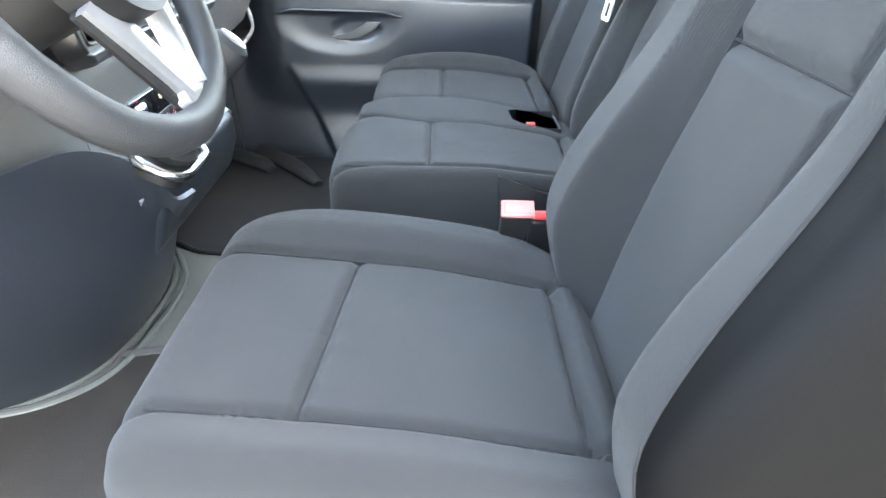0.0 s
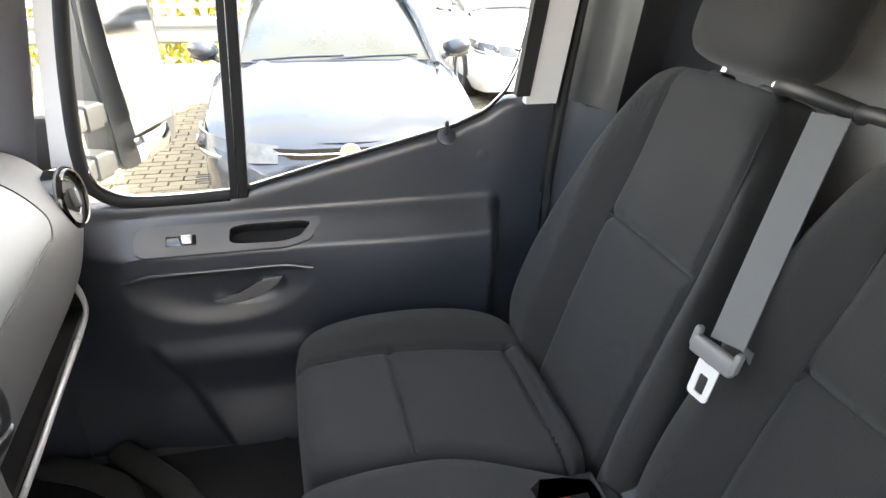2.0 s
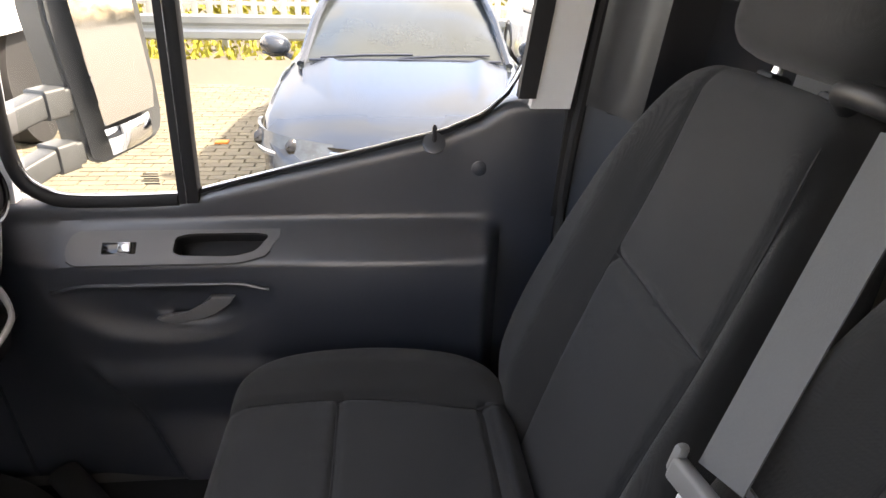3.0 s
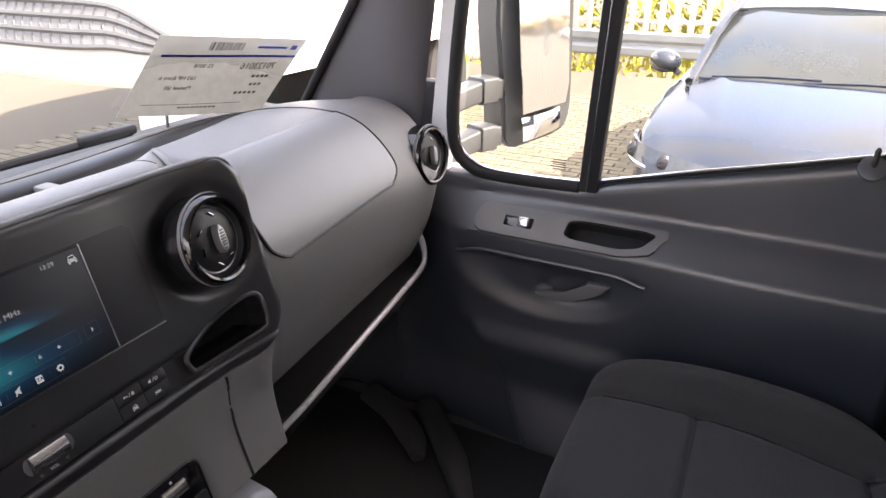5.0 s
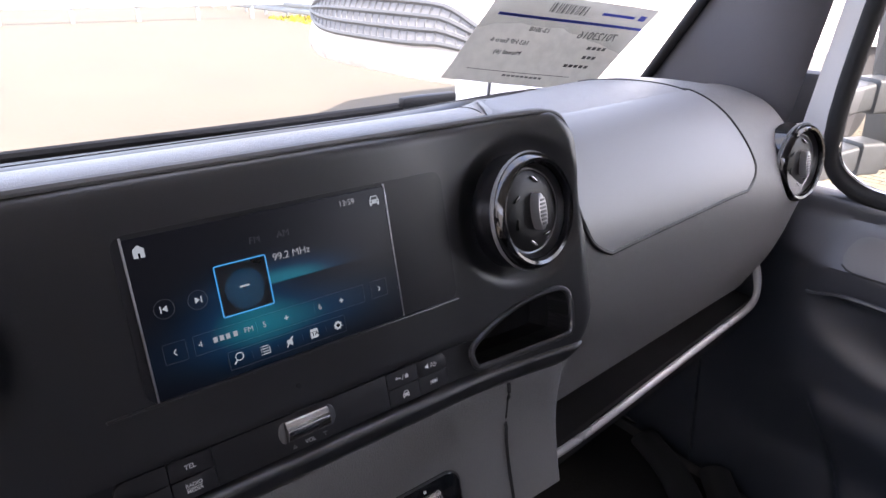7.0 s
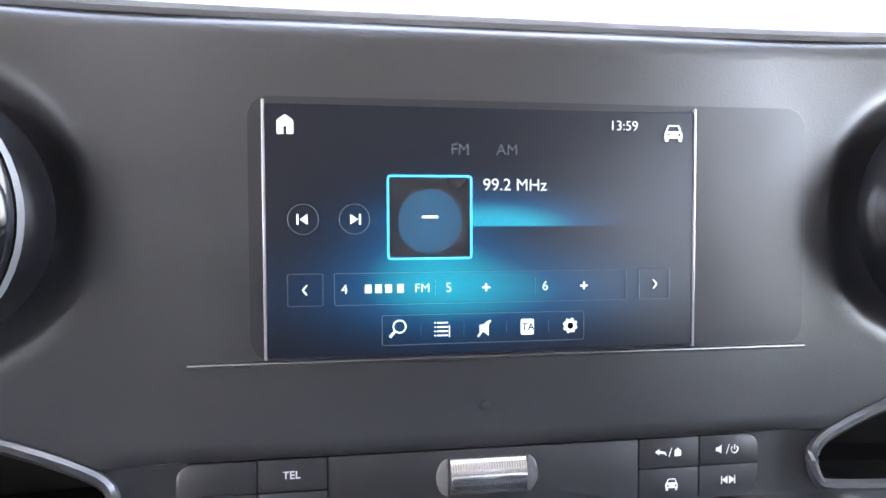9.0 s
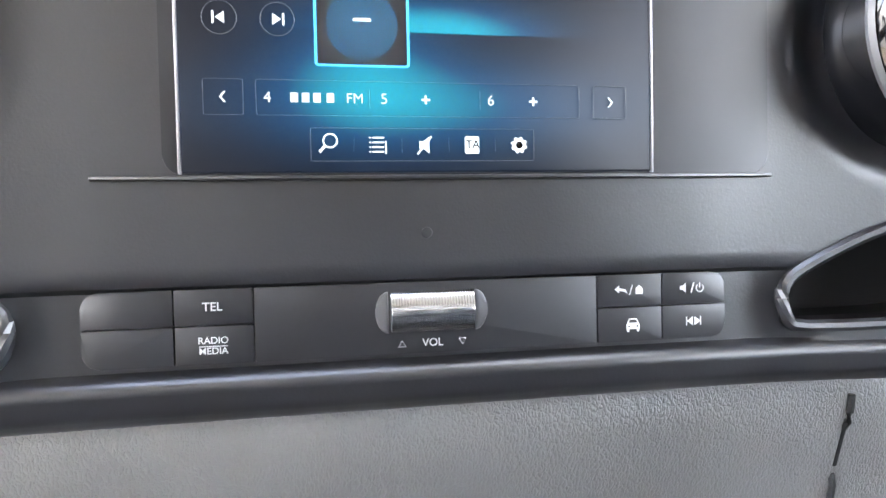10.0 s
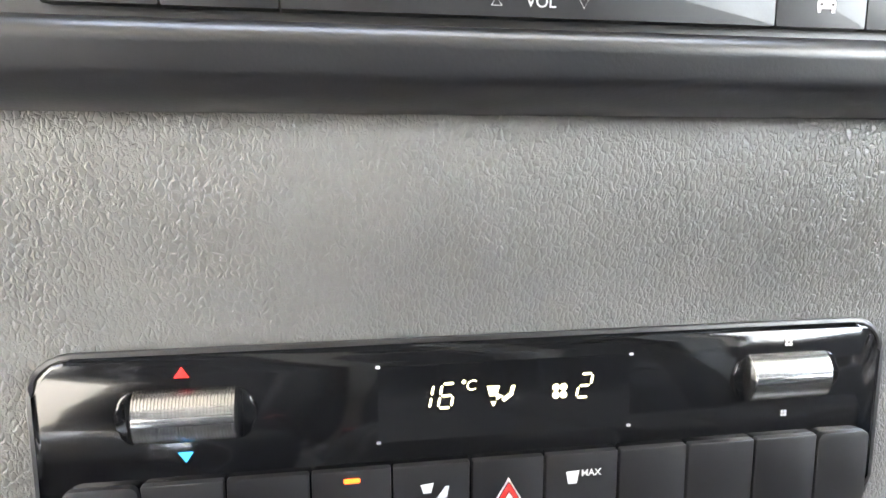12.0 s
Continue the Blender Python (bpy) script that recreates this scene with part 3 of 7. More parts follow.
def build_dash():
    d = thing("dashboard", (0, 0.2, 0.5), "dark grey grained plastic dashboard with a glovebox lid", "dashboard")
    # one skin from the centre to the door, the dark trough behind it, and the driver's side
    part("fascia", sheet(lambda u, v: dash(-0.27 + 1.105 * u, 0.335 + 0.665 * v), 150, 60, 0.012, True), DASH, d, "grained grey passenger-side skin")
    part("top_trough", sheet(lambda u, v: dash(-0.27 + 1.105 * u, 0.07 + 0.266 * v), 60, 24, 0.01, True), BLACK, d, "dark open trough behind the panel")
    part("screen_ledge", sheet(lambda u, v: dash(-0.27 + 1.105 * u, 0.080 * v) + Vector((0, 0, 0.001)), 60, 8, 0.01, True), STEP_D, d, "dark ledge along the windscreen")
    part("driver_skin", sheet(lambda u, v: dash(-0.84 + 0.568 * u, v), 40, 60, 0.012, True), DASH, d)
    for x in (0.198, -0.220):
        box(bm := bmesh.new(), (x, 0.128, 0.840), (x + 0.022, 0.255, 0.870), 0.004)
        part("tray_rib", bm, PLATE, d)
    # seam across the top pad
    bm = bmesh.new()
    tube(bm, [dash(0.226 + 0.012 * i / 8, 0.36 + 0.09 * i / 8) + Vector((0, 0, -0.0003)) for i in range(9)], 0.0010, 6)
    part("pad_seam", bm, BLACK, d)
    # glovebox lid, standing proud, with a dark gap round it
    S0 = 0.372

    def lid_low(x):
        """Lower edge of the lid: rises from the panel to the outer corner."""
        return LID_A - (LID_A - LID_B) * (x - 0.33) / 0.29

    def lid_place(u, v):
        right = LID_R - 0.12 * (1 - v) ** 2.0 - 0.03 * max(v - 0.86, 0) / 0.14 * max(v - 0.86, 0) / 0.14
        left = 0.268 + 0.028 * smooth(0.40, 0.82, v) + 0.010 * smooth(0.8, 0.95, v) + 0.030 * (max(v - 0.90, 0) / 0.10) ** 2.0
        x = left + (right - left) * u
        return x, S0 + (lid_low(x) - S0) * v

    def lid(u, v):
        x, s = lid_place(u, v)
        return dash(x, s) + dash_normal(x, s) * 0.0022
    part("glovebox_lid", sheet(lid, 60, 46, 0.004, True), DASH_TOP, d, "smooth grey glovebox lid")
    edge = [lid_place(0, 0.4 + 0.6 * i / 24) for i in range(25)] + [lid_place(i / 34, 1) for i in range(1, 35)] + [lid_place(1, 1 - i / 34) for i in range(1, 35)]
    bm = bmesh.new()
    tube(bm, [dash(x, s) + dash_normal(x, s) * 0.0012 for x, s in edge], 0.0026, 6)
    part("lid_gap", bm, BLACK, d)
    # joint between the centre fascia and the right-hand skin
    bm = bmesh.new()
    tube(bm, [dash(0.208, 0.84 + 0.16 * i / 30) + dash_normal(0.208, 0.84 + 0.16 * i / 30) * 0.0012 for i in range(31)], 0.0018, 6)
    part("joint", bm, BLACK, d)
    # open tray under the passenger side with its grab bar
    bm = bmesh.new()

    def tray(u, v):
        x = 0.31 + 0.50 * u
        zb = 0.45 + 0.115 * u
        zt = 0.555 + 0.04 * u
        a = v * 3
        if a < 1:
            return Vector((x, 0.070 - 0.03 * u + 0.265 * a, zb - 0.01))
        if a < 2:
            return Vector((x, 0.335, zb - 0.01 + (zt - zb + 0.02) * (a - 1)))
        return Vector((x, 0.335 - 0.26 * (a - 2), zt + 0.015))
    part("open_tray", sheet(tray, 16, 18, 0.004), BLACK, d, "black open tray under the fascia")
    bm = bmesh.new()
    tube(bm, spline([(0.318, 0.060, 0.556), (0.323, 0.062, 0.50), (0.342, 0.064, 0.450), (0.37, 0.060, 0.455), (0.424, 0.050, 0.474), (0.56, 0.039, 0.512), (0.697, 0.031, 0.546), (0.758, 0.029, 0.560), (0.780, 0.031, 0.578), (0.782, 0.040, 0.615), (0.778, 0.055, 0.64)], 8), 0.0050, 10, flat=(1.0, 1.25))
    part("grab_bar", bm, SILVERP, d, "satin silver grab bar along the tray")
    part("tray_front", sheet(lambda u, v: Vector((0.330 + 0.445 * u, 0.066 - 0.034 * u + 0.012 * v, 0.446 + 0.115 * u + 0.002 - 0.05 * v)), 12, 4, 0.006, True), BLACK, d)
    # knee panels on the driver's side
    part("knee_panel", sheet(lambda u, v: Vector((-0.84 + 0.56 * u, 0.01 + 0.16 * v + 0.05 * v * v, 0.57 - 0.30 * v)), 12, 12, 0.02, True), DOORM, d, "dark knee panel below the wheel")
    # instrument binnacle behind the wheel
    bm = sheet(lambda u, v: Vector((-0.78 + 0.48 * u, 0.10 - 0.13 * v, 0.90 + 0.075 * math.sin(math.pi * u) ** 0.6 - 0.03 * v)), 24, 6, 0.015, True)
    part("instrument_hood", bm, DASH_TOP, d)
    bm = bmesh.new()
    prism(bm, rrect(0.40, 0.13, 0.05), 0.01, Matrix.Translation((-0.54, 0.005, 0.86)) @ pose(0, 0, 0, 70, 0, 0), 0.003)
    part("instrument_face", bm, BLACKG, d)
    return d


build_dash()


def build_vent(m, r, parent_label):
    """A round air outlet: bezel ring, dark bowl, vanes and a thumb slider."""
    o = m.translation
    t = thing("air_vent", o, parent_label, "air vent", "round dashboard air vents")
    bm = bmesh.new()
    ringsolid(bm, [(r * 1.10, -0.02), (r * 1.10, 0.002), (r * 1.07, 0.009), (r * 0.99, 0.0125), (r * 0.93, 0.0115), (r * 0.90, 0.007), (r * 0.88, -0.02)], m, 48, False)
    part("bezel", bm, BLACKG, t, "gloss black bezel")
    bm = bmesh.new()
    ringsolid(bm, [(r * 1.10, 0.0), (r * 1.13, 0.0025), (r * 1.105, 0.0048), (r * 1.09, 0.003)], m, 48, False)
    part("inner_ring", bm, PLATE, t, "thin grey ring")
    bm = bmesh.new()
    ringsolid(bm, [(r * 0.885, 0.006), (r * 0.86, -0.001), (r * 0.82, -0.003), (r * 0.78, -0.003)], m, 48, False)
    part("bowl", bm, PANEL, t, "satin concave ring")
    bm = bmesh.new()
    ringsolid(bm, [(r * 0.80, -0.012), (r * 0.80, 0.000), (r * 0.79, 0.0016), (r * 0.775, 0.0012)], m, 48, False)
    part("edge_ring", bm, SILVER, t, "thin bright edge ring")
    bm = bmesh.new()
    ringsolid(bm, [(r * 0.785, -0.004), (r * 0.76, 0.001), (r * 0.62, 0.0035), (r * 0.42, 0.005), (r * 0.02, 0.0055)], m, 48)
    dome = part("dome", bm, DOME, t, "black turning dome")
    # small tips on the dome; the two chrome ones are painted glints
    for ang in (78, 150, 196, 258, 306):
        a = radians(ang)
        bm = boxed((-0.0045, -0.0008, -0.004), (0.0045, 0.0008, 0.0062), 0.0007, 2, m @ Matrix.Translation((r * 0.52 * math.cos(a), r * 0.60 * math.sin(a), 0.0)) @ pose(0, 0, 0, 0, 0, ang + 62))
        part("louvre_tip", bm, CHROME if ang in (78, 258) else BLACKG, dome)
    bm = bmesh.new()
    prism(bm, [(0.115 * r * math.cos(a), 0.35 * r * math.sin(a)) for a in [2 * math.pi * i / 24 for i in range(24)]], 0.017, m @ Matrix.Translation((0, 0, -0.002)), 0.0025)
    sl = part("slider", bm, SILVER, t, "silver oval thumb slider")
    for i in range(7):
        y = (i - 3) * 0.072 * r
        half = 0.082 * r * math.sqrt(max(1 - (y / (0.31 * r)) ** 2, 0.1))
        part("slider_rib", boxed((-half, y - 0.0011, 0.0), (half, y + 0.0011, 0.0158), 0.0005, 1, m), PLATE_D, sl)
    return t


# ---- centre display panel ----
def build_panel():
    p = thing("radio", (0, 0.02, 0.60), "dark plastic radio unit with display, buttons and storage cubbies", "radio")
    W, V0, V1, R = 0.287, -0.096, 0.143, 0.036
    RELIEF = [(-0.096, -0.012), (-0.094, -0.004), (-0.088, 0.002), (-0.079, 0.004), (-0.0755, 0.002), (-0.0735, -0.006), (-0.0424, -0.006), (-0.0412, 0.0), (0.143, 0.0)]

    def relief(v):
        """Height of the plate along v: flat face, sunk button strip, and the lip that stands out below it."""
        for (a, da), (b, db) in zip(RELIEF, RELIEF[1:]):
            if v <= b:
                return da + (db - da) * max(v - a, 0) / (b - a)
        return 0.0
    ROWS = [V0 + 0.0015 * i for i in range(36)] + [-0.0415 + 0.1845 * i / 50 for i in range(51)]

    def face(u, v):
        vv = ROWS[int(round(v * (len(ROWS) - 1)))]
        ext = W
        for edge, way, rad in ((V1, 1, R), (V0, -1, 0.058)):
            q = rad - (edge - vv) * way
            if q > 0:
                ext = W - rad + math.sqrt(max(rad * rad - q * q, 0))
        a = 2 * u - 1
        a = math.copysign(abs(a) ** 0.8, a)
        d = relief(vv) - 0.006 * (1 - smooth(0.050, 0.068, math.hypot(abs(a * ext) - 0.223, vv - 0.059)))
        if -0.0745 < vv < -0.041:
            d *= 1 - smooth(0.142, 0.182, abs(a * ext))
        e = min(ext - abs(a) * ext, V1 - vv, vv - V0 + 0.004)
        if e < 0.012:
            d -= 0.012 * (1 - math.sqrt(max(1 - ((0.012 - max(e, 0)) / 0.012) ** 2, 0)))
        return cp(a * ext, vv, d)
    up = part("faceplate", sheet(face, 130, len(ROWS) - 1, 0.030, back=PN * -0.030), PANEL, p, "matt dark faceplate")
    # pale strip that stands for the sky's highlight on the panel's upper edge
    bm = bmesh.new()
    tube(bm, spline([cp(s * u, v, -0.0055) for s, u, v in ((-1, 0.2815, 0.118), (-1, 0.274, 0.134), (-1, 0.255, 0.1415), (-1, 0.19, 0.1422), (-1, 0.10, 0.1422), (1, 0.0, 0.1422), (1, 0.10, 0.1422), (1, 0.19, 0.1422), (1, 0.255, 0.1415), (1, 0.274, 0.134), (1, 0.2815, 0.118))], 6), [0.0012] * 6 + [0.0020] * 6 + [0.0030] * 37 + [0.0020] * 6 + [0.0012] * 6, 8)
    part("top_trim", bm, PLATE, p, "pale grey strip painting a highlight on the top edge")
    # storage cubbies at both ends
    CUB = [(0.155, -0.064), (0.153, -0.050), (0.165, -0.041), (0.205, -0.023), (0.246, -0.017), (0.2575, -0.021), (0.261, -0.032), (0.260, -0.058), (0.255, -0.066), (0.161, -0.069)]
    for _ in range(2):                                  # soften the corners
        CUB = [(a[0] * k + b[0] * (1 - k), a[1] * k + b[1] * (1 - k)) for a, b in zip(CUB, CUB[1:] + CUB[:1]) for k in (0.75, 0.25)]
    for s in (1, -1):
        o = [(x * s, y) for x, y in CUB]
        o = o if s > 0 else o[::-1]
        for ob in (up,):
            bm = bmesh.new()
            lo = [bm.verts.new(cp(x, y, -0.060)) for x, y in o]
            hi = [bm.verts.new(cp(x, y, 0.03)) for x, y in o]
            bm.faces.new(hi)
            bm.faces.new(lo[::-1])
            for i in range(len(o)):
                j = (i + 1) % len(o)
                bm.faces.new((lo[i], lo[j], hi[j], hi[i]))
            bmesh.ops.recalc_face_normals(bm, faces=bm.faces[:])
            cut(ob, bm)
        bm = bmesh.new()
        tube(bm, [cp(x, y, 0.0005) for x, y in o], 0.0028, 8, loop=True)
        part("cubby_rim", bm, PANEL, p)
        bm = bmesh.new()
        loft(bm, [[cp(x, y, 0.0) for x, y in o], [cp(x, y, -0.055) for x, y in o]], caps=False)
        f = bm.faces.new([v for v in bm.verts if (v.co - cp(v.co.x, 0, 0)).dot(PN) < -0.04][:len(o)])
        part("cubby", bm, BLACK, p, "black open storage cubby")
    # display: cover field, then the lit screen between two bright edges
    bm = bmesh.new()
    prism(bm, rrect(0.248, 0.108, 0.008, 5, 0.0235, 0.0535), 0.0008, cpm(0, 0, -0.0002), 0.0003)
    part("display_cover", bm, SCRDARK, p, "dark satin display surround", smooth=False)
    bm = bmesh.new()
    prism(bm, rrect(0.1860, 0.104, 0.001, 2, -0.0008, 0.0525), 0.0014, cpm(0, 0, 0.0003), 0.0003)
    scr = part("display", bm, SCREEN, p, "lit radio display with a blue glow")
    for x in (-0.0943, 0.0925):
        bm = bmesh.new()
        box(bm, (x - 0.0006, 0.0, 0.0), (x + 0.0006, 0.106, 0.0022), 0.0003, m=cpm(0, 0, 0))
        part("display_edge", bm, SILVER, p)
    bm = boxed((-0.125, -0.0022, -0.0005), (0.148, -0.0006, 0.0030), 0.0006, m=cpm(0, 0, 0))
    part("display_ledge", bm, PANEL, p)
    D = 0.0022

    def txt(s, size, u, v, material=None, align="CENTER"):
        return words(s, size, cpm(0, 0, D) @ Matrix.Translation((u, v, 0)), material or G_WHITE, scr, "readout", align, 0.00005)

    def bar(u0, v0, u1, v1, material, t=0.0002, dz=0.0):
        bm = boxed((u0, v0, 0), (u1, v1, t), 0, m=cpm(0, 0, D + dz))
        return part("icon", bm, material, scr, smooth=False)

    def poly(pts, material, t=0.0002, dz=0.0):
        bm = bmesh.new()
        prism(bm, pts, t, cpm(0, 0, D + dz))
        return part("icon", bm, material, scr, smooth=False)

    def outline(pts, wdt, material, dz=0.0):
        bm = bmesh.new()
        m = cpm(0, 0, D + dz)
        tube(bm, [m @ Vector((x, y, 0)) for x, y in pts], wdt, 6, loop=True)
        return part("icon", bm, material, scr)
    txt("99.2 MHz", 0.0072, -0.0040, 0.0718, G_MID, align="LEFT")
    txt("13:59", 0.0060, 0.0590, 0.0978, G_MID)
    txt("FM", 0.0066, -0.0137, 0.0866, G_DIM)
    txt("AM", 0.0066, 0.0067, 0.0866, G_DIM)
    txt("4", 0.0058, -0.0624, 0.0284, G_MID)
    txt("FM", 0.0054, -0.0300, 0.0284, G_MID)
    txt("5", 0.0058, -0.0188, 0.0284, G_MID)
    txt("6", 0.0058, 0.0235, 0.0284, G_MID)
    for u in (-0.0540, -0.0498, -0.0456, -0.0406):
        bar(u, 0.0268, u + 0.0028, 0.0304, G_MID)
    for u in (-0.0026, 0.0410):
        bar(u - 0.0017, 0.0280, u + 0.0017, 0.0288, G_WHITE)
        bar(u - 0.0004, 0.0267, u + 0.0004, 0.0301, G_WHITE)
    for u in (-0.0245, 0.0190):
        bar(u, 0.0250, u + 0.0002, 0.0320, G_DIM)
    # album square with bright frame and a ringed picture
    outline(rrect(0.0352, 0.0345, 0.0012, 3, -0.0266, 0.0582), 0.0005, G_CYAN)
    poly(rrect(0.0342, 0.0335, 0.0010, 3, -0.0266, 0.0582), SCRDARK, 0.0001, -0.0003)
    bm = bmesh.new()
    for k in range(12):
        r = 0.0016 + 0.00105 * k
        n = 10 + 4 * k
        for i in range(n):
            a = 2 * math.pi * (i + 0.5 * (k % 2)) / n
            bmesh.ops.create_cube(bm, size=0.00034, matrix=cpm(0, 0, D) @ Matrix.Translation((-0.0266 + r * math.cos(a), 0.0565 + r * math.sin(a), 0)) @ Matrix.Diagonal((1, 1, 0.3, 1)))
    part("dotted_rings", bm, G_CYAN, scr)
    bar(-0.0300, 0.0578, -0.0232, 0.0590, G_WHITE)
    # transport keys
    for u, s in ((-0.0788, -1), (-0.0580, 1)):
        outline(disc(0.0062, 28, u, 0.0575), 0.00018, G_DIM)
        poly([(u - s * 0.0018, 0.0553), (u + s * 0.0014, 0.0575), (u - s * 0.0018, 0.0597)][::s], G_WHITE)
        bar(u + s * 0.0022 - 0.0004, 0.0553, u + s * 0.0022 + 0.0004, 0.0597, G_WHITE)
    for u, s in ((-0.0782, -1), (0.0738, 1)):
        poly([(u - s * 0.0010, 0.0265), (u - s * 0.0002, 0.0265), (u + s * 0.0014, 0.0285), (u - s * 0.0002, 0.0305), (u - s * 0.0010, 0.0305), (u + s * 0.0006, 0.0285)][::s], G_WHITE)
        outline(rrect(0.0142, 0.0132, 0.0008, 3, u, 0.0285), 0.00012, G_DIM)
    outline(rrect(0.1270, 0.0132, 0.0008, 3, -0.003, 0.0285), 0.00012, G_DIM)
    outline(rrect(0.0880, 0.0125, 0.0008, 3, -0.003, 0.0110), 0.00015, G_DIM)
    for u in (-0.0308, -0.0123, 0.0062, 0.0250):
        bar(u, 0.0085, u + 0.0001, 0.0135, G_DIM)
    # toolbar symbols: magnifier, list, muted speaker, TA, gear
    outline(disc(0.0026, 20, -0.0397, 0.0125), 0.00035, G_WHITE)
    poly([(-0.0442, 0.0086), (-0.0434, 0.0078), (-0.0414, 0.0100), (-0.0421, 0.0108)], G_WHITE)
    for i in range(4):
        bar(-0.0250, 0.0080 + 0.0018 * i, -0.0244, 0.0086 + 0.0018 * i, G_WHITE)
        bar(-0.0238, 0.0080 + 0.0018 * i, -0.0192, 0.0086 + 0.0018 * i, G_WHITE)
    bar(-0.0188, 0.0075, -0.0183, 0.0125, G_WHITE)
    poly([(-0.0055, 0.0094), (-0.0055, 0.0124), (-0.0038, 0.0124), (-0.0016, 0.0142), (-0.0016, 0.0076), (-0.0038, 0.0094)][::-1], G_WHITE)
    poly([(-0.0066, 0.0076), (-0.0060, 0.0071), (-0.0004, 0.0140), (-0.0010, 0.0145)], G_WHITE, dz=0.0002)
    poly(rrect(0.0058, 0.0068, 0.0006, 3, 0.0155, 0.0110), G_WHITE)
    words("TA", 0.0044, cpm(0, 0, D + 0.0012) @ Matrix.Translation((0.0155, 0.0110, 0)), BLACKG, scr, "marking", depth=0.0001)
    poly([(0.0348 + (0.0034 if (k // 2) % 2 else 0.0027) * math.cos(2 * math.pi * k / 32), 0.0110 + (0.0034 if (k // 2) % 2 else 0.0027) * math.sin(2 * math.pi * k / 32)) for k in range(32)], G_WHITE)
    poly(disc(0.0014, 16, 0.0348, 0.0110), BLACKG, dz=0.0003)
    # house and car
    poly([(-0.0888, 0.0920), (-0.0888, 0.0975), (-0.0855, 0.1000), (-0.0822, 0.0975), (-0.0822, 0.0920)][::-1], G_WHITE)
    bar(-0.0861, 0.0920, -0.0849, 0.0950, BLACKG, dz=0.0003)
    cx, cy = 0.0821, 0.0950
    poly([(cx - 0.0042, cy - 0.0022), (cx + 0.0042, cy - 0.0022), (cx + 0.0042, cy + 0.0002), (cx + 0.0034, cy + 0.0010), (cx - 0.0034, cy + 0.0010), (cx - 0.0042, cy + 0.0002)], G_WHITE)
    for a, b in (((-0.0034, 0.0008), (-0.0023, 0.0034)), ((-0.0023, 0.0034), (0.0023, 0.0034)), ((0.0023, 0.0034), (0.0034, 0.0008))):
        bm = bmesh.new()
        tube(bm, [cpm(0, 0, D) @ Vector((cx + x, cy + y, 0)) for x, y in (a, b)], 0.0004, 6)
        part("icon", bm, G_WHITE, scr)
    for x in (-0.0032, 0.0032):
        bar(cx + x - 0.0008, cy - 0.0036, cx + x + 0.0008, cy - 0.0022, G_WHITE)
        poly(disc(0.0005, 10, cx + x * 0.8, cy - 0.0006), BLACKG, dz=0.0003)
    # button strip
    def key(u0, u1, v0, v1, rs=(0.0004,) * 4):
        pts = []
        g = 0.0003
        for (cx, cy, sx, sy, a0), r in zip(((u0 + g, v0 + g, 1, 1, 180), (u1 - g, v0 + g, -1, 1, 270), (u1 - g, v1 - g, -1, -1, 0), (u0 + g, v1 - g, 1, -1, 90)), rs):
            for i in range(6):
                a = radians(a0 + 18 * i)
                pts.append((cx + sx * r + r * math.cos(a), cy + sy * r + r * math.sin(a)))
        bm = bmesh.new()
        prism(bm, pts, 0.0045, cpm(0, 0, -0.0065), 0.0003)
        return part("button", bm, BUTTON, p)
    U = (-0.1315, -0.0990, -0.0700, 0.0690, 0.0985, 0.1285)
    T0, T1, T2 = -0.0715, -0.0565, -0.0425
    keys = {}
    for i in (0, 1, 3, 4):
        for j, (a, b) in enumerate(((T1, T2), (T0, T1))):
            r, t = 0.0065, 0.0004
            keys[i, j] = key(U[i], U[i + 1], a, b, {(0, 0): (t, t, t, r), (0, 1): (r, t, t, t), (4, 0): (t, t, r, t), (4, 1): (t, r, t, t)}.get((i, j), (t,) * 4))
    key(U[2], U[3], T0, T2)

    def mark(s, size, u, v, par):
        return words(s, size, cpm(0, 0, -0.0018) @ Matrix.Translation((u, v, 0)), MARK, par, "marking", depth=0.0001)

    def shape(pts, par, dz=0.0):
        bm = bmesh.new()
        prism(bm, pts, 0.0002, cpm(0, 0, -0.0020 + dz))
        return part("marking", bm, MARK, par, smooth=False)
    mark("TEL", 0.0046, -0.0850, -0.0495, keys[1, 0])
    mark("RADIO", 0.0036, -0.0850, -0.0622, keys[1, 1])
    mark("MEDIA", 0.0036, -0.0850, -0.0662, keys[1, 1])
    shape([(-0.0902, -0.0645), (-0.0798, -0.0645), (-0.0798, -0.0642), (-0.0902, -0.0642)], keys[1, 1])
    # back arrow / house
    shape([(0.0769, -0.0490), (0.0789, -0.0474), (0.0789, -0.0484), (0.0819, -0.0490), (0.0826, -0.0510), (0.0814, -0.0500), (0.0789, -0.0496), (0.0789, -0.0506)][::-1], keys[3, 0])
    shape([(0.0834, -0.0515), (0.0838, -0.0515), (0.0852, -0.0472), (0.0848, -0.0472)], keys[3, 0])
    shape([(0.0864, -0.0512), (0.0896, -0.0512), (0.0896, -0.0488), (0.0880, -0.0474), (0.0864, -0.0488)], keys[3, 0])
    # muted speaker / power
    shape([(0.1069, -0.0502), (0.1082, -0.0502), (0.1096, -0.0514), (0.1096, -0.0472), (0.1082, -0.0484), (0.1069, -0.0484)], keys[4, 0])
    shape([(0.1119, -0.0515), (0.1123, -0.0515), (0.1137, -0.0472), (0.1133, -0.0472)], keys[4, 0])
    bm = bmesh.new()
    tube(bm, [cpm(0, 0, -0.0019) @ Vector((0.1162 + 0.0017 * math.cos(a), -0.0496 + 0.0017 * math.sin(a), 0)) for a in [radians(130 + 280 * i / 14) for i in range(15)]], 0.00025, 6)
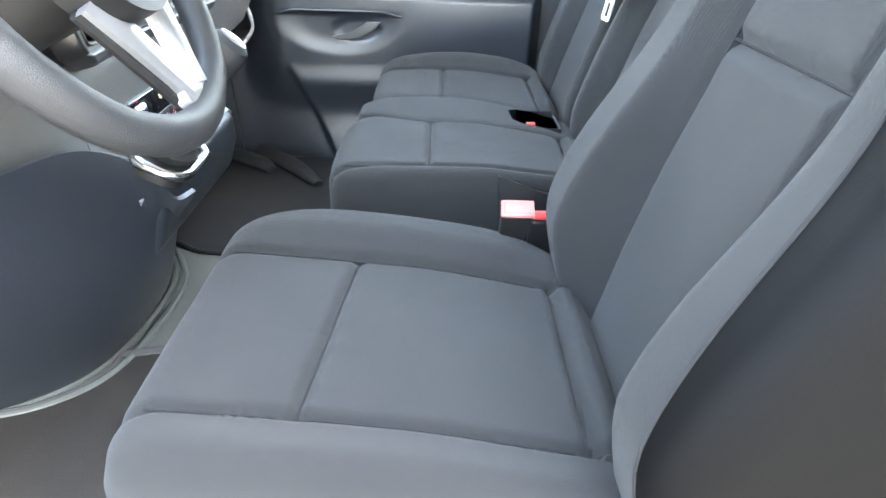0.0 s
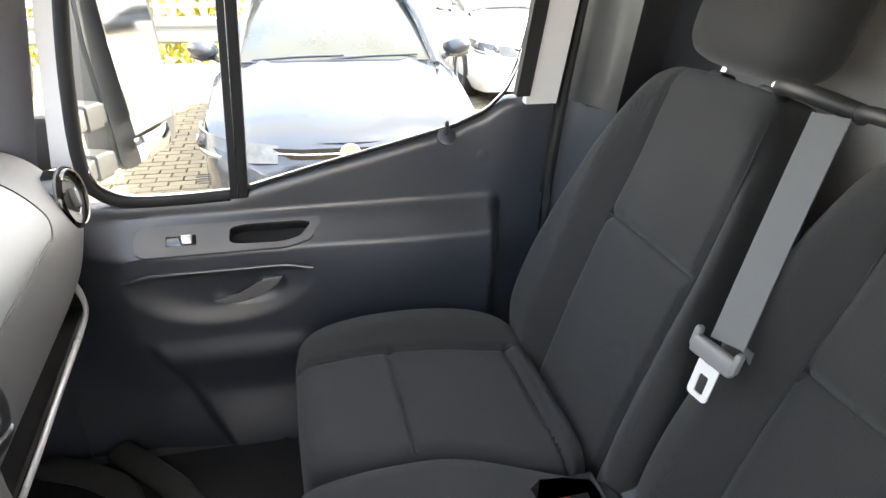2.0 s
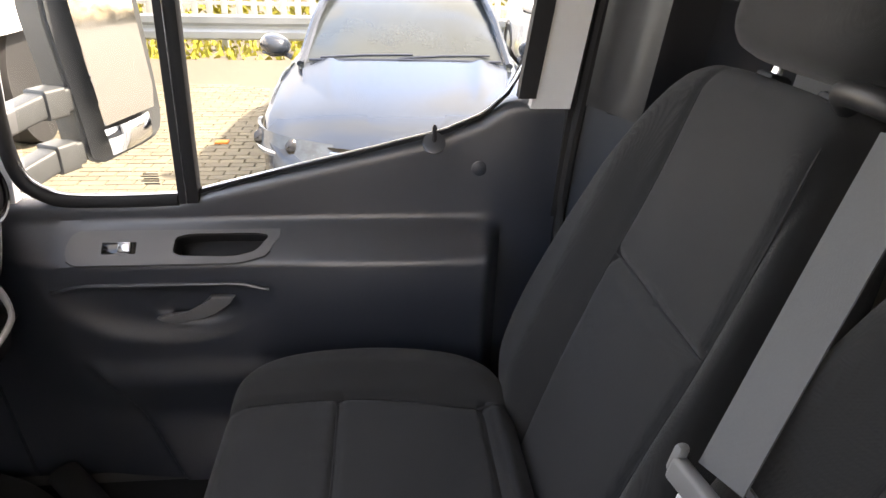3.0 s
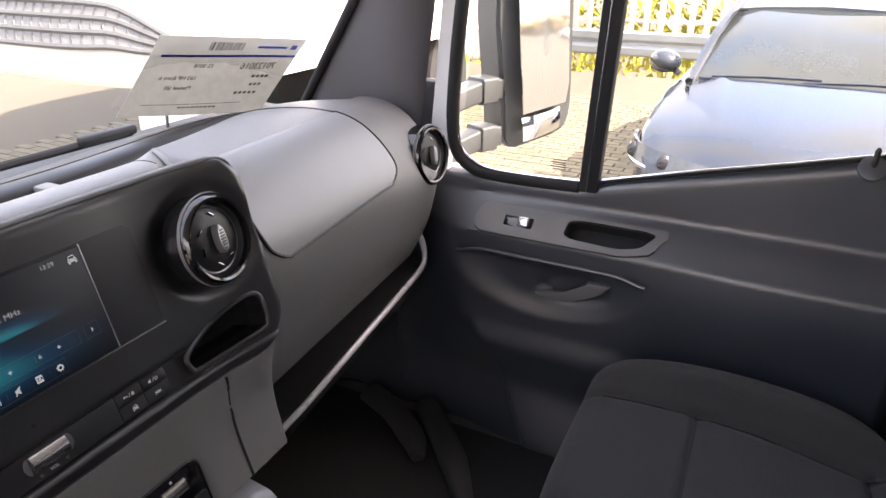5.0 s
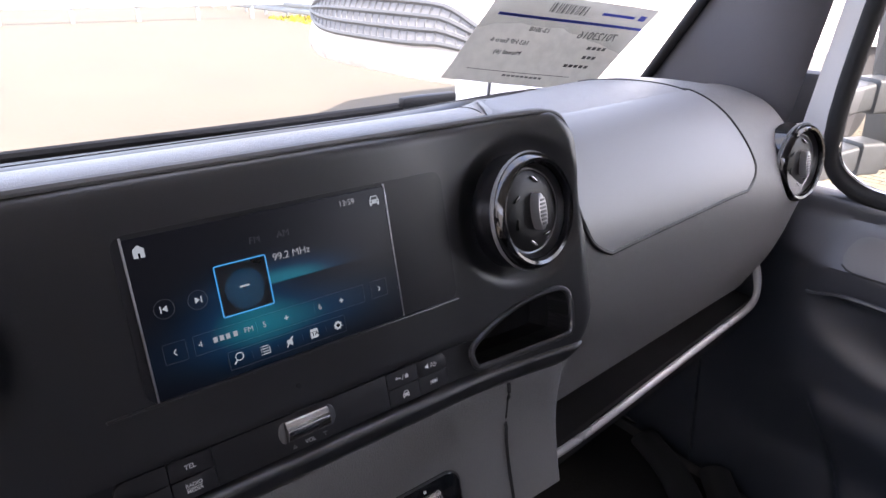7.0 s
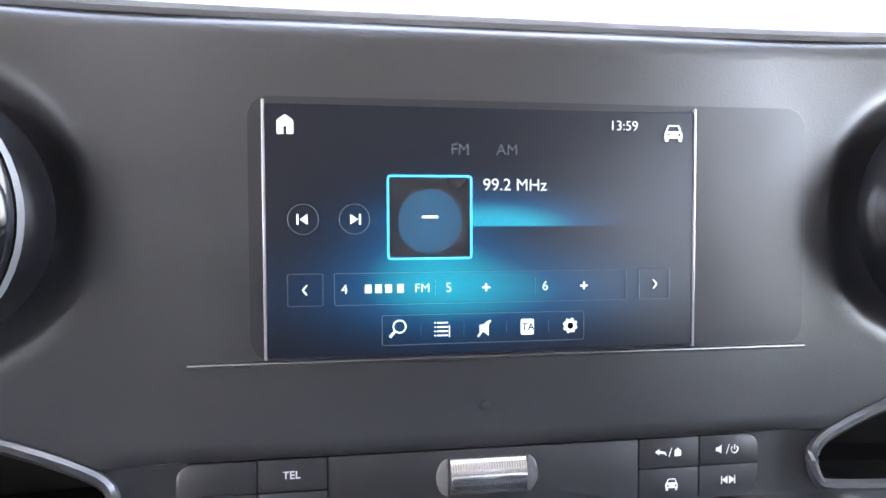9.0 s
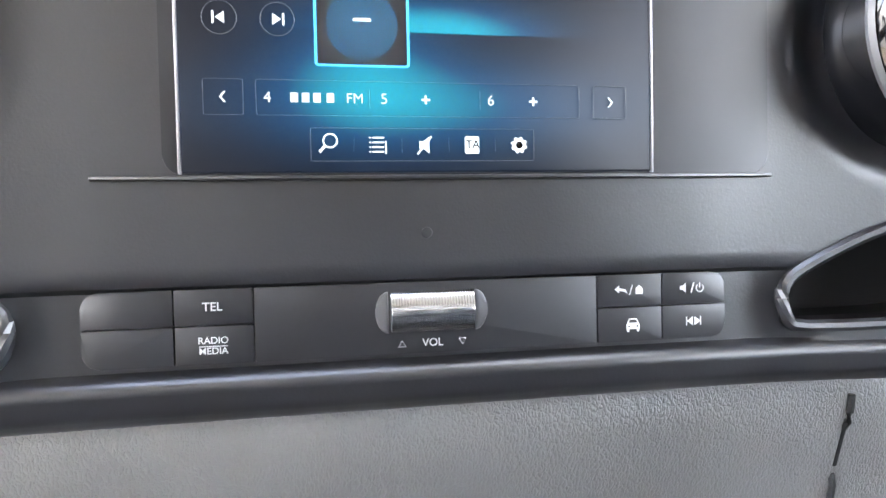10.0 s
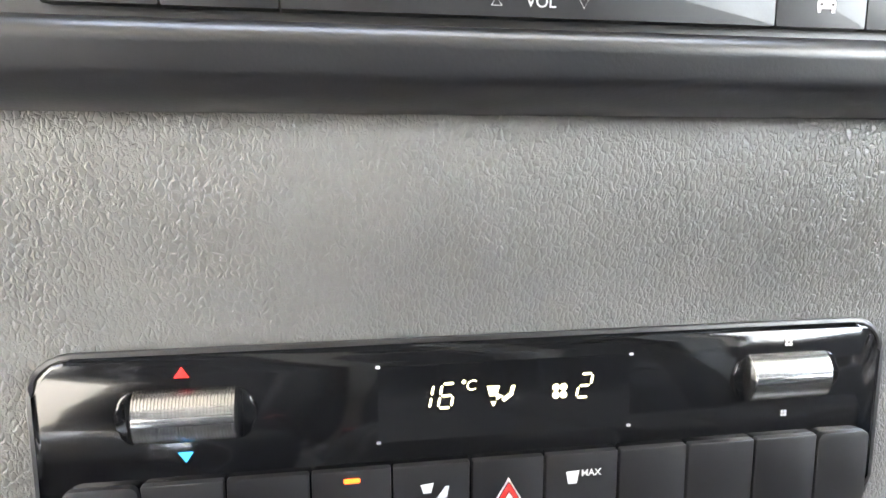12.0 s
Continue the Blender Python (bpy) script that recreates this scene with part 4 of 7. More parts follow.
    part("marking", bm, MARK, keys[4, 0])
    shape([(0.1160, -0.0495), (0.1164, -0.0495), (0.1164, -0.0473), (0.1160, -0.0473)], keys[4, 0])
    # car, and skip arrows
    cx, cy = 0.0850, -0.0642
    shape([(cx - 0.0030, cy - 0.0018), (cx + 0.0030, cy - 0.0018), (cx + 0.0030, cy + 0.0002), (cx + 0.0024, cy + 0.0008), (cx - 0.0024, cy + 0.0008), (cx - 0.0030, cy + 0.0002)], keys[3, 1])
    bm = bmesh.new()
    tube(bm, [cpm(0, 0, -0.0019) @ Vector((cx + x, cy + y, 0)) for x, y in ((-0.0023, 0.0008), (-0.0016, 0.0024), (0.0016, 0.0024), (0.0023, 0.0008))], 0.0003, 6)
    part("marking", bm, MARK, keys[3, 1])
    for x in (-0.0023, 0.0023):
        shape(rrect(0.0010, 0.0012, 0.0002, 2, cx + x, cy - 0.0023), keys[3, 1])
        bm = bmesh.new()
        prism(bm, disc(0.0004, 10, cx + x * 0.8, cy - 0.0006), 0.0002, cpm(0, 0, -0.0017))
        part("marking", bm, BLACK, keys[3, 1], smooth=False)
    for u, s in ((0.1112, -1), (0.1152, 1)):
        shape([(u - s * 0.0016, -0.0657), (u + s * 0.0012, -0.0638), (u - s * 0.0016, -0.0619)][::s], keys[4, 1])
        shape([(u + s * 0.0013 - 0.0002, -0.0657), (u + s * 0.0013 + 0.0002, -0.0657), (u + s * 0.0013 + 0.0002, -0.0619), (u + s * 0.0013 - 0.0002, -0.0619)], keys[4, 1])
    # volume roller
    roller(p, cpm(0, 0, -0.004) @ Matrix.Translation((-0.0012, -0.0545, 0)), 0.034, 0.0160)
    mark("VOL", 0.0044, -0.0012, -0.0672, p)
    for u, s in ((-0.0135, 1), (0.0110, -1)):
        bm = bmesh.new()
        tube(bm, [cpm(0, 0, -0.0019) @ Vector((x, y, 0)) for x, y in ((u - 0.0014, -0.0672 - s * 0.0012), (u + 0.0014, -0.0672 - s * 0.0012), (u, -0.0672 + s * 0.0012))], 0.00022, 6, loop=True)
        part("marking", bm, MARK, p)
    # sensor dot
    bm = bmesh.new()
    prism(bm, disc(0.0022, 16, -0.003, -0.0232), 0.0012, cpm(0, 0, -0.0002), 0.0004)
    part("sensor", bm, BUTTON, p)
    return p


def roller(par, m, w, h, cheek=None):
    """A knurled metal thumb roller lying across m, in its dark cheeks."""
    n, ridges = 18, 30
    bm = bmesh.new()
    rings = []
    r = h * 0.56
    for i in range(ridges):
        for f, kn in ((0.06, 0.91), (0.30, 1.0), (0.70, 1.0), (0.94, 0.91)):
            x = -w / 2 + w * (i + f) / ridges
            rings.append([m @ Vector((x, r * kn * math.cos(math.pi * j / n), r * kn * math.sin(math.pi * j / n) * 0.8)) for j in range(2 * n)])
    loft(bm, rings)
    rl = part("roller", bm, CHROME, par, "knurled chrome thumb roller")
    bm = boxed((-w / 2 + 0.0004, -0.0014, r * 0.70), (w / 2 - 0.0004, 0.0018, r * 0.845), 0.0007, m=m)
    part("bright_band", bm, CHROME, rl)
    for s in (-1, 1):
        bm = bmesh.new()
        prism(bm, [(s * (w / 2 + 0.0005) + s * 0.0052 * math.sin(math.pi * t / 12), h * 0.52 * math.cos(math.pi * t / 12)) for t in range(13)][::-s], 0.0050, m @ Matrix.Translation((0, 0, -0.002)), 0.0018)
        part("roller_cheek", bm, cheek or PLATE_D, par)


def screen_material():
    """Lit display: near-black with a blue glow round the middle and a bright horizon line."""
    m = bpy.data.materials.new("radio_display")
    m.use_nodes = True
    nt = m.node_tree
    bs = nt.nodes["Principled BSDF"]
    bs.inputs["Base Color"].default_value = (0.006, 0.006, 0.008, 1)
    bs.inputs["Roughness"].default_value = 0.40
    bs.inputs["Specular IOR Level"].default_value = 0.25
    tc = nt.nodes.new("ShaderNodeTexCoord")
    sp = nt.nodes.new("ShaderNodeSeparateXYZ")
    nt.links.new(tc.outputs["Object"], sp.inputs["Vector"])

    def math_node(op, a, b=None, c=None):
        n = nt.nodes.new("ShaderNodeMath")
        n.operation = op
        for i, v in enumerate((a, b, c)):
            if v is None:
                continue
            if isinstance(v, (int, float)):
                n.inputs[i].default_value = v
            else:
                nt.links.new(v, n.inputs[i])
        return n.outputs[0]
    x = sp.outputs["X"]
    z = math_node("DIVIDE", math_node("SUBTRACT", sp.outputs["Z"], 0.78), math.cos(TILT))

    def gauss(cx, wx, cz, wz):
        a = math_node("POWER", math_node("DIVIDE", math_node("SUBTRACT", x, cx), wx), 2.0)
        b = math_node("POWER", math_node("DIVIDE", math_node("SUBTRACT", z, cz), wz), 2.0)
        return math_node("EXPONENT", math_node("MULTIPLY", math_node("ADD", a, b), -1.0))
    halo = gauss(-0.0266, 0.030, 0.040, 0.022)
    low = math_node("MULTIPLY", gauss(-0.002, 0.060, 0.027, 0.016), 0.62)
    # the streak ends sharply below, at the horizon
    streak = math_node("MULTIPLY", gauss(0.004, 0.036, 0.054, 0.011), math_node("GREATER_THAN", z, 0.0548))
    tot = math_node("ADD", math_node("ADD", math_node("MULTIPLY", halo, 0.6), low), math_node("MULTIPLY", streak, 1.1))
    cr = nt.nodes.new("ShaderNodeValToRGB")
    e = cr.color_ramp.elements
    e[0].position, e[0].color = 0.0, (0.0012, 0.0022, 0.006, 1)
    e[1].position, e[1].color = 1.0, (0.002, 0.29, 0.42, 1)
    k = e.new(0.45)
    k.color = (0.001, 0.048, 0.125, 1)
    nt.links.new(tot, cr.inputs["Fac"])
    nt.links.new(cr.outputs["Color"], bs.inputs["Emission Color"])
    bs.inputs["Emission Strength"].default_value = 0.030
    return m


SCREEN = screen_material()
build_panel()
for s in (1, -1):
    ax = (Vector((1, 0, 0)) - PN * (0.10 * s)).normalized()
    vm = Matrix.Translation(cp(0.223 * s, 0.059, 0.010)) @ Matrix((ax, PT, ax.cross(PT).normalized())).transposed().to_4x4()
    build_vent(vm, 0.046, "gloss black round air vent with silver slider")
vr = Matrix.Translation((0.740, 0.000, 0.801)) @ Matrix((Vector((0.998, -0.06, 0.0)).normalized(), Vector((0, 0, 1)), Vector((-0.06, -0.998, 0.0)).normalized())).transposed().to_4x4() @ pose(0, 0, 0, -8, 0, 0)
build_vent(vr, 0.048, "gloss black round air vent beside the door")


# ---- climate unit ----
def build_climate():
    c = thing("climate_unit", (0, 0.02, 0.53), "gloss black climate control unit with two metal rollers", "climate control")
    M = cpm(0, 0, -0.0345)
    bm = bmesh.new()
    prism(bm, [(x - 0.0035, y - 0.2055) for x, y in rrect(0.292, 0.073, 0.012)], 0.010, M @ Matrix.Translation((0, 0, -0.006)), 0.0018)
    part("fascia", bm, BLACKG, c, "gloss black fascia")
    bm = bmesh.new()
    tube(bm, [M @ Vector((x - 0.0035, y - 0.2055, 0.003)) for x, y in rrect(0.293, 0.074, 0.0125)], 0.0012, 6, loop=True)
    part("edge", bm, PANEL, c)
    roller(c, M @ Matrix.Translation((-0.105, -0.189, 0.002)), 0.031, 0.0165, BLACKG)
    roller(c, M @ Matrix.Translation((0.1035, -0.188, 0.002)), 0.031, 0.0165, BLACKG)

    def shape(pts, material, dz=0.0042, par=None):
        bm = bmesh.new()
        prism(bm, pts, 0.0002, M @ Matrix.Translation((0, 0, dz)))
        return part("marking", bm, material, par or c, smooth=False)
    shape([(-0.1082, -0.1765), (-0.1035, -0.1765), (-0.1058, -0.1730)], G_RED)
    shape([(-0.1082, -0.2010), (-0.1058, -0.2045), (-0.1035, -0.2010)], G_BLUE)
    for v, k in ((-0.1752, 1.0), (-0.2022, 0.8)):
        for a in range(4):
            t = radians(45 + 90 * a)
            shape(disc(0.00075 * k, 10, 0.1038 + 0.0011 * k * math.cos(t), v + 0.0011 * k * math.sin(t)), MARK)
    # display window with corner brackets and lit figures
    bm = bmesh.new()
    prism(bm, [(x - 0.0010, y - 0.1895) for x, y in rrect(0.088, 0.026, 0.002)], 0.0004, M @ Matrix.Translation((0, 0, 0.0040)))
    lcd = part("lcd_window", bm, BLACKG, c)

    def fig(s, size, u, v, slant=0.18):
        sh = Matrix.Identity(4)
        sh[0][1] = slant
        return words(s, size, M @ Matrix.Translation((u, v, 0.0046)) @ sh, G_LCD, lcd, "readout", depth=0.00005)
    def digit(lit, u, v, h=0.0083, w=0.0044):
        """A slanted seven-segment figure; lit: its bars, A to G, clockwise from the top."""
        g, b = 0.00022, 0.00085
        for k, (x0, y0, x1, y1) in dict(A=(0, 1, 1, 1), B=(1, 0.5, 1, 1), C=(1, 0, 1, 0.5), D=(0, 0, 1, 0), E=(0, 0, 0, 0.5), F=(0, 0.5, 0, 1), G=(0, 0.5, 1, 0.5)).items():
            if k not in lit:
                continue
            p, q = Vector((w * (x0 - 0.5), h * (y0 - 0.5))), Vector((w * (x1 - 0.5), h * (y1 - 0.5)))
            d = (q - p).normalized()
            n = Vector((-d.y, d.x)) * b / 2
            p, q = p + d * (g + b * 0.2), q - d * (g + b * 0.2)
            pts = [p, p + d * b / 2 - n, q - d * b / 2 - n, q, q - d * b / 2 + n, p + d * b / 2 + n]
            bm = bmesh.new()
            prism(bm, [(u + a.x + 0.18 * a.y, v + a.y) for a in pts], 0.0001, M @ Matrix.Translation((0, 0, 0.0045)))
            part("readout", bm, G_LCD, lcd, smooth=False)
    digit("BC", -0.0295, -0.1875)
    digit("ACDEFG", -0.0222, -0.1875)
    fig("°C", 0.0052, -0.0148, -0.1845)
    digit("ABGED", 0.0262, -0.1868)
    for a in range(4):
        t = radians(45 + 90 * a)
        shape(disc(0.0013, 12, 0.0172 + 0.0019 * math.cos(t), -0.1882 + 0.0019 * math.sin(t)), G_LCD, 0.0046, lcd)
    shape([(-0.0085, -0.1850), (-0.0040, -0.1850), (-0.0050, -0.1885), (-0.0075, -0.1885)][::-1], G_LCD, 0.0046, lcd)
    shape([(-0.0052, -0.1875), (-0.0028, -0.1888), (-0.0052, -0.1900)][::-1], G_LCD, 0.0046, lcd)
    shape([(-0.0072, -0.1905), (-0.0052, -0.1905), (-0.0062, -0.1922)][::-1], G_LCD, 0.0046, lcd)
    shape([(0.0000, -0.1852), (0.0014, -0.1852), (0.0006, -0.1885), (-0.0024, -0.1908), (-0.0034, -0.1898), (-0.0006, -0.1878)][::-1], G_LCD, 0.0046, lcd)
    for u, v in ((-0.0450, -0.1765), (0.0430, -0.1765), (-0.0450, -0.2025), (0.0430, -0.2025)):
        shape(rrect(0.0015, 0.0010, 0.0003, 2, u, v), MARK, 0.0044, lcd)
    # row of push keys below
    U = (-0.143, -0.1200, -0.0941, -0.0675, -0.0408, -0.0141, 0.0120, 0.0391, 0.0652, 0.0918, 0.1173, 0.1395)
    for i, (a, b) in enumerate(zip(U, U[1:])):
        bm = bmesh.new()
        prism(bm, rrect(b - a - 0.0008, 0.0290, 0.003 if i in (0, 10) else 0.0008, 3, (a + b) / 2, -0.2250), 0.0065, M, 0.0006)
        k = part("key", bm, BUTTON, c)
        if i == 3:
            shape(rrect(0.0052, 0.0016, 0.0003, 2, (a + b) / 2, -0.2140), G_LED, 0.0066, k)
        if i == 4:
            shape([((a + b) / 2 - 0.0040, -0.2175), ((a + b) / 2 + 0.0005, -0.2170), ((a + b) / 2 - 0.0004, -0.2205), ((a + b) / 2 - 0.0030, -0.2205)][::-1], MARK, 0.0066, k)
            shape([((a + b) / 2 + 0.0045, -0.2185), ((a + b) / 2 + 0.0058, -0.2185), ((a + b) / 2 + 0.0050, -0.2225), ((a + b) / 2 + 0.0015, -0.2235), ((a + b) / 2 + 0.0015, -0.2225)][::-1], MARK, 0.0066, k)
        if i == 5:
            mid = (a + b) / 2
            for r, mt, dz in ((0.0078, MARK, 0.0066), (0.0066, BUTTON, 0.0069), (0.0058, G_RED, 0.0072), (0.0040, BUTTON, 0.0075), (0.0030, MARK, 0.0078)):
                shape([(mid + r * math.cos(t), -0.2250 + r * math.sin(t)) for t in (radians(90), radians(210), radians(330))], mt, dz, k)
        if i == 6:
            mid = (a + b) / 2
            shape([(mid - 0.0060, -0.2170), (mid - 0.0012, -0.2168), (mid - 0.0020, -0.2215), (mid - 0.0052, -0.2215)][::-1], MARK, 0.0066, k)
            words("MAX", 0.0034, M @ Matrix.Translation((mid + 0.0032, -0.2180, 0.0067)), MARK, k, "marking", depth=0.0001)
    return c


build_climate()


# ---- seats ----
def groove(x, c, w=0.007, depth=0.007):
    return -depth * math.exp(-((x - c) / w) ** 2)


def thread(bm, pts, top, m, r=0.0016):
    tube(bm, [m @ Vector((x, y, top(x, y) + 0.0012)) for x, y in pts], r, 6)


def line2(a, b, n=24):
    return [(a[0] + (b[0] - a[0]) * i / n, a[1] + (b[1] - a[1]) * i / n) for i in range(n + 1)]


def cushion(name, par, x0, x1, y0, y1, z, skirt, boll=0.0, bolr=0.0, seam_y=None, bl=None, br=None, roll=None, label="", res=84, fr=0.04, tilt=0.0, skew=0.0):
    """A seat cushion from x0..x1 and y0 (rear)..y1 (front); boll and bolr are the heights of its side bolsters inside bl and br."""
    w, d = x1 - x0, y1 - y0
    cx, cy = (x0 + x1) / 2, (y0 + y1) / 2
    L, R = (bl if bl is not None else x0) - cx, (br if br is not None else x1) - cx

    def top(x, y):
        h = z + 0.008 * math.cos(math.pi * y / d) - 0.010 * smooth(0.0, 0.5, -y / d)
        h -= tilt * (0.5 - y / d)
        yy = y / d
        env = smooth(-0.62, -0.2, yy) * (1 - 0.75 * smooth(0.15, 0.52, yy))
        if boll and x < L + 0.02:
            h += boll * smooth(0.0, 0.075, L - x + 0.01) * (0.4 + 0.6 * env)
        if bolr and x > R - 0.02:
            h += bolr * smooth(0.0, 0.075, x - R + 0.01) * (0.4 + 0.6 * env)
        bow_l, bow_r = L + 0.0, R
        if bl is not None:
            h += groove(x, bow_l)
        if br is not None:
            h += groove(x, bow_r)
        inside = L - 0.004 < x < R + 0.004
        if seam_y is not None and inside:
            h += groove(y, seam_y - cy - skew * x, 0.006, 0.008)
        if roll is not None and inside:
            h += groove(y, roll - cy, 0.006, 0.012) + 0.012 * bump(y, roll - cy - 0.022, 0.016)
        # small puckers along the seam
        if seam_y is not None:
            h += 0.0007 * noise.noise(Vector((x * 60, y * 14, w))) * bump(y, seam_y - cy - skew * x, 0.04)
        h += 0.0022 * noise.noise(Vector((x * 9, y * 9, z * 7 + w)))
        return h
    m = Matrix.Translation((cx, cy, 0))
    ob = part(name, pillow(w, d, top, skirt, fr, 5.5, res, m), FABRIC, par, label)
    bm = bmesh.new()
    if seam_y is not None:
        a, c = max(L, -w / 2 + 0.02), min(R, w / 2 - 0.02)
        thread(bm, line2((a, seam_y - cy - skew * a), (c, seam_y - cy - skew * c)), top, m)
    if bl is not None:
        thread(bm, line2((L, -d / 2 + 0.03), (L, d / 2 - 0.035)), top, m)
    if br is not None:
        thread(bm, line2((R, -d / 2 + 0.03), (R, d / 2 - 0.035)), top, m)
    if len(bm.verts):
        part("seam", bm, SEAM, ob)
    else:
        bm.free()
    return ob


def backrest(name, par, cx, w0, w1, ybase, zbase, height, recline, ins_l, ins_r, seam_h, bol=0.035, res=90, thick=0.11, label="", fade=(0.70, 0.98)):
    """A backrest standing on zbase, width w0 at the foot and w1 at the top, with bolsters outside ins_l..ins_r and a cross seam."""
    # local x across, y up the back, z out of it
    up = Vector((0, -math.sin(radians(recline)), math.cos(radians(recline))))
    out = Vector((0, math.cos(radians(recline)), math.sin(radians(recline))))
    m = Matrix.Translation(Vector((cx, ybase, zbase)) + up * (height / 2)) @ Matrix((Vector((1, 0, 0)), up, out)).transposed().to_4x4()
    wm = max(w0, w1)

    def squeeze(y):
        t = y / height + 0.5
        f = w0 + (w1 - w0) * smooth(0.25, 1.0, t)
        return f / wm

    def top(x, y):
        t = y / height + 0.5
        xs = x * squeeze(y)
        h = 0.0
        spread = 1.0 - 0.10 * smooth(0.5, 1, t)
        L, R = (ins_l - cx) * spread, (ins_r - cx) * spread
        env = smooth(0.0, 0.22, t) * (1 - 0.8 * smooth(*fade, t))
        if xs < L:
            h += bol * smooth(0, 0.06, L - xs) * (0.25 + 0.75 * env)
        if xs > R:
            h += bol * smooth(0, 0.06, xs - R) * (0.25 + 0.75 * env)
        h += groove(xs, L) + groove(xs, R)
        if L < xs < R:
            h += groove(y, seam_h - height / 2, 0.009, 0.011)
        h += 0.008 * bump(t, 0.35, 0.25)
        h += 0.0022 * noise.noise(Vector((x * 8, y * 8, cx * 5)))
        return h
    bm = pillow(wm, height, top, -thick, 0.035, 6, res)
    for v in bm.verts:
        v.co.x *= squeeze(v.co.y)
        v.co = m @ v.co
    bm.normal_update()
    ob = part(name, bm, FABRIC, par, label)
    bm = bmesh.new()
    for side in (ins_l, ins_r):
        pts = []
        for i in range(25):
            y = -height / 2 + 0.03 + (height - 0.07) * i / 24
            t = y / height + 0.5
            xs = (side - cx) * (1.0 - 0.10 * smooth(0.5, 1, t))
            pts.append(m @ Vector((xs, y, top(xs / squeeze(y), y) + 0.001)))
        tube(bm, pts, 0.0016, 6)
    y = seam_h - height / 2
    tube(bm, [m @ Vector((x, y, top(x / squeeze(y), y) + 0.001)) for x, _ in line2((ins_l - cx, 0), (ins_r - cx, 0))], 0.0018, 6)
    part("seam", bm, SEAM, ob)
    # rear shell
    bm = pillow(wm * 0.97, height * 0.97, lambda x, y: 0.012, -0.012, 0.01, 6, 20)
    for v in bm.verts:
        v.co.x *= squeeze(v.co.y)
        v.co = m @ Matrix.Translation((0, 0, -thick)) @ v.co
    part("back_shell", bm, BLACK, par)
    return m


def headrest(par, m, cx_off, height, lift=0.0):
    """On top of the backrest frame m; a padded block on two chrome posts, pulled out by lift."""
    hm = m @ Matrix.Translation((cx_off, height / 2 + 0.108 + lift, -0.050))
    bm = pillow(0.27, 0.19, lambda x, y: 0.055 - 0.25 * x * x, -0.01, 0.035, 4, 40)
    b2 = pillow(0.27, 0.19, lambda x, y: 0.045, -0.01, 0.035, 4, 30)
    for v in bm.verts:
        v.co = hm @ v.co
    for v in b2.verts:
        v.co = hm @ pose(0, 0, 0, 0, 180, 0) @ v.co
    me = bpy.data.meshes.new("tmp")
    b2.to_mesh(me)
    b2.free()
    bm.from_mesh(me)
    bpy.data.meshes.remove(me)
    part("headrest", bm, FABRIC_SIDE, par, "padded dark fabric headrest")
    for s in (-1, 1):
        bm = bmesh.new()
        tube(bm, [m @ Vector((cx_off + s * 0.058, height / 2 - 0.02, -0.055)), m @ Vector((cx_off + s * 0.058, height / 2 + 0.06 + lift, -0.055))], 0.0065, 12)
        part("headrest_post", bm, CHROME, par, "chrome headrest post")
        bm = boxed((cx_off + s * 0.058 - 0.017, height / 2 - 0.012, -0.070), (cx_off + s * 0.058 + 0.017, height / 2 + 0.006, -0.040), 0.005, m=m)
        part("post_collar", bm, BLACK, par)


def shear(ob, fixed, edge, line):
    """Lets one side of a cushion, straight at x = edge, follow line(y) while the side at fixed stays."""
    for o in (ob, *ob.children):
        for v in o.data.vertices:
            v.co.x = fixed + (v.co.x - fixed) * (line(v.co.y) - fixed) / (edge - fixed)
    return ob


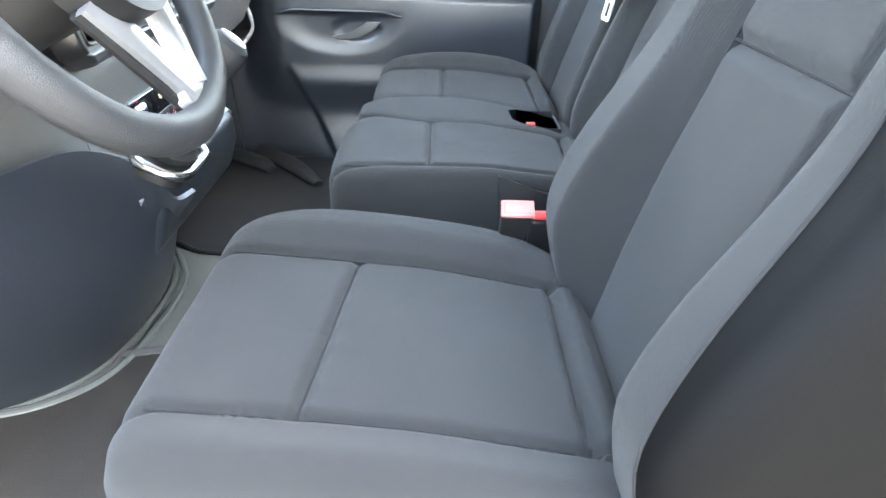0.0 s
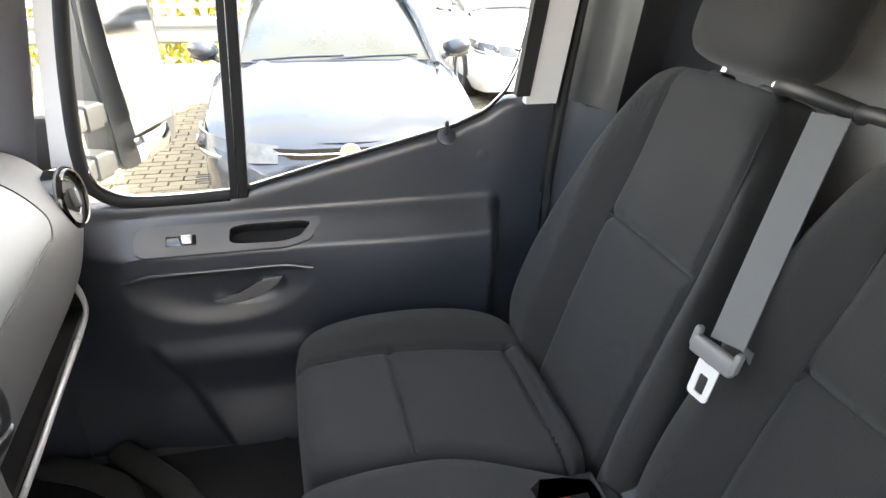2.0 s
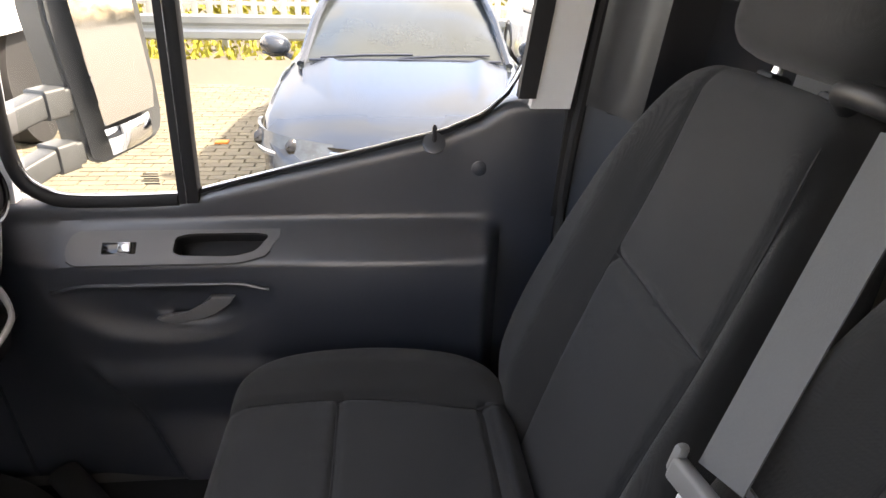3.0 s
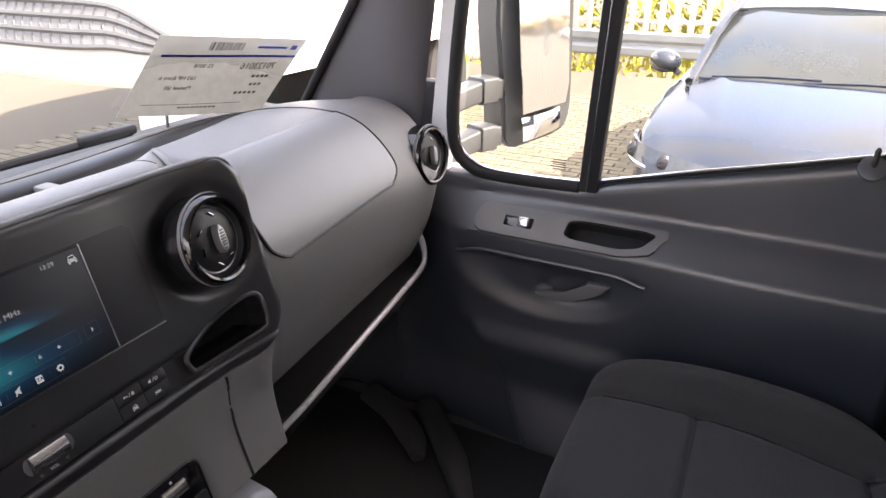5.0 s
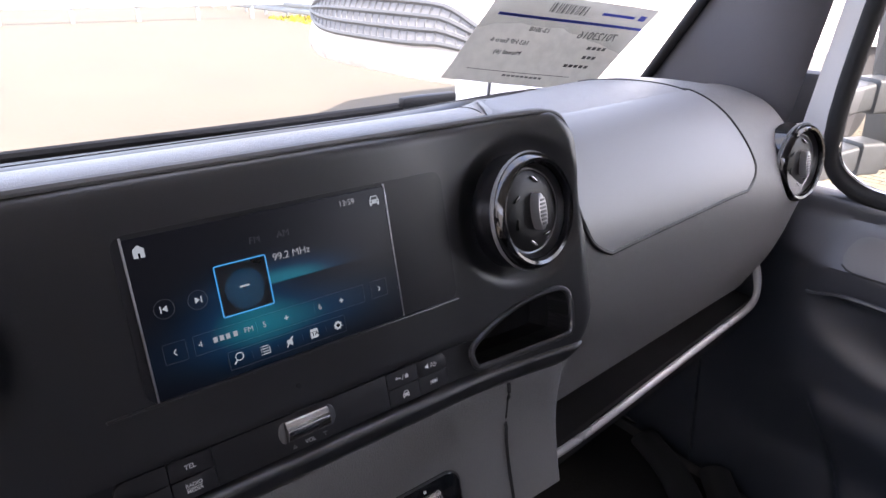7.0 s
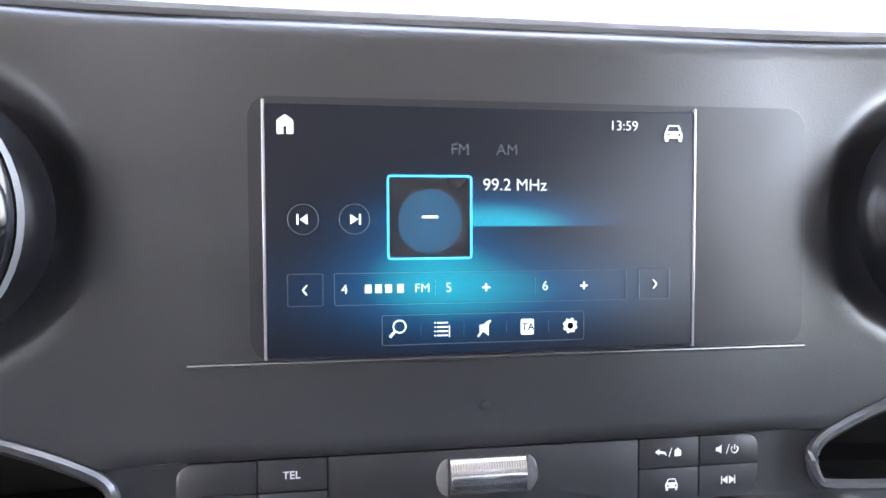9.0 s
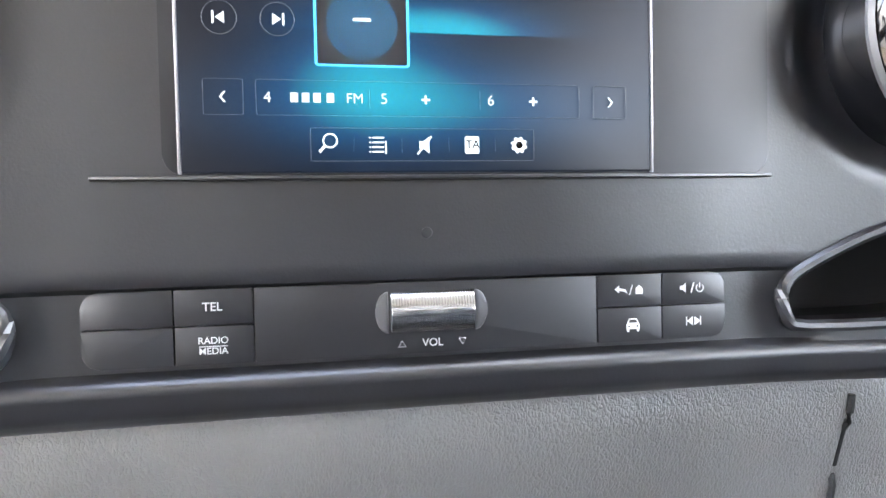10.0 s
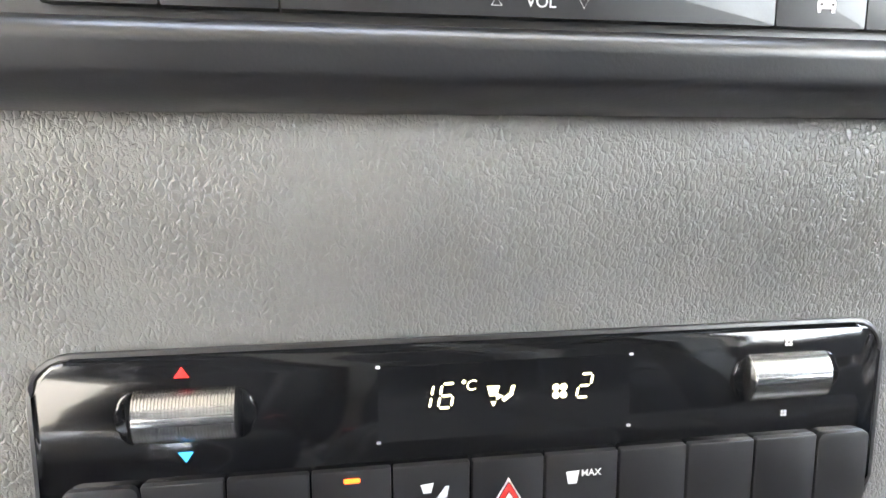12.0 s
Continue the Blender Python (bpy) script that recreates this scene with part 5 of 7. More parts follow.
def build_bench():
    b = thing("passenger_bench", (0.27, -0.60, 0.0), "dark fabric two-seat passenger bench with headrests", "bench seat")
    near = lambda y: 0.262 + 0.066 * smooth(-0.76, -0.52, y) - 0.004 * smooth(-0.5, -0.33, y)
    shear(cushion("seat_cushion", b, 0.325, 0.735, -0.790, -0.338, 0.498, 0.22, 0.0, 0.026, -0.512, None, 0.615, -0.735, "outer dark fabric seat cushion"), 0.735, 0.325, near)
    far = lambda y: 0.098 + 0.030 * smooth(-0.76, -0.49, y) + 0.072 * smooth(-0.49, -0.33, y)
    shear(cushion("seat_cushion", b, -0.165, 0.200, -0.790, -0.312, 0.512, 0.22, 0.004, 0.0, -0.488, -0.118, None, -0.735, "middle dark fabric seat cushion"), -0.165, 0.200, far)
    sp = cushion("seat_spacer", b, 0.195, 0.330, -0.790, -0.326, 0.506, 0.22, label="flat fabric strip between the two seats", res=56, fr=0.022)
    for v in sp.data.vertices:
        f = (v.co.x - 0.195) / 0.135
        v.co.x = far(v.co.y) - 0.003 + (near(v.co.y) - far(v.co.y) + 0.006) * f
    bm = bmesh.new()
    prism(bm, [(0.128, -0.752), (0.252, -0.752), (0.252, -0.672), (0.236, -0.652), (0.170, -0.655), (0.148, -0.675)], 0.2, Matrix.Translation((0, 0, 0.435)))
    bmesh.ops.recalc_face_normals(bm, faces=bm.faces[:])
    cut(sp, bm)
    bm = bmesh.new()
    o = [(0.128, -0.752), (0.252, -0.752), (0.252, -0.672), (0.236, -0.652), (0.170, -0.655), (0.148, -0.675)]
    loft(bm, [[Vector((x, y, 0.503)) for x, y in o], [Vector((x, y, 0.462)) for x, y in o]], caps=False)
    bm.faces.new([v for v in bm.verts if v.co.z < 0.47])
    part("buckle_well", bm, FABRIC_SIDE, b, "fabric-lined buckle well between the seats")
    for x in (0.178, 0.222):
        bm = boxed((x - 0.012, -0.715, 0.460), (x + 0.012, -0.690, 0.481), 0.004)
        k = part("buckle", bm, BLACK, b)
        bm = boxed((x - 0.009, -0.712, 0.4812), (x + 0.009, -0.693, 0.486), 0.002)
        part("release_button", bm, REDM, k, "red release button")
    # base under the cushions
    bm = boxed((-0.13, -0.80, FLOOR), (0.70, -0.385, 0.36), 0.02)
    part("base", bm, BLACK, b, "black seat box")
    bm = boxed((-0.150, -0.76, 0.19), (-0.136, -0.375, 0.42), 0.004)
    part("side_panel", bm, FABRIC_SIDE, b)
    m1 = backrest("backrest", b, 0.465, 0.52, 0.32, -0.776, 0.400, 0.664, 17.5, 0.300, 0.560, 0.394, label="outer dark fabric backrest with seamed insert")
    headrest(b, m1, -0.017, 0.664)
    m2 = backrest("backrest", b, -0.015, 0.43, 0.36, -0.776, 0.400, 0.664, 17.5, -0.130, 0.095, 0.394, label="middle dark fabric backrest with seamed insert")
    headrest(b, m2, 0.015, 0.664, 0.062)
    # belt guide between the backs
    bm = bmesh.new()
    tube(bm, spline([(0.19, -0.985, 1.035), (0.235, -0.955, 1.048), (0.30, -0.965, 1.045), (0.32, -0.985, 1.03)], 6), 0.011, 10)
    part("belt_guide", bm, BLACK, b, "black moulded belt guide")
    bm = bmesh.new()
    tube(bm, spline([(0.02, -0.985, 1.03), (0.10, -0.955, 1.045), (0.17, -0.965, 1.043), (0.20, -0.99, 1.03)], 6), 0.009, 10)
    part("belt_guide", bm, BLACK, b)


build_bench()


def ribbon(path, width, thick, facing):
    """A flat strap along points; facing: the way its flat side looks."""
    bm = bmesh.new()
    rings = []
    for i, p in enumerate(path):
        d = (path[min(i + 1, len(path) - 1)] - path[max(i - 1, 0)]).normalized()
        s = d.cross(facing).normalized()
        f = s.cross(d).normalized()
        rings.append([p + s * (width / 2) + f * (thick / 2), p - s * (width / 2) + f * (thick / 2), p - s * (width / 2) - f * (thick / 2), p + s * (width / 2) - f * (thick / 2)])
    return loft(bm, rings)


def build_belt():
    t = thing("seat_belt", (0.27, -0.72, 0.48), "grey webbing seat belt with metal tongue on the bench", "seat belt")
    F = Vector((-0.25, 0.90, 0.42)).normalized()
    top = spline([(0.196, -0.944, 1.036), (0.184, -0.916, 0.968), (0.168, -0.878, 0.870), (0.146, -0.838, 0.785)], 8)
    part("webbing", ribbon(top, 0.044, 0.0022, F), BELT, t, "grey woven webbing")
    low = spline([(0.148, -0.856, 0.785), (0.172, -0.872, 0.68), (0.194, -0.848, 0.58), (0.208, -0.790, 0.480)], 8)
    part("lower_webbing", ribbon(low, 0.044, 0.0022, F), BELT, t, "grey webbing running down to the seat")
    # tongue: plastic shoulder and metal blade with a slot
    d = Vector((0.04, 0.16, -1.0)).normalized()
    s = d.cross(F).normalized()
    m = Matrix.Translation((0.143, -0.821, 0.774)) @ Matrix((s, -d, s.cross(-d))).transposed().to_4x4()
    bm = boxed((-0.031, -0.012, -0.007), (0.031, 0.012, 0.007), 0.005, 3, m)
    box(bm, (-0.034, -0.006, -0.006), (-0.025, 0.022, 0.006), 0.004, 2, m)
    box(bm, (0.025, -0.006, -0.006), (0.034, 0.022, 0.006), 0.004, 2, m)
    part("tongue_grip", bm, PLATE, t, "grey plastic tongue grip")
    bm = bmesh.new()
    o, i = rrect(0.030, 0.052, 0.006, 5, 0, -0.036), rrect(0.013, 0.026, 0.003, 5, 0, -0.042)
    vo = [[bm.verts.new(m @ Vector((x, y, z))) for x, y in ps] for z in (-0.0012, 0.0012) for ps in (o, i)]
    n = len(o)
    for a in range(n):
        c = (a + 1) % n
        bm.faces.new((vo[2][a], vo[2][c], vo[3][c], vo[3][a]))
        bm.faces.new((vo[0][c], vo[0][a], vo[1][a], vo[1][c]))
        bm.faces.new((vo[0][a], vo[0][c], vo[2][c], vo[2][a]))
        bm.faces.new((vo[1][c], vo[1][a], vo[3][a], vo[3][c]))
    part("tongue", bm, TONGUE, t, "bright metal tongue with a slot")


build_belt()


def build_driver_seat():
    b = thing("driver_seat", (-0.53, -0.47, 0.0), "dark fabric driver's seat with raised bolsters", "car seat")
    cushion("seat_cushion", b, -0.800, -0.272, -0.720, -0.208, 0.502, 0.33, 0.022, 0.026, -0.391, -0.695, -0.400, -0.655, "dark fabric seat cushion with cross seam", 100, 0.05, 0.050, 0.085)
    part("base", boxed((-0.76, -0.68, FLOOR), (-0.32, -0.30, 0.36), 0.03), BLACK, b, "black seat base")
    m = backrest("backrest", b, -0.556, 0.555, 0.46, -0.688, 0.378, 0.755, 16.0, -0.664, -0.438, 0.427, 0.072, 110, 0.12, "dark fabric backrest with deep bolsters", (0.22, 0.60))
    for ob in b.children:
        if ob.name.startswith("backrest"):
            vinyl_side(ob)
    headrest(b, m, 0.0, 0.755)
    # seat side valance
    part("side_valance", boxed((-0.815, -0.70, 0.22), (-0.795, -0.30, 0.36), 0.01), BLACK, b)
    # buckle stalk
    t = thing("belt_buckle", (-0.33, -0.64, 0.40), "black seat belt buckle with red button on a stalk", "buckle")
    mm = Matrix.Translation((-0.312, -0.612, 0.500)) @ pose(0, 0, 0, 0, -36, 0) @ pose(0, 0, 0, 0, 0, 90)
    bm = bmesh.new()
    loft(bm, [[mm @ Vector((x, y, z)) for x, y in rrect(w, d, 0.006, 4)] for w, d, z in ((0.030, 0.016, -0.062), (0.036, 0.020, -0.045), (0.040, 0.024, 0.0), (0.044, 0.026, 0.040), (0.044, 0.026, 0.046))])
    part("housing", bm, BLACK, t)
    part("slot_frame", boxed((-0.0225, -0.0125, 0.0462), (0.0225, 0.0125, 0.0530), 0.002, 2, mm), PINKM, t, "pale worn slot frame")
    part("release_button", boxed((-0.0185, -0.0115, 0.0490), (0.0185, 0.0085, 0.0550), 0.002, 2, mm), PINKM, t, "worn pale red release button")
    part("stalk", boxed((-0.010, -0.003, -0.150), (0.010, 0.003, -0.060), 0.002, 2, mm), SILVER, t, "bare metal stalk")
    bm = bmesh.new()
    ringsolid(bm, [(0.011, -0.004), (0.011, 0.003), (0.006, 0.006)], mm @ Matrix.Translation((0, -0.006, -0.085)) @ pose(0, 0, 0, 90, 0, 0), 16)
    part("rivet", bm, CHROME, t)
    t2 = thing("belt_buckle", (-0.21, -0.67, 0.36), "black bench buckle with red button", "buckle")
    mm = Matrix.Translation((-0.208, -0.672, 0.432)) @ pose(0, 0, 0, 0, -14, 0) @ pose(0, 0, 0, 0, 0, 90)
    part("housing", boxed((-0.022, -0.013, -0.10), (0.022, 0.013, 0.040), 0.006, 3, mm), BLACK, t2)
    part("release_button", boxed((-0.018, -0.010, 0.0402), (0.018, 0.010, 0.046), 0.003, 2, mm), REDM, t2, "red release button")
    bm = bmesh.new()
    prism(bm, [(0.600, 0.520), (0.612, 0.400), (0.700, 0.400), (0.700, 0.488), (0.660, 0.497)], 0.006, Matrix.Translation((-0.170, 0, 0)) @ Matrix((Vector((0, -1, 0)), Vector((0, 0, 1)), Vector((-1, 0, 0)))).transposed().to_4x4(), 0.002)
    bmesh.ops.recalc_face_normals(bm, faces=bm.faces[:])
    part("guard_flap", bm, BLACK, t2, "black triangular guard flap")
    # pale block in the gap between cushion and backrest
    h = part("hinge_cover", boxed((-0.300, -0.715, 0.385), (-0.255, -0.660, 0.412), 0.008, 3), MARK, b, "pale piece in the gap behind the cushion")


def vinyl_side(ob):
    """The outboard flank of a seat part is dark vinyl."""
    ob.data.materials.append(SIDEPANEL)
    way, at = Vector((-1, 0, 0.16)).normalized(), Vector((-0.775, 0, 0.636))
    bm = bmesh.new()
    bm.from_mesh(ob.data)
    bmesh.ops.bisect_plane(bm, geom=bm.verts[:] + bm.edges[:] + bm.faces[:], plane_co=at, plane_no=way)
    for f in bm.faces:
        f.smooth = True
        if (f.calc_center_median() - at).dot(way) > 0:
            f.material_index = 1
    # raised seam where the two covers meet
    rim = [v.co.copy() for v in bm.verts if abs((v.co - at).dot(way)) < 1e-5 and v.co.z < 1.08]
    bm.to_mesh(ob.data)
    bm.free()
    front = {}
    for p in rim:
        k = round(p.z / 0.02)
        if k not in front or p.y > front[k].y:
            front[k] = p
    bm = bmesh.new()
    tube(bm, [front[k] for k in sorted(front)], 0.0022, 6)
    part("side_seam", bm, SEAM, ob)


PINKM = mat("pale_red_plastic", (0.62, 0.20, 0.18), 0.4, vary=0.15, vscale=30)
build_driver_seat()

# ---- passenger door ----
SILL = [(0.13, 0.735), (0.02, 0.738), (-0.10, 0.742), (-0.245, 0.746), (-0.30, 0.762), (-0.43, 0.795), (-0.57, 0.828), (-0.69, 0.858), (-0.755, 0.886), (-0.790, 0.912), (-0.810, 0.918), (-0.90, 0.915)]
SEALZ = SILL[:9] + [(-0.795, 0.925), (-0.818, 0.975), (-0.835, 1.05)]


def sill(y, line=SILL):
    for (a, za), (b, zb) in zip(line, line[1:]):
        if a >= y >= b:
            return za + (zb - za) * (a - y) / (a - b)
    return line[0][1] if y > line[0][0] else line[-1][1]


def ledge_x(y, z):
    """The inner skin without its openings."""
    x = 0.845
    arm = smooth(0.10, -0.05, y)
    rear = smooth(-0.795, -0.760, y)
    a = arm * rear
    t = min(max((0.712 - z) / 0.057, 0), 1)
    x -= 0.060 * a * (0.8 * t + 0.2 * t * t * (3 - 2 * t)) * (1 - 0.25 * smooth(0.66, 0.40, z))
    x += 0.042 * a * smooth(0.47, 0.30, z)
    x -= 0.010 * bump(z, 0.60, 0.09) * smooth(-0.35, -0.60, y) * rear
    x -= 0.03 * smooth(0.34, 0.15, z) * smooth(0.05, -0.2, y)
    # map pocket bulging below a slanting edge
    x -= 0.020 * smooth(0.0, 0.02, -0.03 - 0.45 * (0.50 - z) - y) * smooth(0.47, 0.40, z) * a
    x -= 0.012 * smooth(-0.70, -0.85, y) * smooth(0.6, 0.85, z)
    d = sill(y) - z
    if d < 0.02:
        x += 0.012 * (1 - math.sqrt(max(1 - ((0.02 - d) / 0.02) ** 2, 0)))
    return x


def door_x(y, z):
    """How far out the inner skin lies."""
    x = ledge_x(y, z)
    # pull recess below the ledge: oval, deepest at its upper rim
    e = ((y + 0.212) / 0.186) ** 2 + (max(0.606 - z, 0) / 0.112) ** 2
    x += 0.014 * smooth(1.08, 0.25, e) * smooth(0.620, 0.602, z)
    # rounder hollow behind the lever's grip
    x += 0.007 * smooth(1.1, 0.3, ((y + 0.262) / 0.075) ** 2 + ((z - 0.568) / 0.036) ** 2)
    return x


def build_door():
    d = thing("door_1", (0.85, -0.36, 0.05), "closed passenger door with dark blue-grey plastic trim", "door", kind="structure")

    def skin(u, v):
        y = 0.13 - 1.018 * u
        z0 = 0.05
        z = z0 + (sill(y) - z0) * v
        back = y
        if u > 0.97:
            back = y
        return Vector((door_x(y, z), back, z))
    sk = part("inner_trim", sheet(skin, 150, 120, 0.03, back=Vector((0.022, 0, 0))), DOORM, d, "dark blue-grey grained door trim")
    # plate with the window switch, and the grab pocket in its rear half
    def plate_edge(y):
        f = (-0.066 - y) / 0.345
        hi = 0.699
        lo = 0.6575 + 0.010 * smooth(0.75, 0.97, f) ** 1.5 + 0.020 * smooth(0.93, 1.0, f)
        e = min(f / 0.07, 1.0)
        w = math.sqrt(max(1 - (1 - e) ** 2, 0.0))
        mid = 0.676
        return mid + (lo - mid) * (0.25 + 0.75 * w), mid + (hi - mid) * (0.25 + 0.75 * w)

    def plate(u, v):
        y = -0.066 - 0.345 * u
        lo, hi = plate_edge(y)
        z = lo + (hi - lo) * v
        return Vector((ledge_x(y, z) - 0.0022, y, z))
    pl = part("switch_plate", sheet(plate, 70, 12, 0.010), PLATE_D, d, "smooth grey switch plate")
    o = [(-0.240, 0.694), (-0.236, 0.668), (-0.335, 0.6655), (-0.372, 0.672), (-0.397, 0.694)]
    for _ in range(2):
        o = [(a[0] * k + b[0] * (1 - k), a[1] * k + b[1] * (1 - k)) for a, b in zip(o, o[1:] + o[:1]) for k in (0.85, 0.15)]
    nn = Vector((-0.72, 0, 0.69))
    base = [Vector((ledge_x(y, z) - 0.0022, y, z)) for y, z in o]
    for ob, grow in ((pl, 1.0), (sk, 1.01)):
        bm = bmesh.new()
        mid = sum(base, Vector()) / len(base)
        lo, hi = [bm.verts.new(mid + (p - mid) * grow - nn * 0.06) for p in base], [bm.verts.new(mid + (p - mid) * grow + nn * 0.03) for p in base]
        bm.faces.new(hi)
        bm.faces.new(lo[::-1])
        for i in range(len(base)):
            j = (i + 1) % len(base)
            bm.faces.new((lo[i], lo[j], hi[j], hi[i]))
        bmesh.ops.recalc_face_normals(bm, faces=bm.faces[:])
        cut(ob, bm)
    bm = bmesh.new()
    loft(bm, [[p + nn * 0.0004 for p in base], [p - nn * 0.043 for p in base]], caps=False)
    bm.faces.new([v for v in bm.verts if any((v.co - (p - nn * 0.043)).length < 1e-5 for p in base)])
    part("grab_pocket", bm, BLACK, d, "black grab pocket")
    # dark gap under the plate
    bm = bmesh.new()
    tube(bm, [Vector((ledge_x(y, plate_edge(y)[0] - 0.002) - 0.0002, y, plate_edge(y)[0] - 0.002)) for y in [-0.070 - 0.325 * i / 40 for i in range(41)]], 0.0018, 6)
    part("plate_gap", bm, BLACK, d)
    # window switch
    ms = Matrix.Translation((ledge_x(-0.146, 0.6775) - 0.002, -0.150, 0.6775)) @ Matrix((Vector((0, -1, 0)), Vector((0.69, 0, 0.72)), Vector((-0.72, 0, 0.69)))).transposed().to_4x4()
    part("switch_frame", boxed((-0.028, -0.0115, -0.004), (0.028, 0.0115, 0.0018), 0.003, 2, ms), BLACKG, d)
    part("switch", boxed((0.000, -0.009, 0.0), (0.022, 0.009, 0.006), 0.003, 2, ms @ pose(0, 0, 0, 0, -8, 0)), CHROME, d, "bright grey window switch")
    # latch lever in the recess: a thin blade that widens to its raised rear tip
    bm = bmesh.new()
    lev = [(-0.193, 0.547), (-0.215, 0.553), (-0.245, 0.556), (-0.270, 0.570), (-0.289, 0.589), (-0.330, 0.589), (-0.319, 0.573), (-0.295, 0.556), (-0.268, 0.545), (-0.240, 0.539), (-0.212, 0.538)]
    prism(bm, [(-y, z) for y, z in lev], 0.012, Matrix.Translation((0.804, 0, 0)) @ Matrix((Vector((0, -1, 0)), Vector((0, 0, 1)), Vector((-1, 0, 0)))).transposed().to_4x4(), 0.0035, 3)
    bmesh.ops.recalc_face_normals(bm, faces=bm.faces[:])
    part("latch_lever", bm, PLATE_D, d, "curved grey latch lever")
    bm = bmesh.new()
    tube(bm, [Vector((door_x(y, 0.622) - 0.0005, y, 0.6185 - 0.012 * smooth(0.10, 0.18, abs(y + 0.212)) ** 2)) for y in [-0.035 - 0.355 * i / 40 for i in range(41)]], 0.0038, 8)
    part("recess_lip", bm, DOORM, d)
    # lock pin and its cup
    bm = bmesh.new()
    ringsolid(bm, [(0.019, -0.004), (0.019, 0.001), (0.015, 0.0025), (0.0, 0.0015)][:3], Matrix.Translation((0.838, -0.672, 0.846)) @ pose(0, 0, 0, 0, -55, 0), 24)
    part("pin_cup", bm, DOORM, d)
    bm = bmesh.new()
    tube(bm, [(0.840, -0.672, 0.845), (0.840, -0.673, 0.872), (0.840, -0.673, 0.876)], [0.0042, 0.0042, 0.002], 10)
    part("lock_pin", bm, BLACK, d, "black lock pin")
    # round blanking cap near the rear edge
    bm = bmesh.new()
    ringsolid(bm, [(0.013, -0.002), (0.013, 0.0005), (0.011, 0.0012)], Matrix.Translation((door_x(-0.75, 0.80) - 0.0005, -0.75, 0.80)) @ pose(0, 0, 0, 0, -90, 0), 24)
    part("blanking_cap", bm, DOORM, d)
    # window seal along the sill line, thin bright edge
    bm = bmesh.new()
    tube(bm, [Vector((0.852, y, sill(y, SEALZ) + 0.004)) for y in [-0.262 - 0.573 * i / 40 for i in range(41)]], 0.005, 8)
    part("window_seal", bm, RUBBER, d)
    bm = bmesh.new()
    tube(bm, [Vector((0.8475, y, sill(y, SEALZ) + 0.0085)) for y in [-0.285 - 0.545 * i / 40 for i in range(41)]], 0.0022, 6)
    part("bright_strip", bm, CHROME, d)
    # divider post between quarter light and main pane
    top = Vector((0.775, -0.305, 1.47))
    bot = Vector((0.853, -0.2625, 0.742))
    ax = (top - bot).normalized()

    def post(off, w, depth, material, name, label=""):
        bm = bmesh.new()
        y = Vector((0, 1, 0))
        x = y.cross(ax).normalized()
        m = Matrix.Translation(bot + y * off) @ Matrix((y, ax, y.cross(ax))).transposed().to_4x4()
        box(bm, (-w / 2, 0, -depth / 2), (w / 2, (top - bot).length, depth / 2), 0.004, 2, m)
        return part(name, bm, material, d, label)
    post(0, 0.034, 0.026, RUBBER, "window_post", "black post between the panes")
    post(0.002, 0.0035, 0.0285, CHROME, "post_strip", "thin bright strip on the post")
    # quarter-light frame: rounded black seal
    q = [(-0.253, 0.753), (-0.15, 0.750), (-0.075, 0.752), (-0.040, 0.762), (-0.015, 0.785), (-0.006, 0.83), (-0.012, 0.92), (-0.04, 1.10), (-0.11, 1.42)]
    pts = spline([(0.852 - 0.105 * (z - 0.75), y, z) for y, z in q], 8)
    bm = bmesh.new()
    tube(bm, [p + Vector((0, 0.008, -0.006)) for p in pts], 0.0125, 10)
    part("quarter_seal", bm, RUBBER, d, "black quarter-light seal")
    bm = bmesh.new()
    tube(bm, [p + Vector((-0.004, 0.0, 0.006)) for p in pts[:44]], 0.0028, 6)
    part("quarter_strip", bm, CHROME, d)
    # painted door frame ahead of it and behind the main pane
    def strip(y0, y1, yt0, yt1, z0, z1, xin, name, material, label=""):
        bm = sheet(lambda u, v: Vector((xin - 0.105 * (z0 + (z1 - z0) * v - 0.75), (y0 + (yt0 - y0) * v) + ((y1 + (yt1 - y1) * v) - (y0 + (yt0 - y0) * v)) * u, z0 + (z1 - z0) * v)), 4, 12, 0.02)
        return part(name, bm, material, d, label)
    strip(0.065, 0.022, -0.045, -0.088, 0.735, 1.47, 0.858, "frame_front", WHITEPAINT, "white painted door frame")
    strip(-0.886, -0.822, -0.940, -0.875, 0.913, 1.47, 0.842, "frame_rear", WHITEPAINT, "white painted rear door frame")
    strip(-0.828, -0.800, -0.880, -0.850, 0.93, 1.47, 0.838, "frame_seal", RUBBER)
    strip(-0.960, -0.860, -0.990, -0.905, 0.0, 1.47, 0.856, "door_edge", RUBBER, "black rubber edge seal")
    part("edge_line", boxed((0.828, -0.8925, 0.25), (0.846, -0.8895, 0.62), 0.001), CHROME, d)
    bm = bmesh.new()
    tube(bm, [(0.845 - 0.105 * 0.72, -0.9 + 0.85 * i / 10, 1.47) for i in range(11)], 0.02, 8)
    part("frame_top", bm, WHITEPAINT, d)
    # panes
    for y0, y1, t0, t1, zf in ((-0.255, 0.0, -0.30, -0.10, lambda y: 0.745), (-0.845, -0.275, -0.875, -0.318, sill)):
        bm = sheet(lambda u, v: Vector((0.866 - 0.105 * (zf(y0 + (y1 - y0) * u) + (1.47 - zf(y0 + (y1 - y0) * u)) * v - 0.75), (y0 + (y1 - y0) * u) + ((t0 + (t1 - t0) * u) - (y0 + (y1 - y0) * u)) * v, zf(y0 + (y1 - y0) * u) + (1.47 - zf(y0 + (y1 - y0) * u)) * v)), 20, 6, 0.0, True)
        g = part("pane", bm, CLEAR, d, "clear door glass")
        g.visible_shadow = False
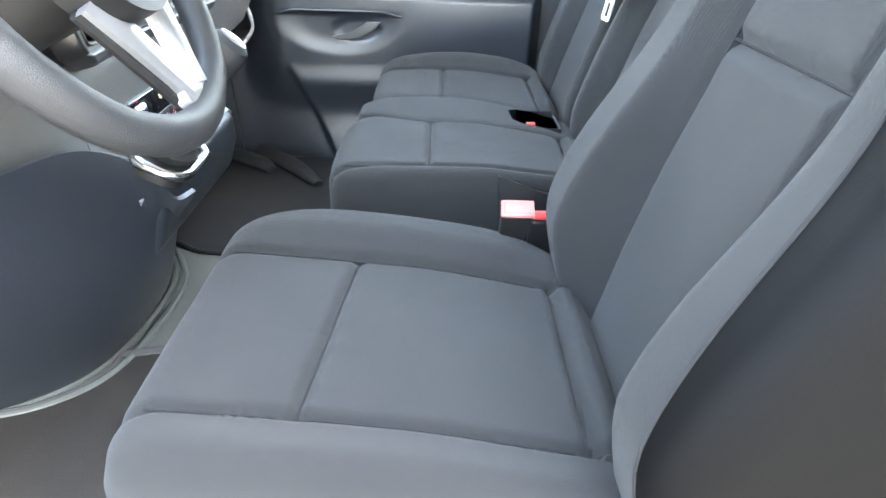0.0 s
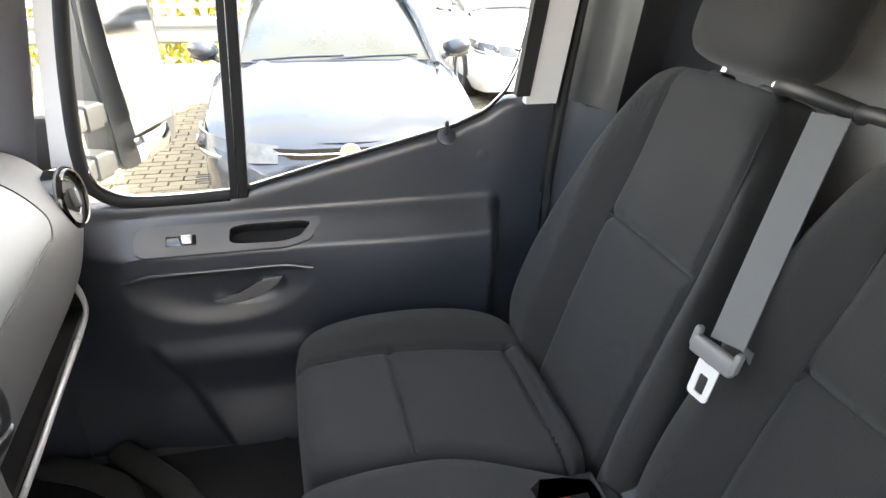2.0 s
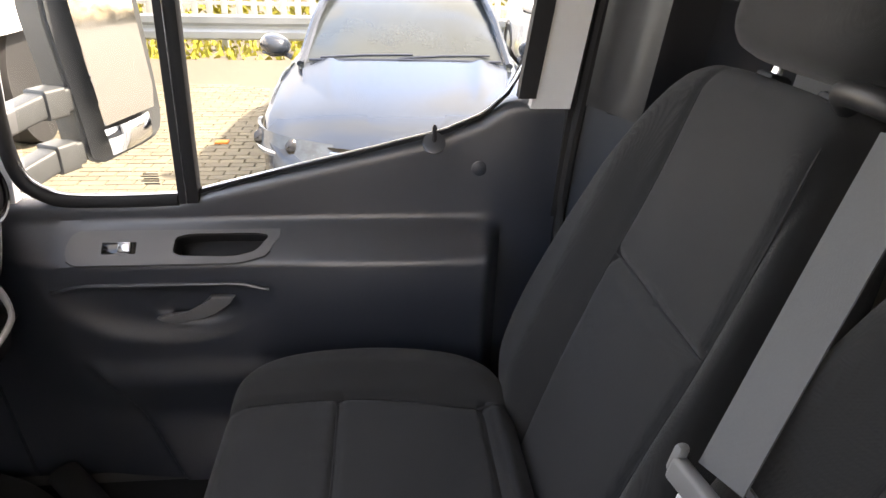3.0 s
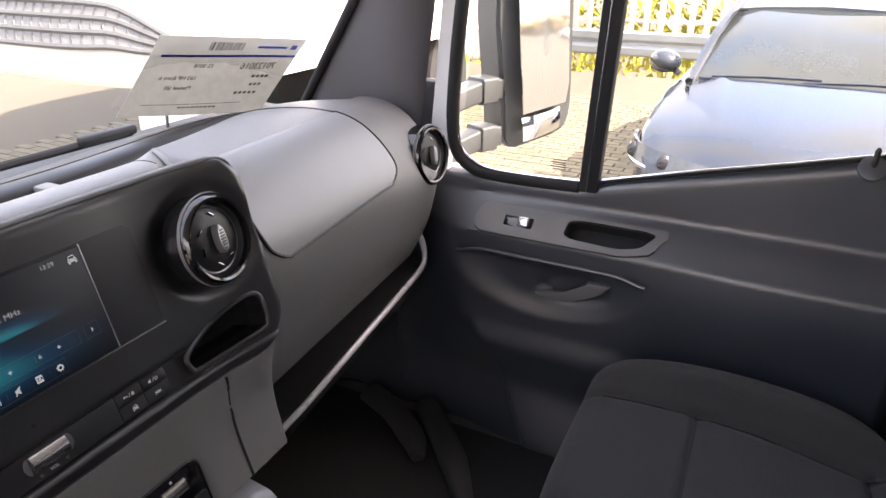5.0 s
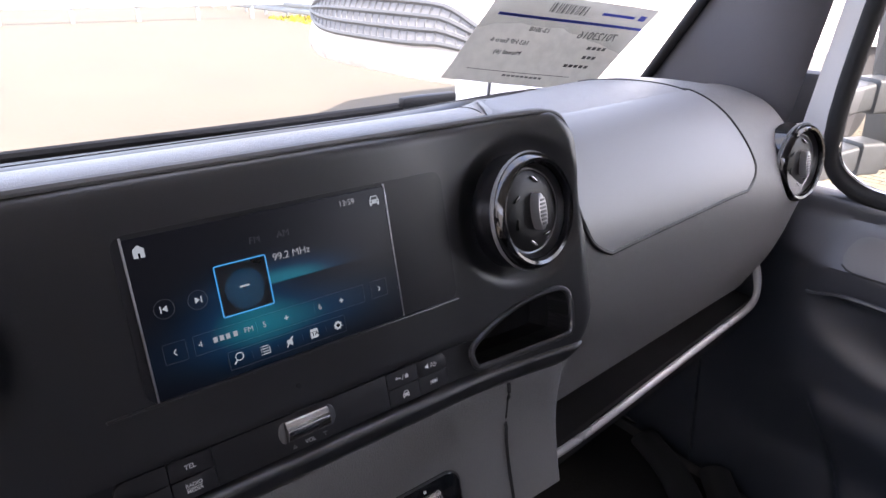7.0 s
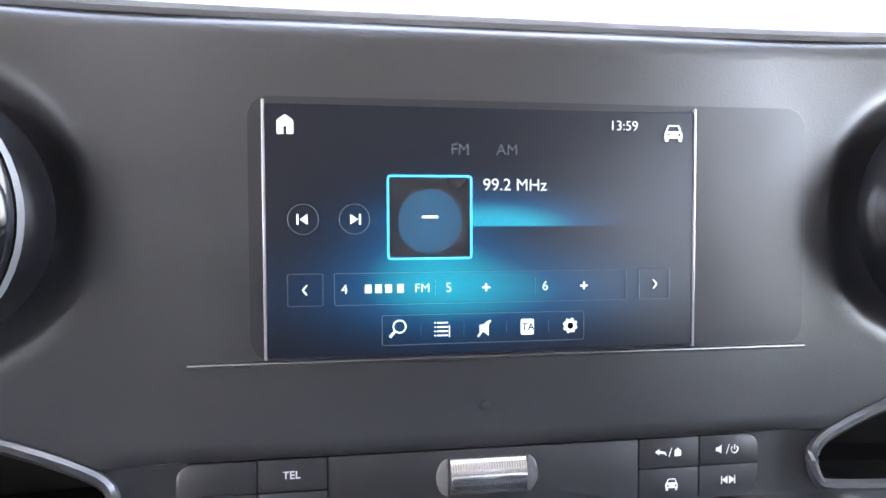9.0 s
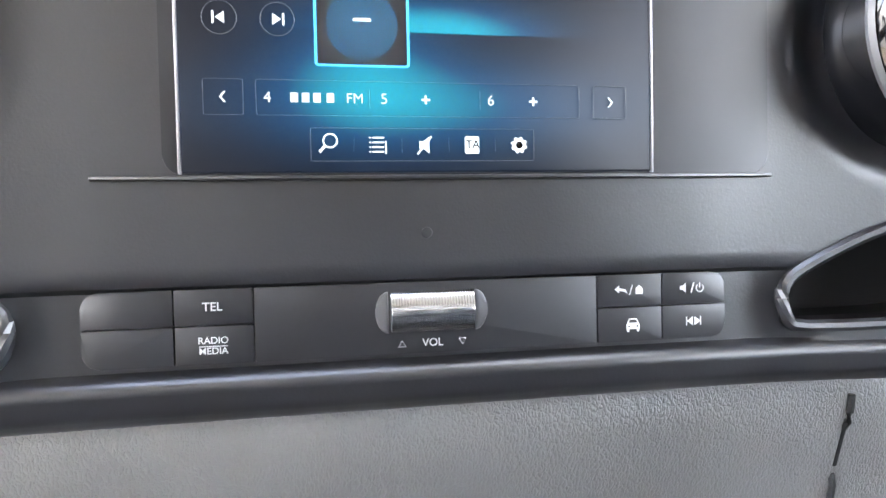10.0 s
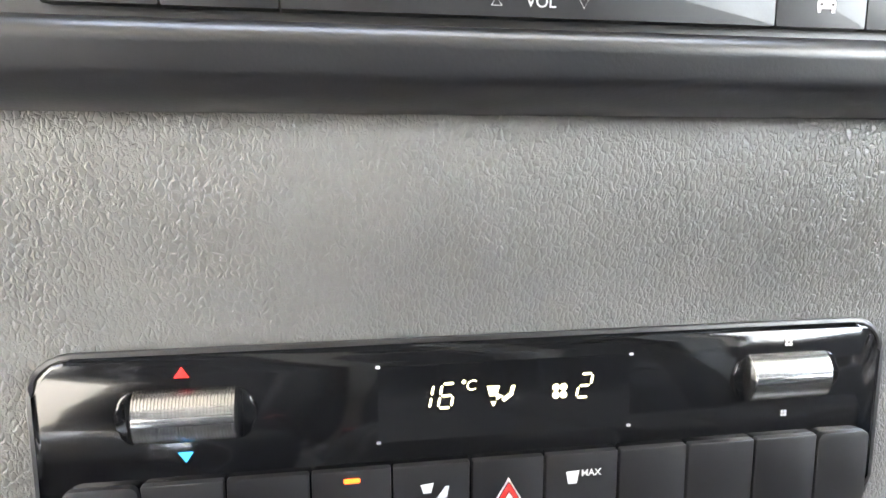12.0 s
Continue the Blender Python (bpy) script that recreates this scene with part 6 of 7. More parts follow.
    # outer skin
    part("outer_skin", boxed((0.90, -0.87, -0.30), (0.925, 0.16, 0.735), 0.01), WHITEPAINT, d)
    # small print etched on the quarter light
    for i in range(5):
        bm = boxed((0.8595, -0.215, 0.770 + 0.0042 * i), (0.8602, -0.190 + 0.004 * (i % 2), 0.7722 + 0.0042 * i))
        part("etched_mark", bm, INK, d, smooth=False)
    return d


build_door()


def build_body_side():
    # pillar behind the door with its belt trim, and body round the opening
    def trim(u, v):
        z = -0.02 + 1.55 * v
        y = -0.903 - 0.045 * smooth(0.7, 1.5, z) - 0.28 * u
        x = 0.838 - 0.105 * smooth(0.0, 0.35, u) - 0.105 * max(z - 0.75, 0) - 0.03 * smooth(0.35, 1, u)
        return Vector((x, y, z))
    tagged(part("pillar", sheet(trim, 24, 30, 0.02), DOORM), "dark trimmed pillar behind the door", "pillar", kind="structure")

    def upper(u, v):
        z = 0.915 + 0.60 * v
        y = -0.910 - 0.04 * v - 0.12 * u
        x = 0.830 - 0.115 * smooth(0.0, 0.45, u) - 0.105 * max(z - 0.75, 0)
        return Vector((x, y, z))
    tagged(part("trim", sheet(upper, 14, 14, 0.012), PANEL), "dark upper pillar cover", "trim", kind="structure")
    bm = bmesh.new()
    tube(bm, [(0.836 - 0.105 * max(z - 0.75, 0), -0.899 - 0.045 * smooth(0.7, 1.5, z), z) for z in [0.10 + 1.3 * i / 20 for i in range(21)]], 0.010, 8)
    tagged(part("seal", bm, RUBBER), "black rubber door seal", "seal", kind="structure")
    bm = bmesh.new()
    tube(bm, [Vector((0.838 - 0.105 * smooth(0.0, 0.35, u) - 0.105 * 0.159 - 0.03 * smooth(0.35, 1, u) - 0.001, -0.910 - 0.28 * u, 0.909)) for u in [0.12 + 0.6 * i / 16 for i in range(17)]], 0.0025, 6)
    tagged(part("trim", bm, BLACK), "dark joint across the pillar trim", "trim", kind="structure")
    tagged(part("wall_side", boxed((0.86, -1.22, -0.3), (0.93, -0.90, 1.58), 0.01), WHITEPAINT), "white body side behind the door", "wall", kind="structure")
    tagged(part("wall_side", boxed((0.80, -0.95, 1.47), (0.92, 0.10, 1.60), 0.01), WHITEPAINT), "white roof rail above the door", "wall", kind="structure")
    tagged(part("wall_side", boxed((0.905, 0.17, -0.3), (0.95, 0.95, 0.80), 0.02), WHITEPAINT), "white front wing", "wall", kind="structure")


build_body_side()
bm = sheet(lambda u, v: Vector((0.835 - 0.03 * smooth(0.4, 1, u), 0.16 - 0.06 * (1 - v) + 0.34 * u, 0.0 + 0.80 * v)), 12, 12, 0.02, True)
tagged(part("trim", bm, DOORM), "dark kick panel beside the footwell", "trim", kind="structure")


# ---- lower console, gear lever, steering wheel, floor things ----
# where the console meets the floor
FOOTLINE = [(-0.42, 0.42), (-0.385, 0.26), (-0.350, 0.155), (-0.290, 0.085), (-0.200, 0.052), (-0.070, 0.040), (0.045, 0.048), (0.130, 0.085), (0.205, 0.135), (0.26, 0.30)]


def build_console():
    c = thing("centre_console", (0, 0.05, 0.0), "grey plastic lower console with gear lever", "console")
    def body(u, v):
        # section goes: top rear edge, over the front, down to the floor
        P = [(0.06, 0.505), (-0.01, 0.520), (-0.050, 0.516), (-0.074, 0.492), (-0.076, 0.45), (-0.058, 0.39), (0.0, 0.335), (0.30, 0.30)]
        k = v * (len(P) - 1)
        i = min(int(k), len(P) - 2)
        t = k - i
        y, z = (P[i][q] + (P[i + 1][q] - P[i][q]) * t for q in (0, 1))
        a = 2 * u - 1
        e = max(abs(a) - 0.86, 0) / 0.14
        x = -0.013 + 0.226 * a
        return Vector((x, y + 0.05 * e * e, z - 0.02 * e * e * (1 if v < 0.3 else 0)))
    part("housing", sheet(body, 40, 36, 0.01, True), DOORM, c, "dark console housing")
    bm = sheet(lambda u, v: Vector((-0.02 + 0.235 * (2 * u - 1), 0.04 - 0.103 * v, 0.5295 - 0.012 * v - 0.012 * smooth(0.8, 1, v) - 0.012 * max(abs(2 * u - 1) - 0.9, 0) / 0.1)), 24, 12, 0.012, True)
    part("top_shelf", bm, DASH_TOP, c, "mid-grey console shelf")
    # dark lower body running down and forward to the floor
    foot = spline([(x, y + 0.014, FLOOR) for x, y in FOOTLINE], 6)
    n = len(foot) - 1

    def column(u, v):
        a = foot[int(round(u * n))]
        t = Vector((-0.262 + 0.475 * u, -0.030 + 0.08 * (2 * u - 1) ** 6, 0.44))
        p = a.lerp(t, v)
        return Vector((p.x, p.y + 0.03 * math.sin(math.pi * v), FLOOR + (0.44 - FLOOR) * v))
    part("lower_body", sheet(column, n, 24, 0.01), BLACK, c, "dark lower console body")
    # smooth cheek from the dash down to the bead on the driver's side
    low = spline([(x, y + 0.018, FLOOR) for x, y in FOOTLINE[1:8]], 6)
    top = spline([(-0.66, 0.03, 0.63), (-0.50, -0.015, 0.625), (-0.36, -0.032, 0.610), (-0.280, -0.056, 0.575), (-0.248, -0.082, 0.530), (-0.20, -0.092, 0.475), (-0.12, -0.092, 0.455)], 6)
    k = len(low) - 1

    def cheek(u, v):
        a, b = low[int(round(u * k))], top[int(round(u * k))]
        return a.lerp(b, v) + Vector((0, -0.045 * (1 - 1.15 * smooth(0.5, 1.0, u)) * math.sin(math.pi * v ** 0.8), 0))
    part("driver_cheek", sheet(cheek, k, 24, 0.008), DOORM, c, "smooth dark cheek beside the pedals")
    g = thing("gear_lever", (-0.17, -0.12, 0.5), "black gear lever with silver surround", "gear lever")
    mg = Matrix.Translation((-0.212, -0.100, 0.556)) @ pose(0, 0, 0, 24, 0, 0)
    bm = bmesh.new()
    tube(bm, [mg @ Vector((x, y, 0)) for x, y in rrect(0.13, 0.080, 0.030, 6)], 0.008, 10, loop=True)
    part("surround", bm, CHROME, g, "bright silver surround")
    bm = bmesh.new()
    prism(bm, rrect(0.125, 0.075, 0.028, 6), 0.02, mg @ Matrix.Translation((0, 0, -0.022)), 0.004)
    part("plate", bm, BLACK, g)
    bm = bmesh.new()
    rings = []
    for i in range(9):
        t = i / 8
        r = 0.034 * (1 - t) + 0.014 * t + 0.005 * math.sin(t * 18)
        rings.append([mg @ Vector((r * math.cos(2 * math.pi * k / 16), r * math.sin(2 * math.pi * k / 16) , 0.075 * t)) + Vector((0, -0.02 * t, 0.0)) for k in range(16)])
    loft(bm, rings)
    part("boot", bm, RUBBER, g, "pleated black boot")
    top = mg @ Vector((0, 0, 0.075)) + Vector((0, -0.02, 0))
    bm = bmesh.new()
    tube(bm, [top, Vector((-0.198, -0.176, 0.672))], 0.009, 10)
    part("stick", bm, BLACK, g)
    mk = Matrix.Translation((-0.198, -0.190, 0.700)) @ pose(0, 0, 0, 40, 0, 0) @ Matrix.Diagonal((0.86, 0.86, 0.9, 1))
    bm = bmesh.new()
    ringsolid(bm, [(0.010, -0.045), (0.020, -0.038), (0.026, -0.010), (0.029, 0.012), (0.026, 0.028), (0.016, 0.036), (0.004, 0.038)], mk @ Matrix.Diagonal((1.0, 1.25, 1, 1)), 28)
    kn = part("knob", bm, BLACKR, g, "black gear knob")
    bm = bmesh.new()
    ringsolid(bm, [(0.0170, 0.0345), (0.0175, 0.0370), (0.0120, 0.0392), (0.004, 0.0400)], mk @ Matrix.Diagonal((0.9, 1.35, 1, 1)), 28)
    part("cap", bm, SILVER, kn, "silver knob cap")


build_console()


def build_wheel():
    w = thing("steering_wheel", (-0.53, -0.12, 0.72), "black three-spoke steering wheel with silver spoke trim", "steering wheel")
    m = Matrix.Translation((-0.554, -0.190, 0.866)) @ pose(0, 0, 0, 60, 0, 0)
    R = 0.176
    bm = bmesh.new()
    tube(bm, [m @ Vector((R * math.cos(2 * math.pi * k / 72), R * math.sin(2 * math.pi * k / 72) * (1.0 if math.sin(2 * math.pi * k / 72) > -0.85 else 0.985), 0)) for k in range(72)], 0.0165, 14, flat=(0.92, 1.1), loop=True)
    part("rim", bm, BLACKR, w, "black leather rim")
    bm = bmesh.new()
    prism(bm, [(0.072 * math.cos(a), 0.074 * math.sin(a) - 0.004) for a in [2 * math.pi * i / 48 for i in range(48)]], 0.040, m @ Matrix.Translation((0, 0, -0.004)), 0.020, 6)
    hub = part("hub", bm, BLACK, w, "black padded hub")
    bm = bmesh.new()
    tube(bm, [m @ Vector((0.027 * math.cos(a), 0.027 * math.sin(a) + 0.012, 0.0365)) for a in [2 * math.pi * i / 28 for i in range(28)]], 0.0022, 8, loop=True)
    part("emblem", bm, CHROME, hub, "chrome ring emblem")
    for s in (-1, 1):
        bm = bmesh.new()
        prism(bm, [(s * x, y) for x, y in ((0.060, 0.026), (0.168, 0.030), (0.176, -0.010), (0.070, -0.022))][::s], 0.014, m, 0.004)
        sp = part("spoke", bm, BLACK, w)
        for i in range(3):
            for j in range(2):
                bm = boxed((s * 0.105 - 0.010 + 0.022 * (i - 1) + s * 0.012, -0.004 + 0.015 * j, 0.0145), (s * 0.105 + 0.006 + 0.022 * (i - 1) + s * 0.012, 0.007 + 0.015 * j, 0.017), 0.001, 2, m)
                part("key", bm, BLACKG, sp)
        # arm of the lower V-shaped spoke, its silver trim meeting the other at the rim
        A, B = Vector((s * 0.056 + 0.012, -0.044, 0.006)), Vector((s * 0.012 + 0.038, -0.146, -0.002))
        d = (B - A).normalized()
        side = Vector((-d.y, d.x, 0)) * s
        bm = bmesh.new()
        loft(bm, [[m @ (p + side * a_ + Vector((0, 0, z))) for a_, z in ((-w_, -0.004), (-w_, 0.006), (-w_ * 0.6, 0.011), (w_ * 0.6, 0.011), (w_, 0.006), (w_, -0.004))] for p, w_ in ((A, 0.021), (A.lerp(B, 0.4), 0.017), (A.lerp(B, 0.8), 0.014), (B, 0.015))])
        part("spoke", bm, SILVER, w, "silver arm of the lower spoke")
        bm = bmesh.new()
        tube(bm, [m @ (A + side * 0.018 + Vector((0, 0, -0.004))), m @ (B + side * 0.013 + Vector((0, 0, -0.006)))], 0.006, 8)
        part("spoke_edge", bm, BLACK, w)
    prism(bm := bmesh.new(), rrect(0.060, 0.026, 0.010, 4, 0.036, -0.148), 0.013, m @ Matrix.Translation((0, 0, -0.006)), 0.004)
    part("spoke_foot", bm, SILVER, w, "silver foot where the spoke meets the rim")
    bm = bmesh.new()
    tube(bm, [m @ Vector((0, 0, -0.01)), m @ Vector((0, 0, -0.09)), m @ Vector((0, 0, -0.22))], [0.06, 0.055, 0.06], 20)
    part("column_shroud", bm, BLACK, w)
    for s in (-1, 1):
        bm = bmesh.new()
        tube(bm, [m @ Vector((s * 0.05, 0.0, -0.07)), m @ Vector((s * 0.13, 0.02, -0.06)), m @ Vector((s * 0.185, 0.03, -0.05))], [0.007, 0.008, 0.010], 10)
        part("stalk", bm, BLACK, w)


build_wheel()


def build_floor_things():
    def mat_piece(name, outline, z, label, material, rim=0.010, edge=None):
        z0, edge = FLOOR, edge or STEP
        t = thing(name, (outline[0][0], outline[0][1], z0), label, "floor mat")
        bm = bmesh.new()
        prism(bm, outline, z, Matrix.Translation((0, 0, z0)), 0.004)
        bmesh.ops.recalc_face_normals(bm, faces=bm.faces[:])
        part("mat", bm, material, t)
        pts = spline([(x, y, z + z0) for x, y in outline] + [(*outline[0], z + z0)], 4)[:-1]
        for k, r in ((1.0, rim), (0.965, rim * 0.7)):
            cx, cy = sum(p.x for p in pts) / len(pts), sum(p.y for p in pts) / len(pts)
            bm = bmesh.new()
            tube(bm, [Vector((cx + (p.x - cx) * k, cy + (p.y - cy) * k, p.z)) for p in pts], r * 0.7, 8, loop=True)
            part("rim", bm, edge, t)
    mat_piece("floor_mat", [(-0.84, -0.26), (-0.215, -0.26), (-0.205, 0.02), (-0.26, 0.052), (-0.335, 0.105), (-0.372, 0.19), (-0.40, 0.40), (-0.84, 0.42)], 0.010, "dark brown carpet driver's mat with a raised grey rim", CARPET)
    mat_piece("floor_mat", [(0.165, -0.06), (0.150, -0.115), (0.115, -0.150), (0.05, -0.165), (-0.14, -0.168), (-0.14, -0.34), (0.80, -0.34), (0.80, 0.42), (0.30, 0.42), (0.225, 0.135), (0.170, 0.04)], 0.010, "black rubber passenger floor mat", MAT_FLOOR, 0.008, RUBBER)
    t = thing("floor_plate", (0.0, -0.05, FLOOR), "grey plastic floor tray beside the console foot", "floor plate")
    bm = bmesh.new()
    prism(bm, [(-0.190, -0.160), (0.04, -0.158), (0.105, -0.140), (0.140, -0.108), (0.155, -0.06), (0.160, 0.04), (0.195, 0.115), (0.12, 0.070), (0.04, 0.036), (-0.07, 0.028), (-0.190, 0.036)], 0.007, Matrix.Translation((0, 0, FLOOR)), 0.003)
    bmesh.ops.recalc_face_normals(bm, faces=bm.faces[:])
    part("plate", bm, TRAY, t)
    bm = bmesh.new()
    prism(bm, rrect(0.14, 0.085, 0.025, 5, 0.045, -0.085), 0.006, Matrix.Translation((0, 0, FLOOR + 0.006)), 0.004, 3)
    part("raised_pad", bm, TRAY, t)
    # double bead along the foot of the console
    for off, r in ((0.0, 0.008), (0.024, 0.006)):
        t = thing("floor_bead", (0.0, 0.05, FLOOR), "grey raised bead along the console foot", "trim strip", "console foot beads")
        bm = bmesh.new()
        tube(bm, spline([(x - off * 0.3, y - off, FLOOR + 0.009) for x, y in FOOTLINE[1:-1]], 6), r, 8)
        part("bead", bm, TRAY, t)
    # ducts in the passenger footwell
    for pts in (((0.80, 0.190), (0.76, 0.10), (0.70, 0.02), (0.655, -0.015)), ((0.82, 0.05), (0.74, -0.03), (0.66, -0.10), (0.56, -0.17))):
        t = thing("floor_duct", (*pts[0], FLOOR), "grey plastic floor duct in the footwell", "duct", "footwell ducts")
        bm = bmesh.new()
        tube(bm, spline([(x, y, FLOOR + 0.020) for x, y in pts], 4), [0.030] * 8 + [0.027, 0.024, 0.021, 0.018, 0.014], 12, flat=(1, 0.6))
        part("duct", bm, STEP_D, t)


build_floor_things()


# ---- paper sign behind the windscreen ----
def build_paper():
    t = thing("paper_sign", (0.55, 0.27, 0.90), "printed white paper sign in a clear sleeve on the dashboard", "sign")
    # corners, seen from the seats: far side reads mirrored
    A, B = Vector((0.436, 0.395, 0.889)), Vector((0.689, 0.330, 0.856))      # lower left, lower right
    C, D = Vector((0.476, 0.315, 1.014)), Vector((0.748, 0.250, 0.980))     # upper left, upper right

    def at(u, v, off=0.0):
        p = A.lerp(B, u).lerp(C.lerp(D, u), v)
        n = (B - A).cross(C - A).normalized()
        return p + n * (off + 0.003 * math.sin(3 * u + 2 * v) + 0.0010 * noise.noise(Vector((u * 9, v * 7, 0))))
    part("sheet", sheet(at, 40, 30, 0.0006), PAPER, t)

    def bar(u0, v0, u1, v1, material, name="print"):
        bm = sheet(lambda u, v: at(u0 + (u1 - u0) * u, v0 + (v1 - v0) * v, 0.0012), 6, 1)
        part(name, bm, material, t, smooth=False)
    bar(0.06, 0.755, 0.99, 0.785, INKBLUE)
    for i in range(16):
        w = (0.006, 0.010, 0.004, 0.008)[i % 4]
        bar(0.33 + 0.0145 * i, 0.84, 0.33 + 0.0145 * i + w, 0.94, INK)
    bar(0.66, 0.87, 0.88, 0.90, INKBLUE)
    bar(0.91, 0.86, 0.955, 0.92, INKBLUE)
    # unreadable lines and withheld numbers as bars
    def line(text, size, u, v):
        """A printed line; from the seats it reads from behind."""
        X, Y = (at(u - 0.06, v) - at(u + 0.06, v)).normalized(), (at(u, v + 0.05) - at(u, v - 0.05)).normalized()
        m = Matrix((X, Y, X.cross(Y))).transposed().to_4x4()
        m.translation = at(u, v, 0.0016)
        words(text, size, m, INK, t, "print", depth=0.0003)
    line("70123016", 0.0185, 0.745, 0.64)
    line("12-2018", 0.0105, 0.36, 0.645)
    line("163 HP Euro 6", 0.0105, 0.235, 0.495)
    line("Manual (6)", 0.0105, 0.265, 0.375)
    for u0, u1, v in ((0.74, 0.88, 0.49), (0.76, 0.86, 0.38), (0.68, 0.86, 0.27)):
        k = max(int((u1 - u0) / 0.03), 2)
        for i in range(k):
            a = u0 + (u1 - u0) * i / k
            bar(a, v, a + (u1 - u0) / k * 0.7, v + 0.035, INK)
    bar(0.10, 0.15, 0.78, 0.157, INK)
    for i in range(9):
        bar(0.34 + 0.03 * i, 0.10, 0.362 + 0.03 * i, 0.122, INK)
    # clear suction pin under it
    bm = bmesh.new()
    tube(bm, [(0.520, 0.385, 0.835), (0.520, 0.380, 0.890)], 0.003, 8)
    part("clip_pin", bm, SILVER, t)


build_paper()


# ---- exterior mirror ----
def build_mirror():
    t = thing("wing_mirror", (0.93, 0.05, 0.74), "large black van wing mirror with two glasses on twin arms", "mirror")
    h = Vector((0.771, -0.637, 0.0))
    n = Vector((-0.637, -0.771, 0.0))          # the glass looks back and in
    o = Vector((1.126, -0.014, 0.0))
    m = Matrix.Translation(o) @ Matrix((h, Vector((0, 0, 1)), n)).transposed().to_4x4()
    outl = [(-0.010, 0.722), (0.010, 0.712), (0.120, 0.736), (0.152, 0.752), (0.162, 0.790), (0.160, 0.860), (0.150, 1.02), (0.140, 1.13), (0.110, 1.17), (-0.02, 1.17), (-0.045, 1.14), (-0.045, 1.0), (-0.022, 0.80), (-0.018, 0.735)]
    bm = bmesh.new()
    prism(bm, outl, 0.10, m @ Matrix.Translation((0, 0, -0.112)), 0.0)
    bmesh.ops.recalc_face_normals(bm, faces=bm.faces[:])
    bmesh.ops.bevel(bm, geom=bm.edges[:], offset=0.014, segments=3, affect="EDGES", clamp_overlap=True)
    part("housing", bm, ARMGREY, t, "dark grey plastic housing")
    n2 = Vector((-0.535, -0.843, 0.062)).normalized()
    h2 = Vector((0.843, -0.535, 0.0)).normalized()
    mid = m @ Vector((0.062, 0.95, 0.004))
    turn = Matrix.Translation(mid) @ (Matrix((h2, n2.cross(h2), n2)).transposed() @ Matrix((h, Vector((0, 0, 1)), n))).to_4x4() @ Matrix.Translation(-mid)
    bm = bmesh.new()
    prism(bm, [(0.006, 0.800), (0.126, 0.816), (0.134, 0.86), (0.126, 1.02), (0.116, 1.12), (0.09, 1.145), (0.0, 1.145), (-0.012, 1.12), (-0.008, 1.0)], 0.003, m @ Matrix.Translation((0, 0, 0.010)))
    bmesh.ops.recalc_face_normals(bm, faces=bm.faces[:])
    bm.transform(turn)
    part("main_glass", bm, MIRROR, t, "flat mirror glass", smooth=False)
    # lower wide-angle glass, slightly domed
    q = [(0.010, 0.790), (0.120, 0.805)]

    def dome(u, v):
        a, b = Vector(q[0]).lerp(Vector(q[1]), u), Vector((0.016, 0.736)).lerp(Vector((0.120, 0.757)), u)
        p = a.lerp(b, 1 - v)
        du, dv = 2 * u - 1, 2 * v - 1
        return m @ Vector((p.x, p.y, 0.012 - 0.010 * (du * du) - 0.003 * dv * dv))
    part("wide_glass", sheet(lambda u, v: turn @ dome(u, v), 20, 12, 0.002), MIRROR, t, "domed wide-angle mirror glass")
    # square telescoping arms, each with a wider collar at the housing
    for za, zb in ((0.834, 0.851), (0.726, 0.745)):
        line = [Vector(p) for p in ((0.915, 0.120, za - 0.006), (0.99, 0.096, za), (1.075, 0.058, zb), (1.125, 0.030, zb + 0.002))]

        def ring(p, hw, hh):
            way = Vector((-0.42, -0.90, 0)).normalized()
            return [p + way * a + Vector((0, 0, b)) for a, b in rrect(2 * hw, 2 * hh, 0.007, 3)]
        bm = bmesh.new()
        loft(bm, [ring(p, 0.024, 0.023) for p in line])
        arm = part("arm", bm, ARMGREY, t, "dark grey square mirror arm")
        bm = bmesh.new()
        loft(bm, [ring(line[2].lerp(line[3], f), w, w) for f, w in ((-0.05, 0.024), (0.0, 0.0285), (0.7, 0.0285))])
        part("collar", bm, ARMGREY, arm)
    bm = boxed((0.90, 0.05, 0.70), (0.93, 0.17, 0.90), 0.012)
    part("foot", bm, BLACK, t)


build_mirror()


# ---- vehicles outside ----
def body_rings(secs):
    """secs: (x, half width, z low, z shoulder, half roof, z top) from front to back."""
    rings = []
    for x, w, z0, zs, wr, zt in secs:
        r = []
        pts = [(-w * 0.92, z0), (-w, z0 + min(0.12, 0.3 * (zs - z0))), (-w * 1.0, zs * 0.75 + z0 * 0.25), (-w * 0.97, zs), (-(w + wr) / 2 * 0.985, (zs + zt) / 2 + 0.01), (-wr, zt - 0.03), (-wr * 0.7, zt)]
        pts = pts + [(-a, b) for a, b in pts[::-1]]
        rings.append([Vector((x, a, b)) for a, b in pts])
    return rings


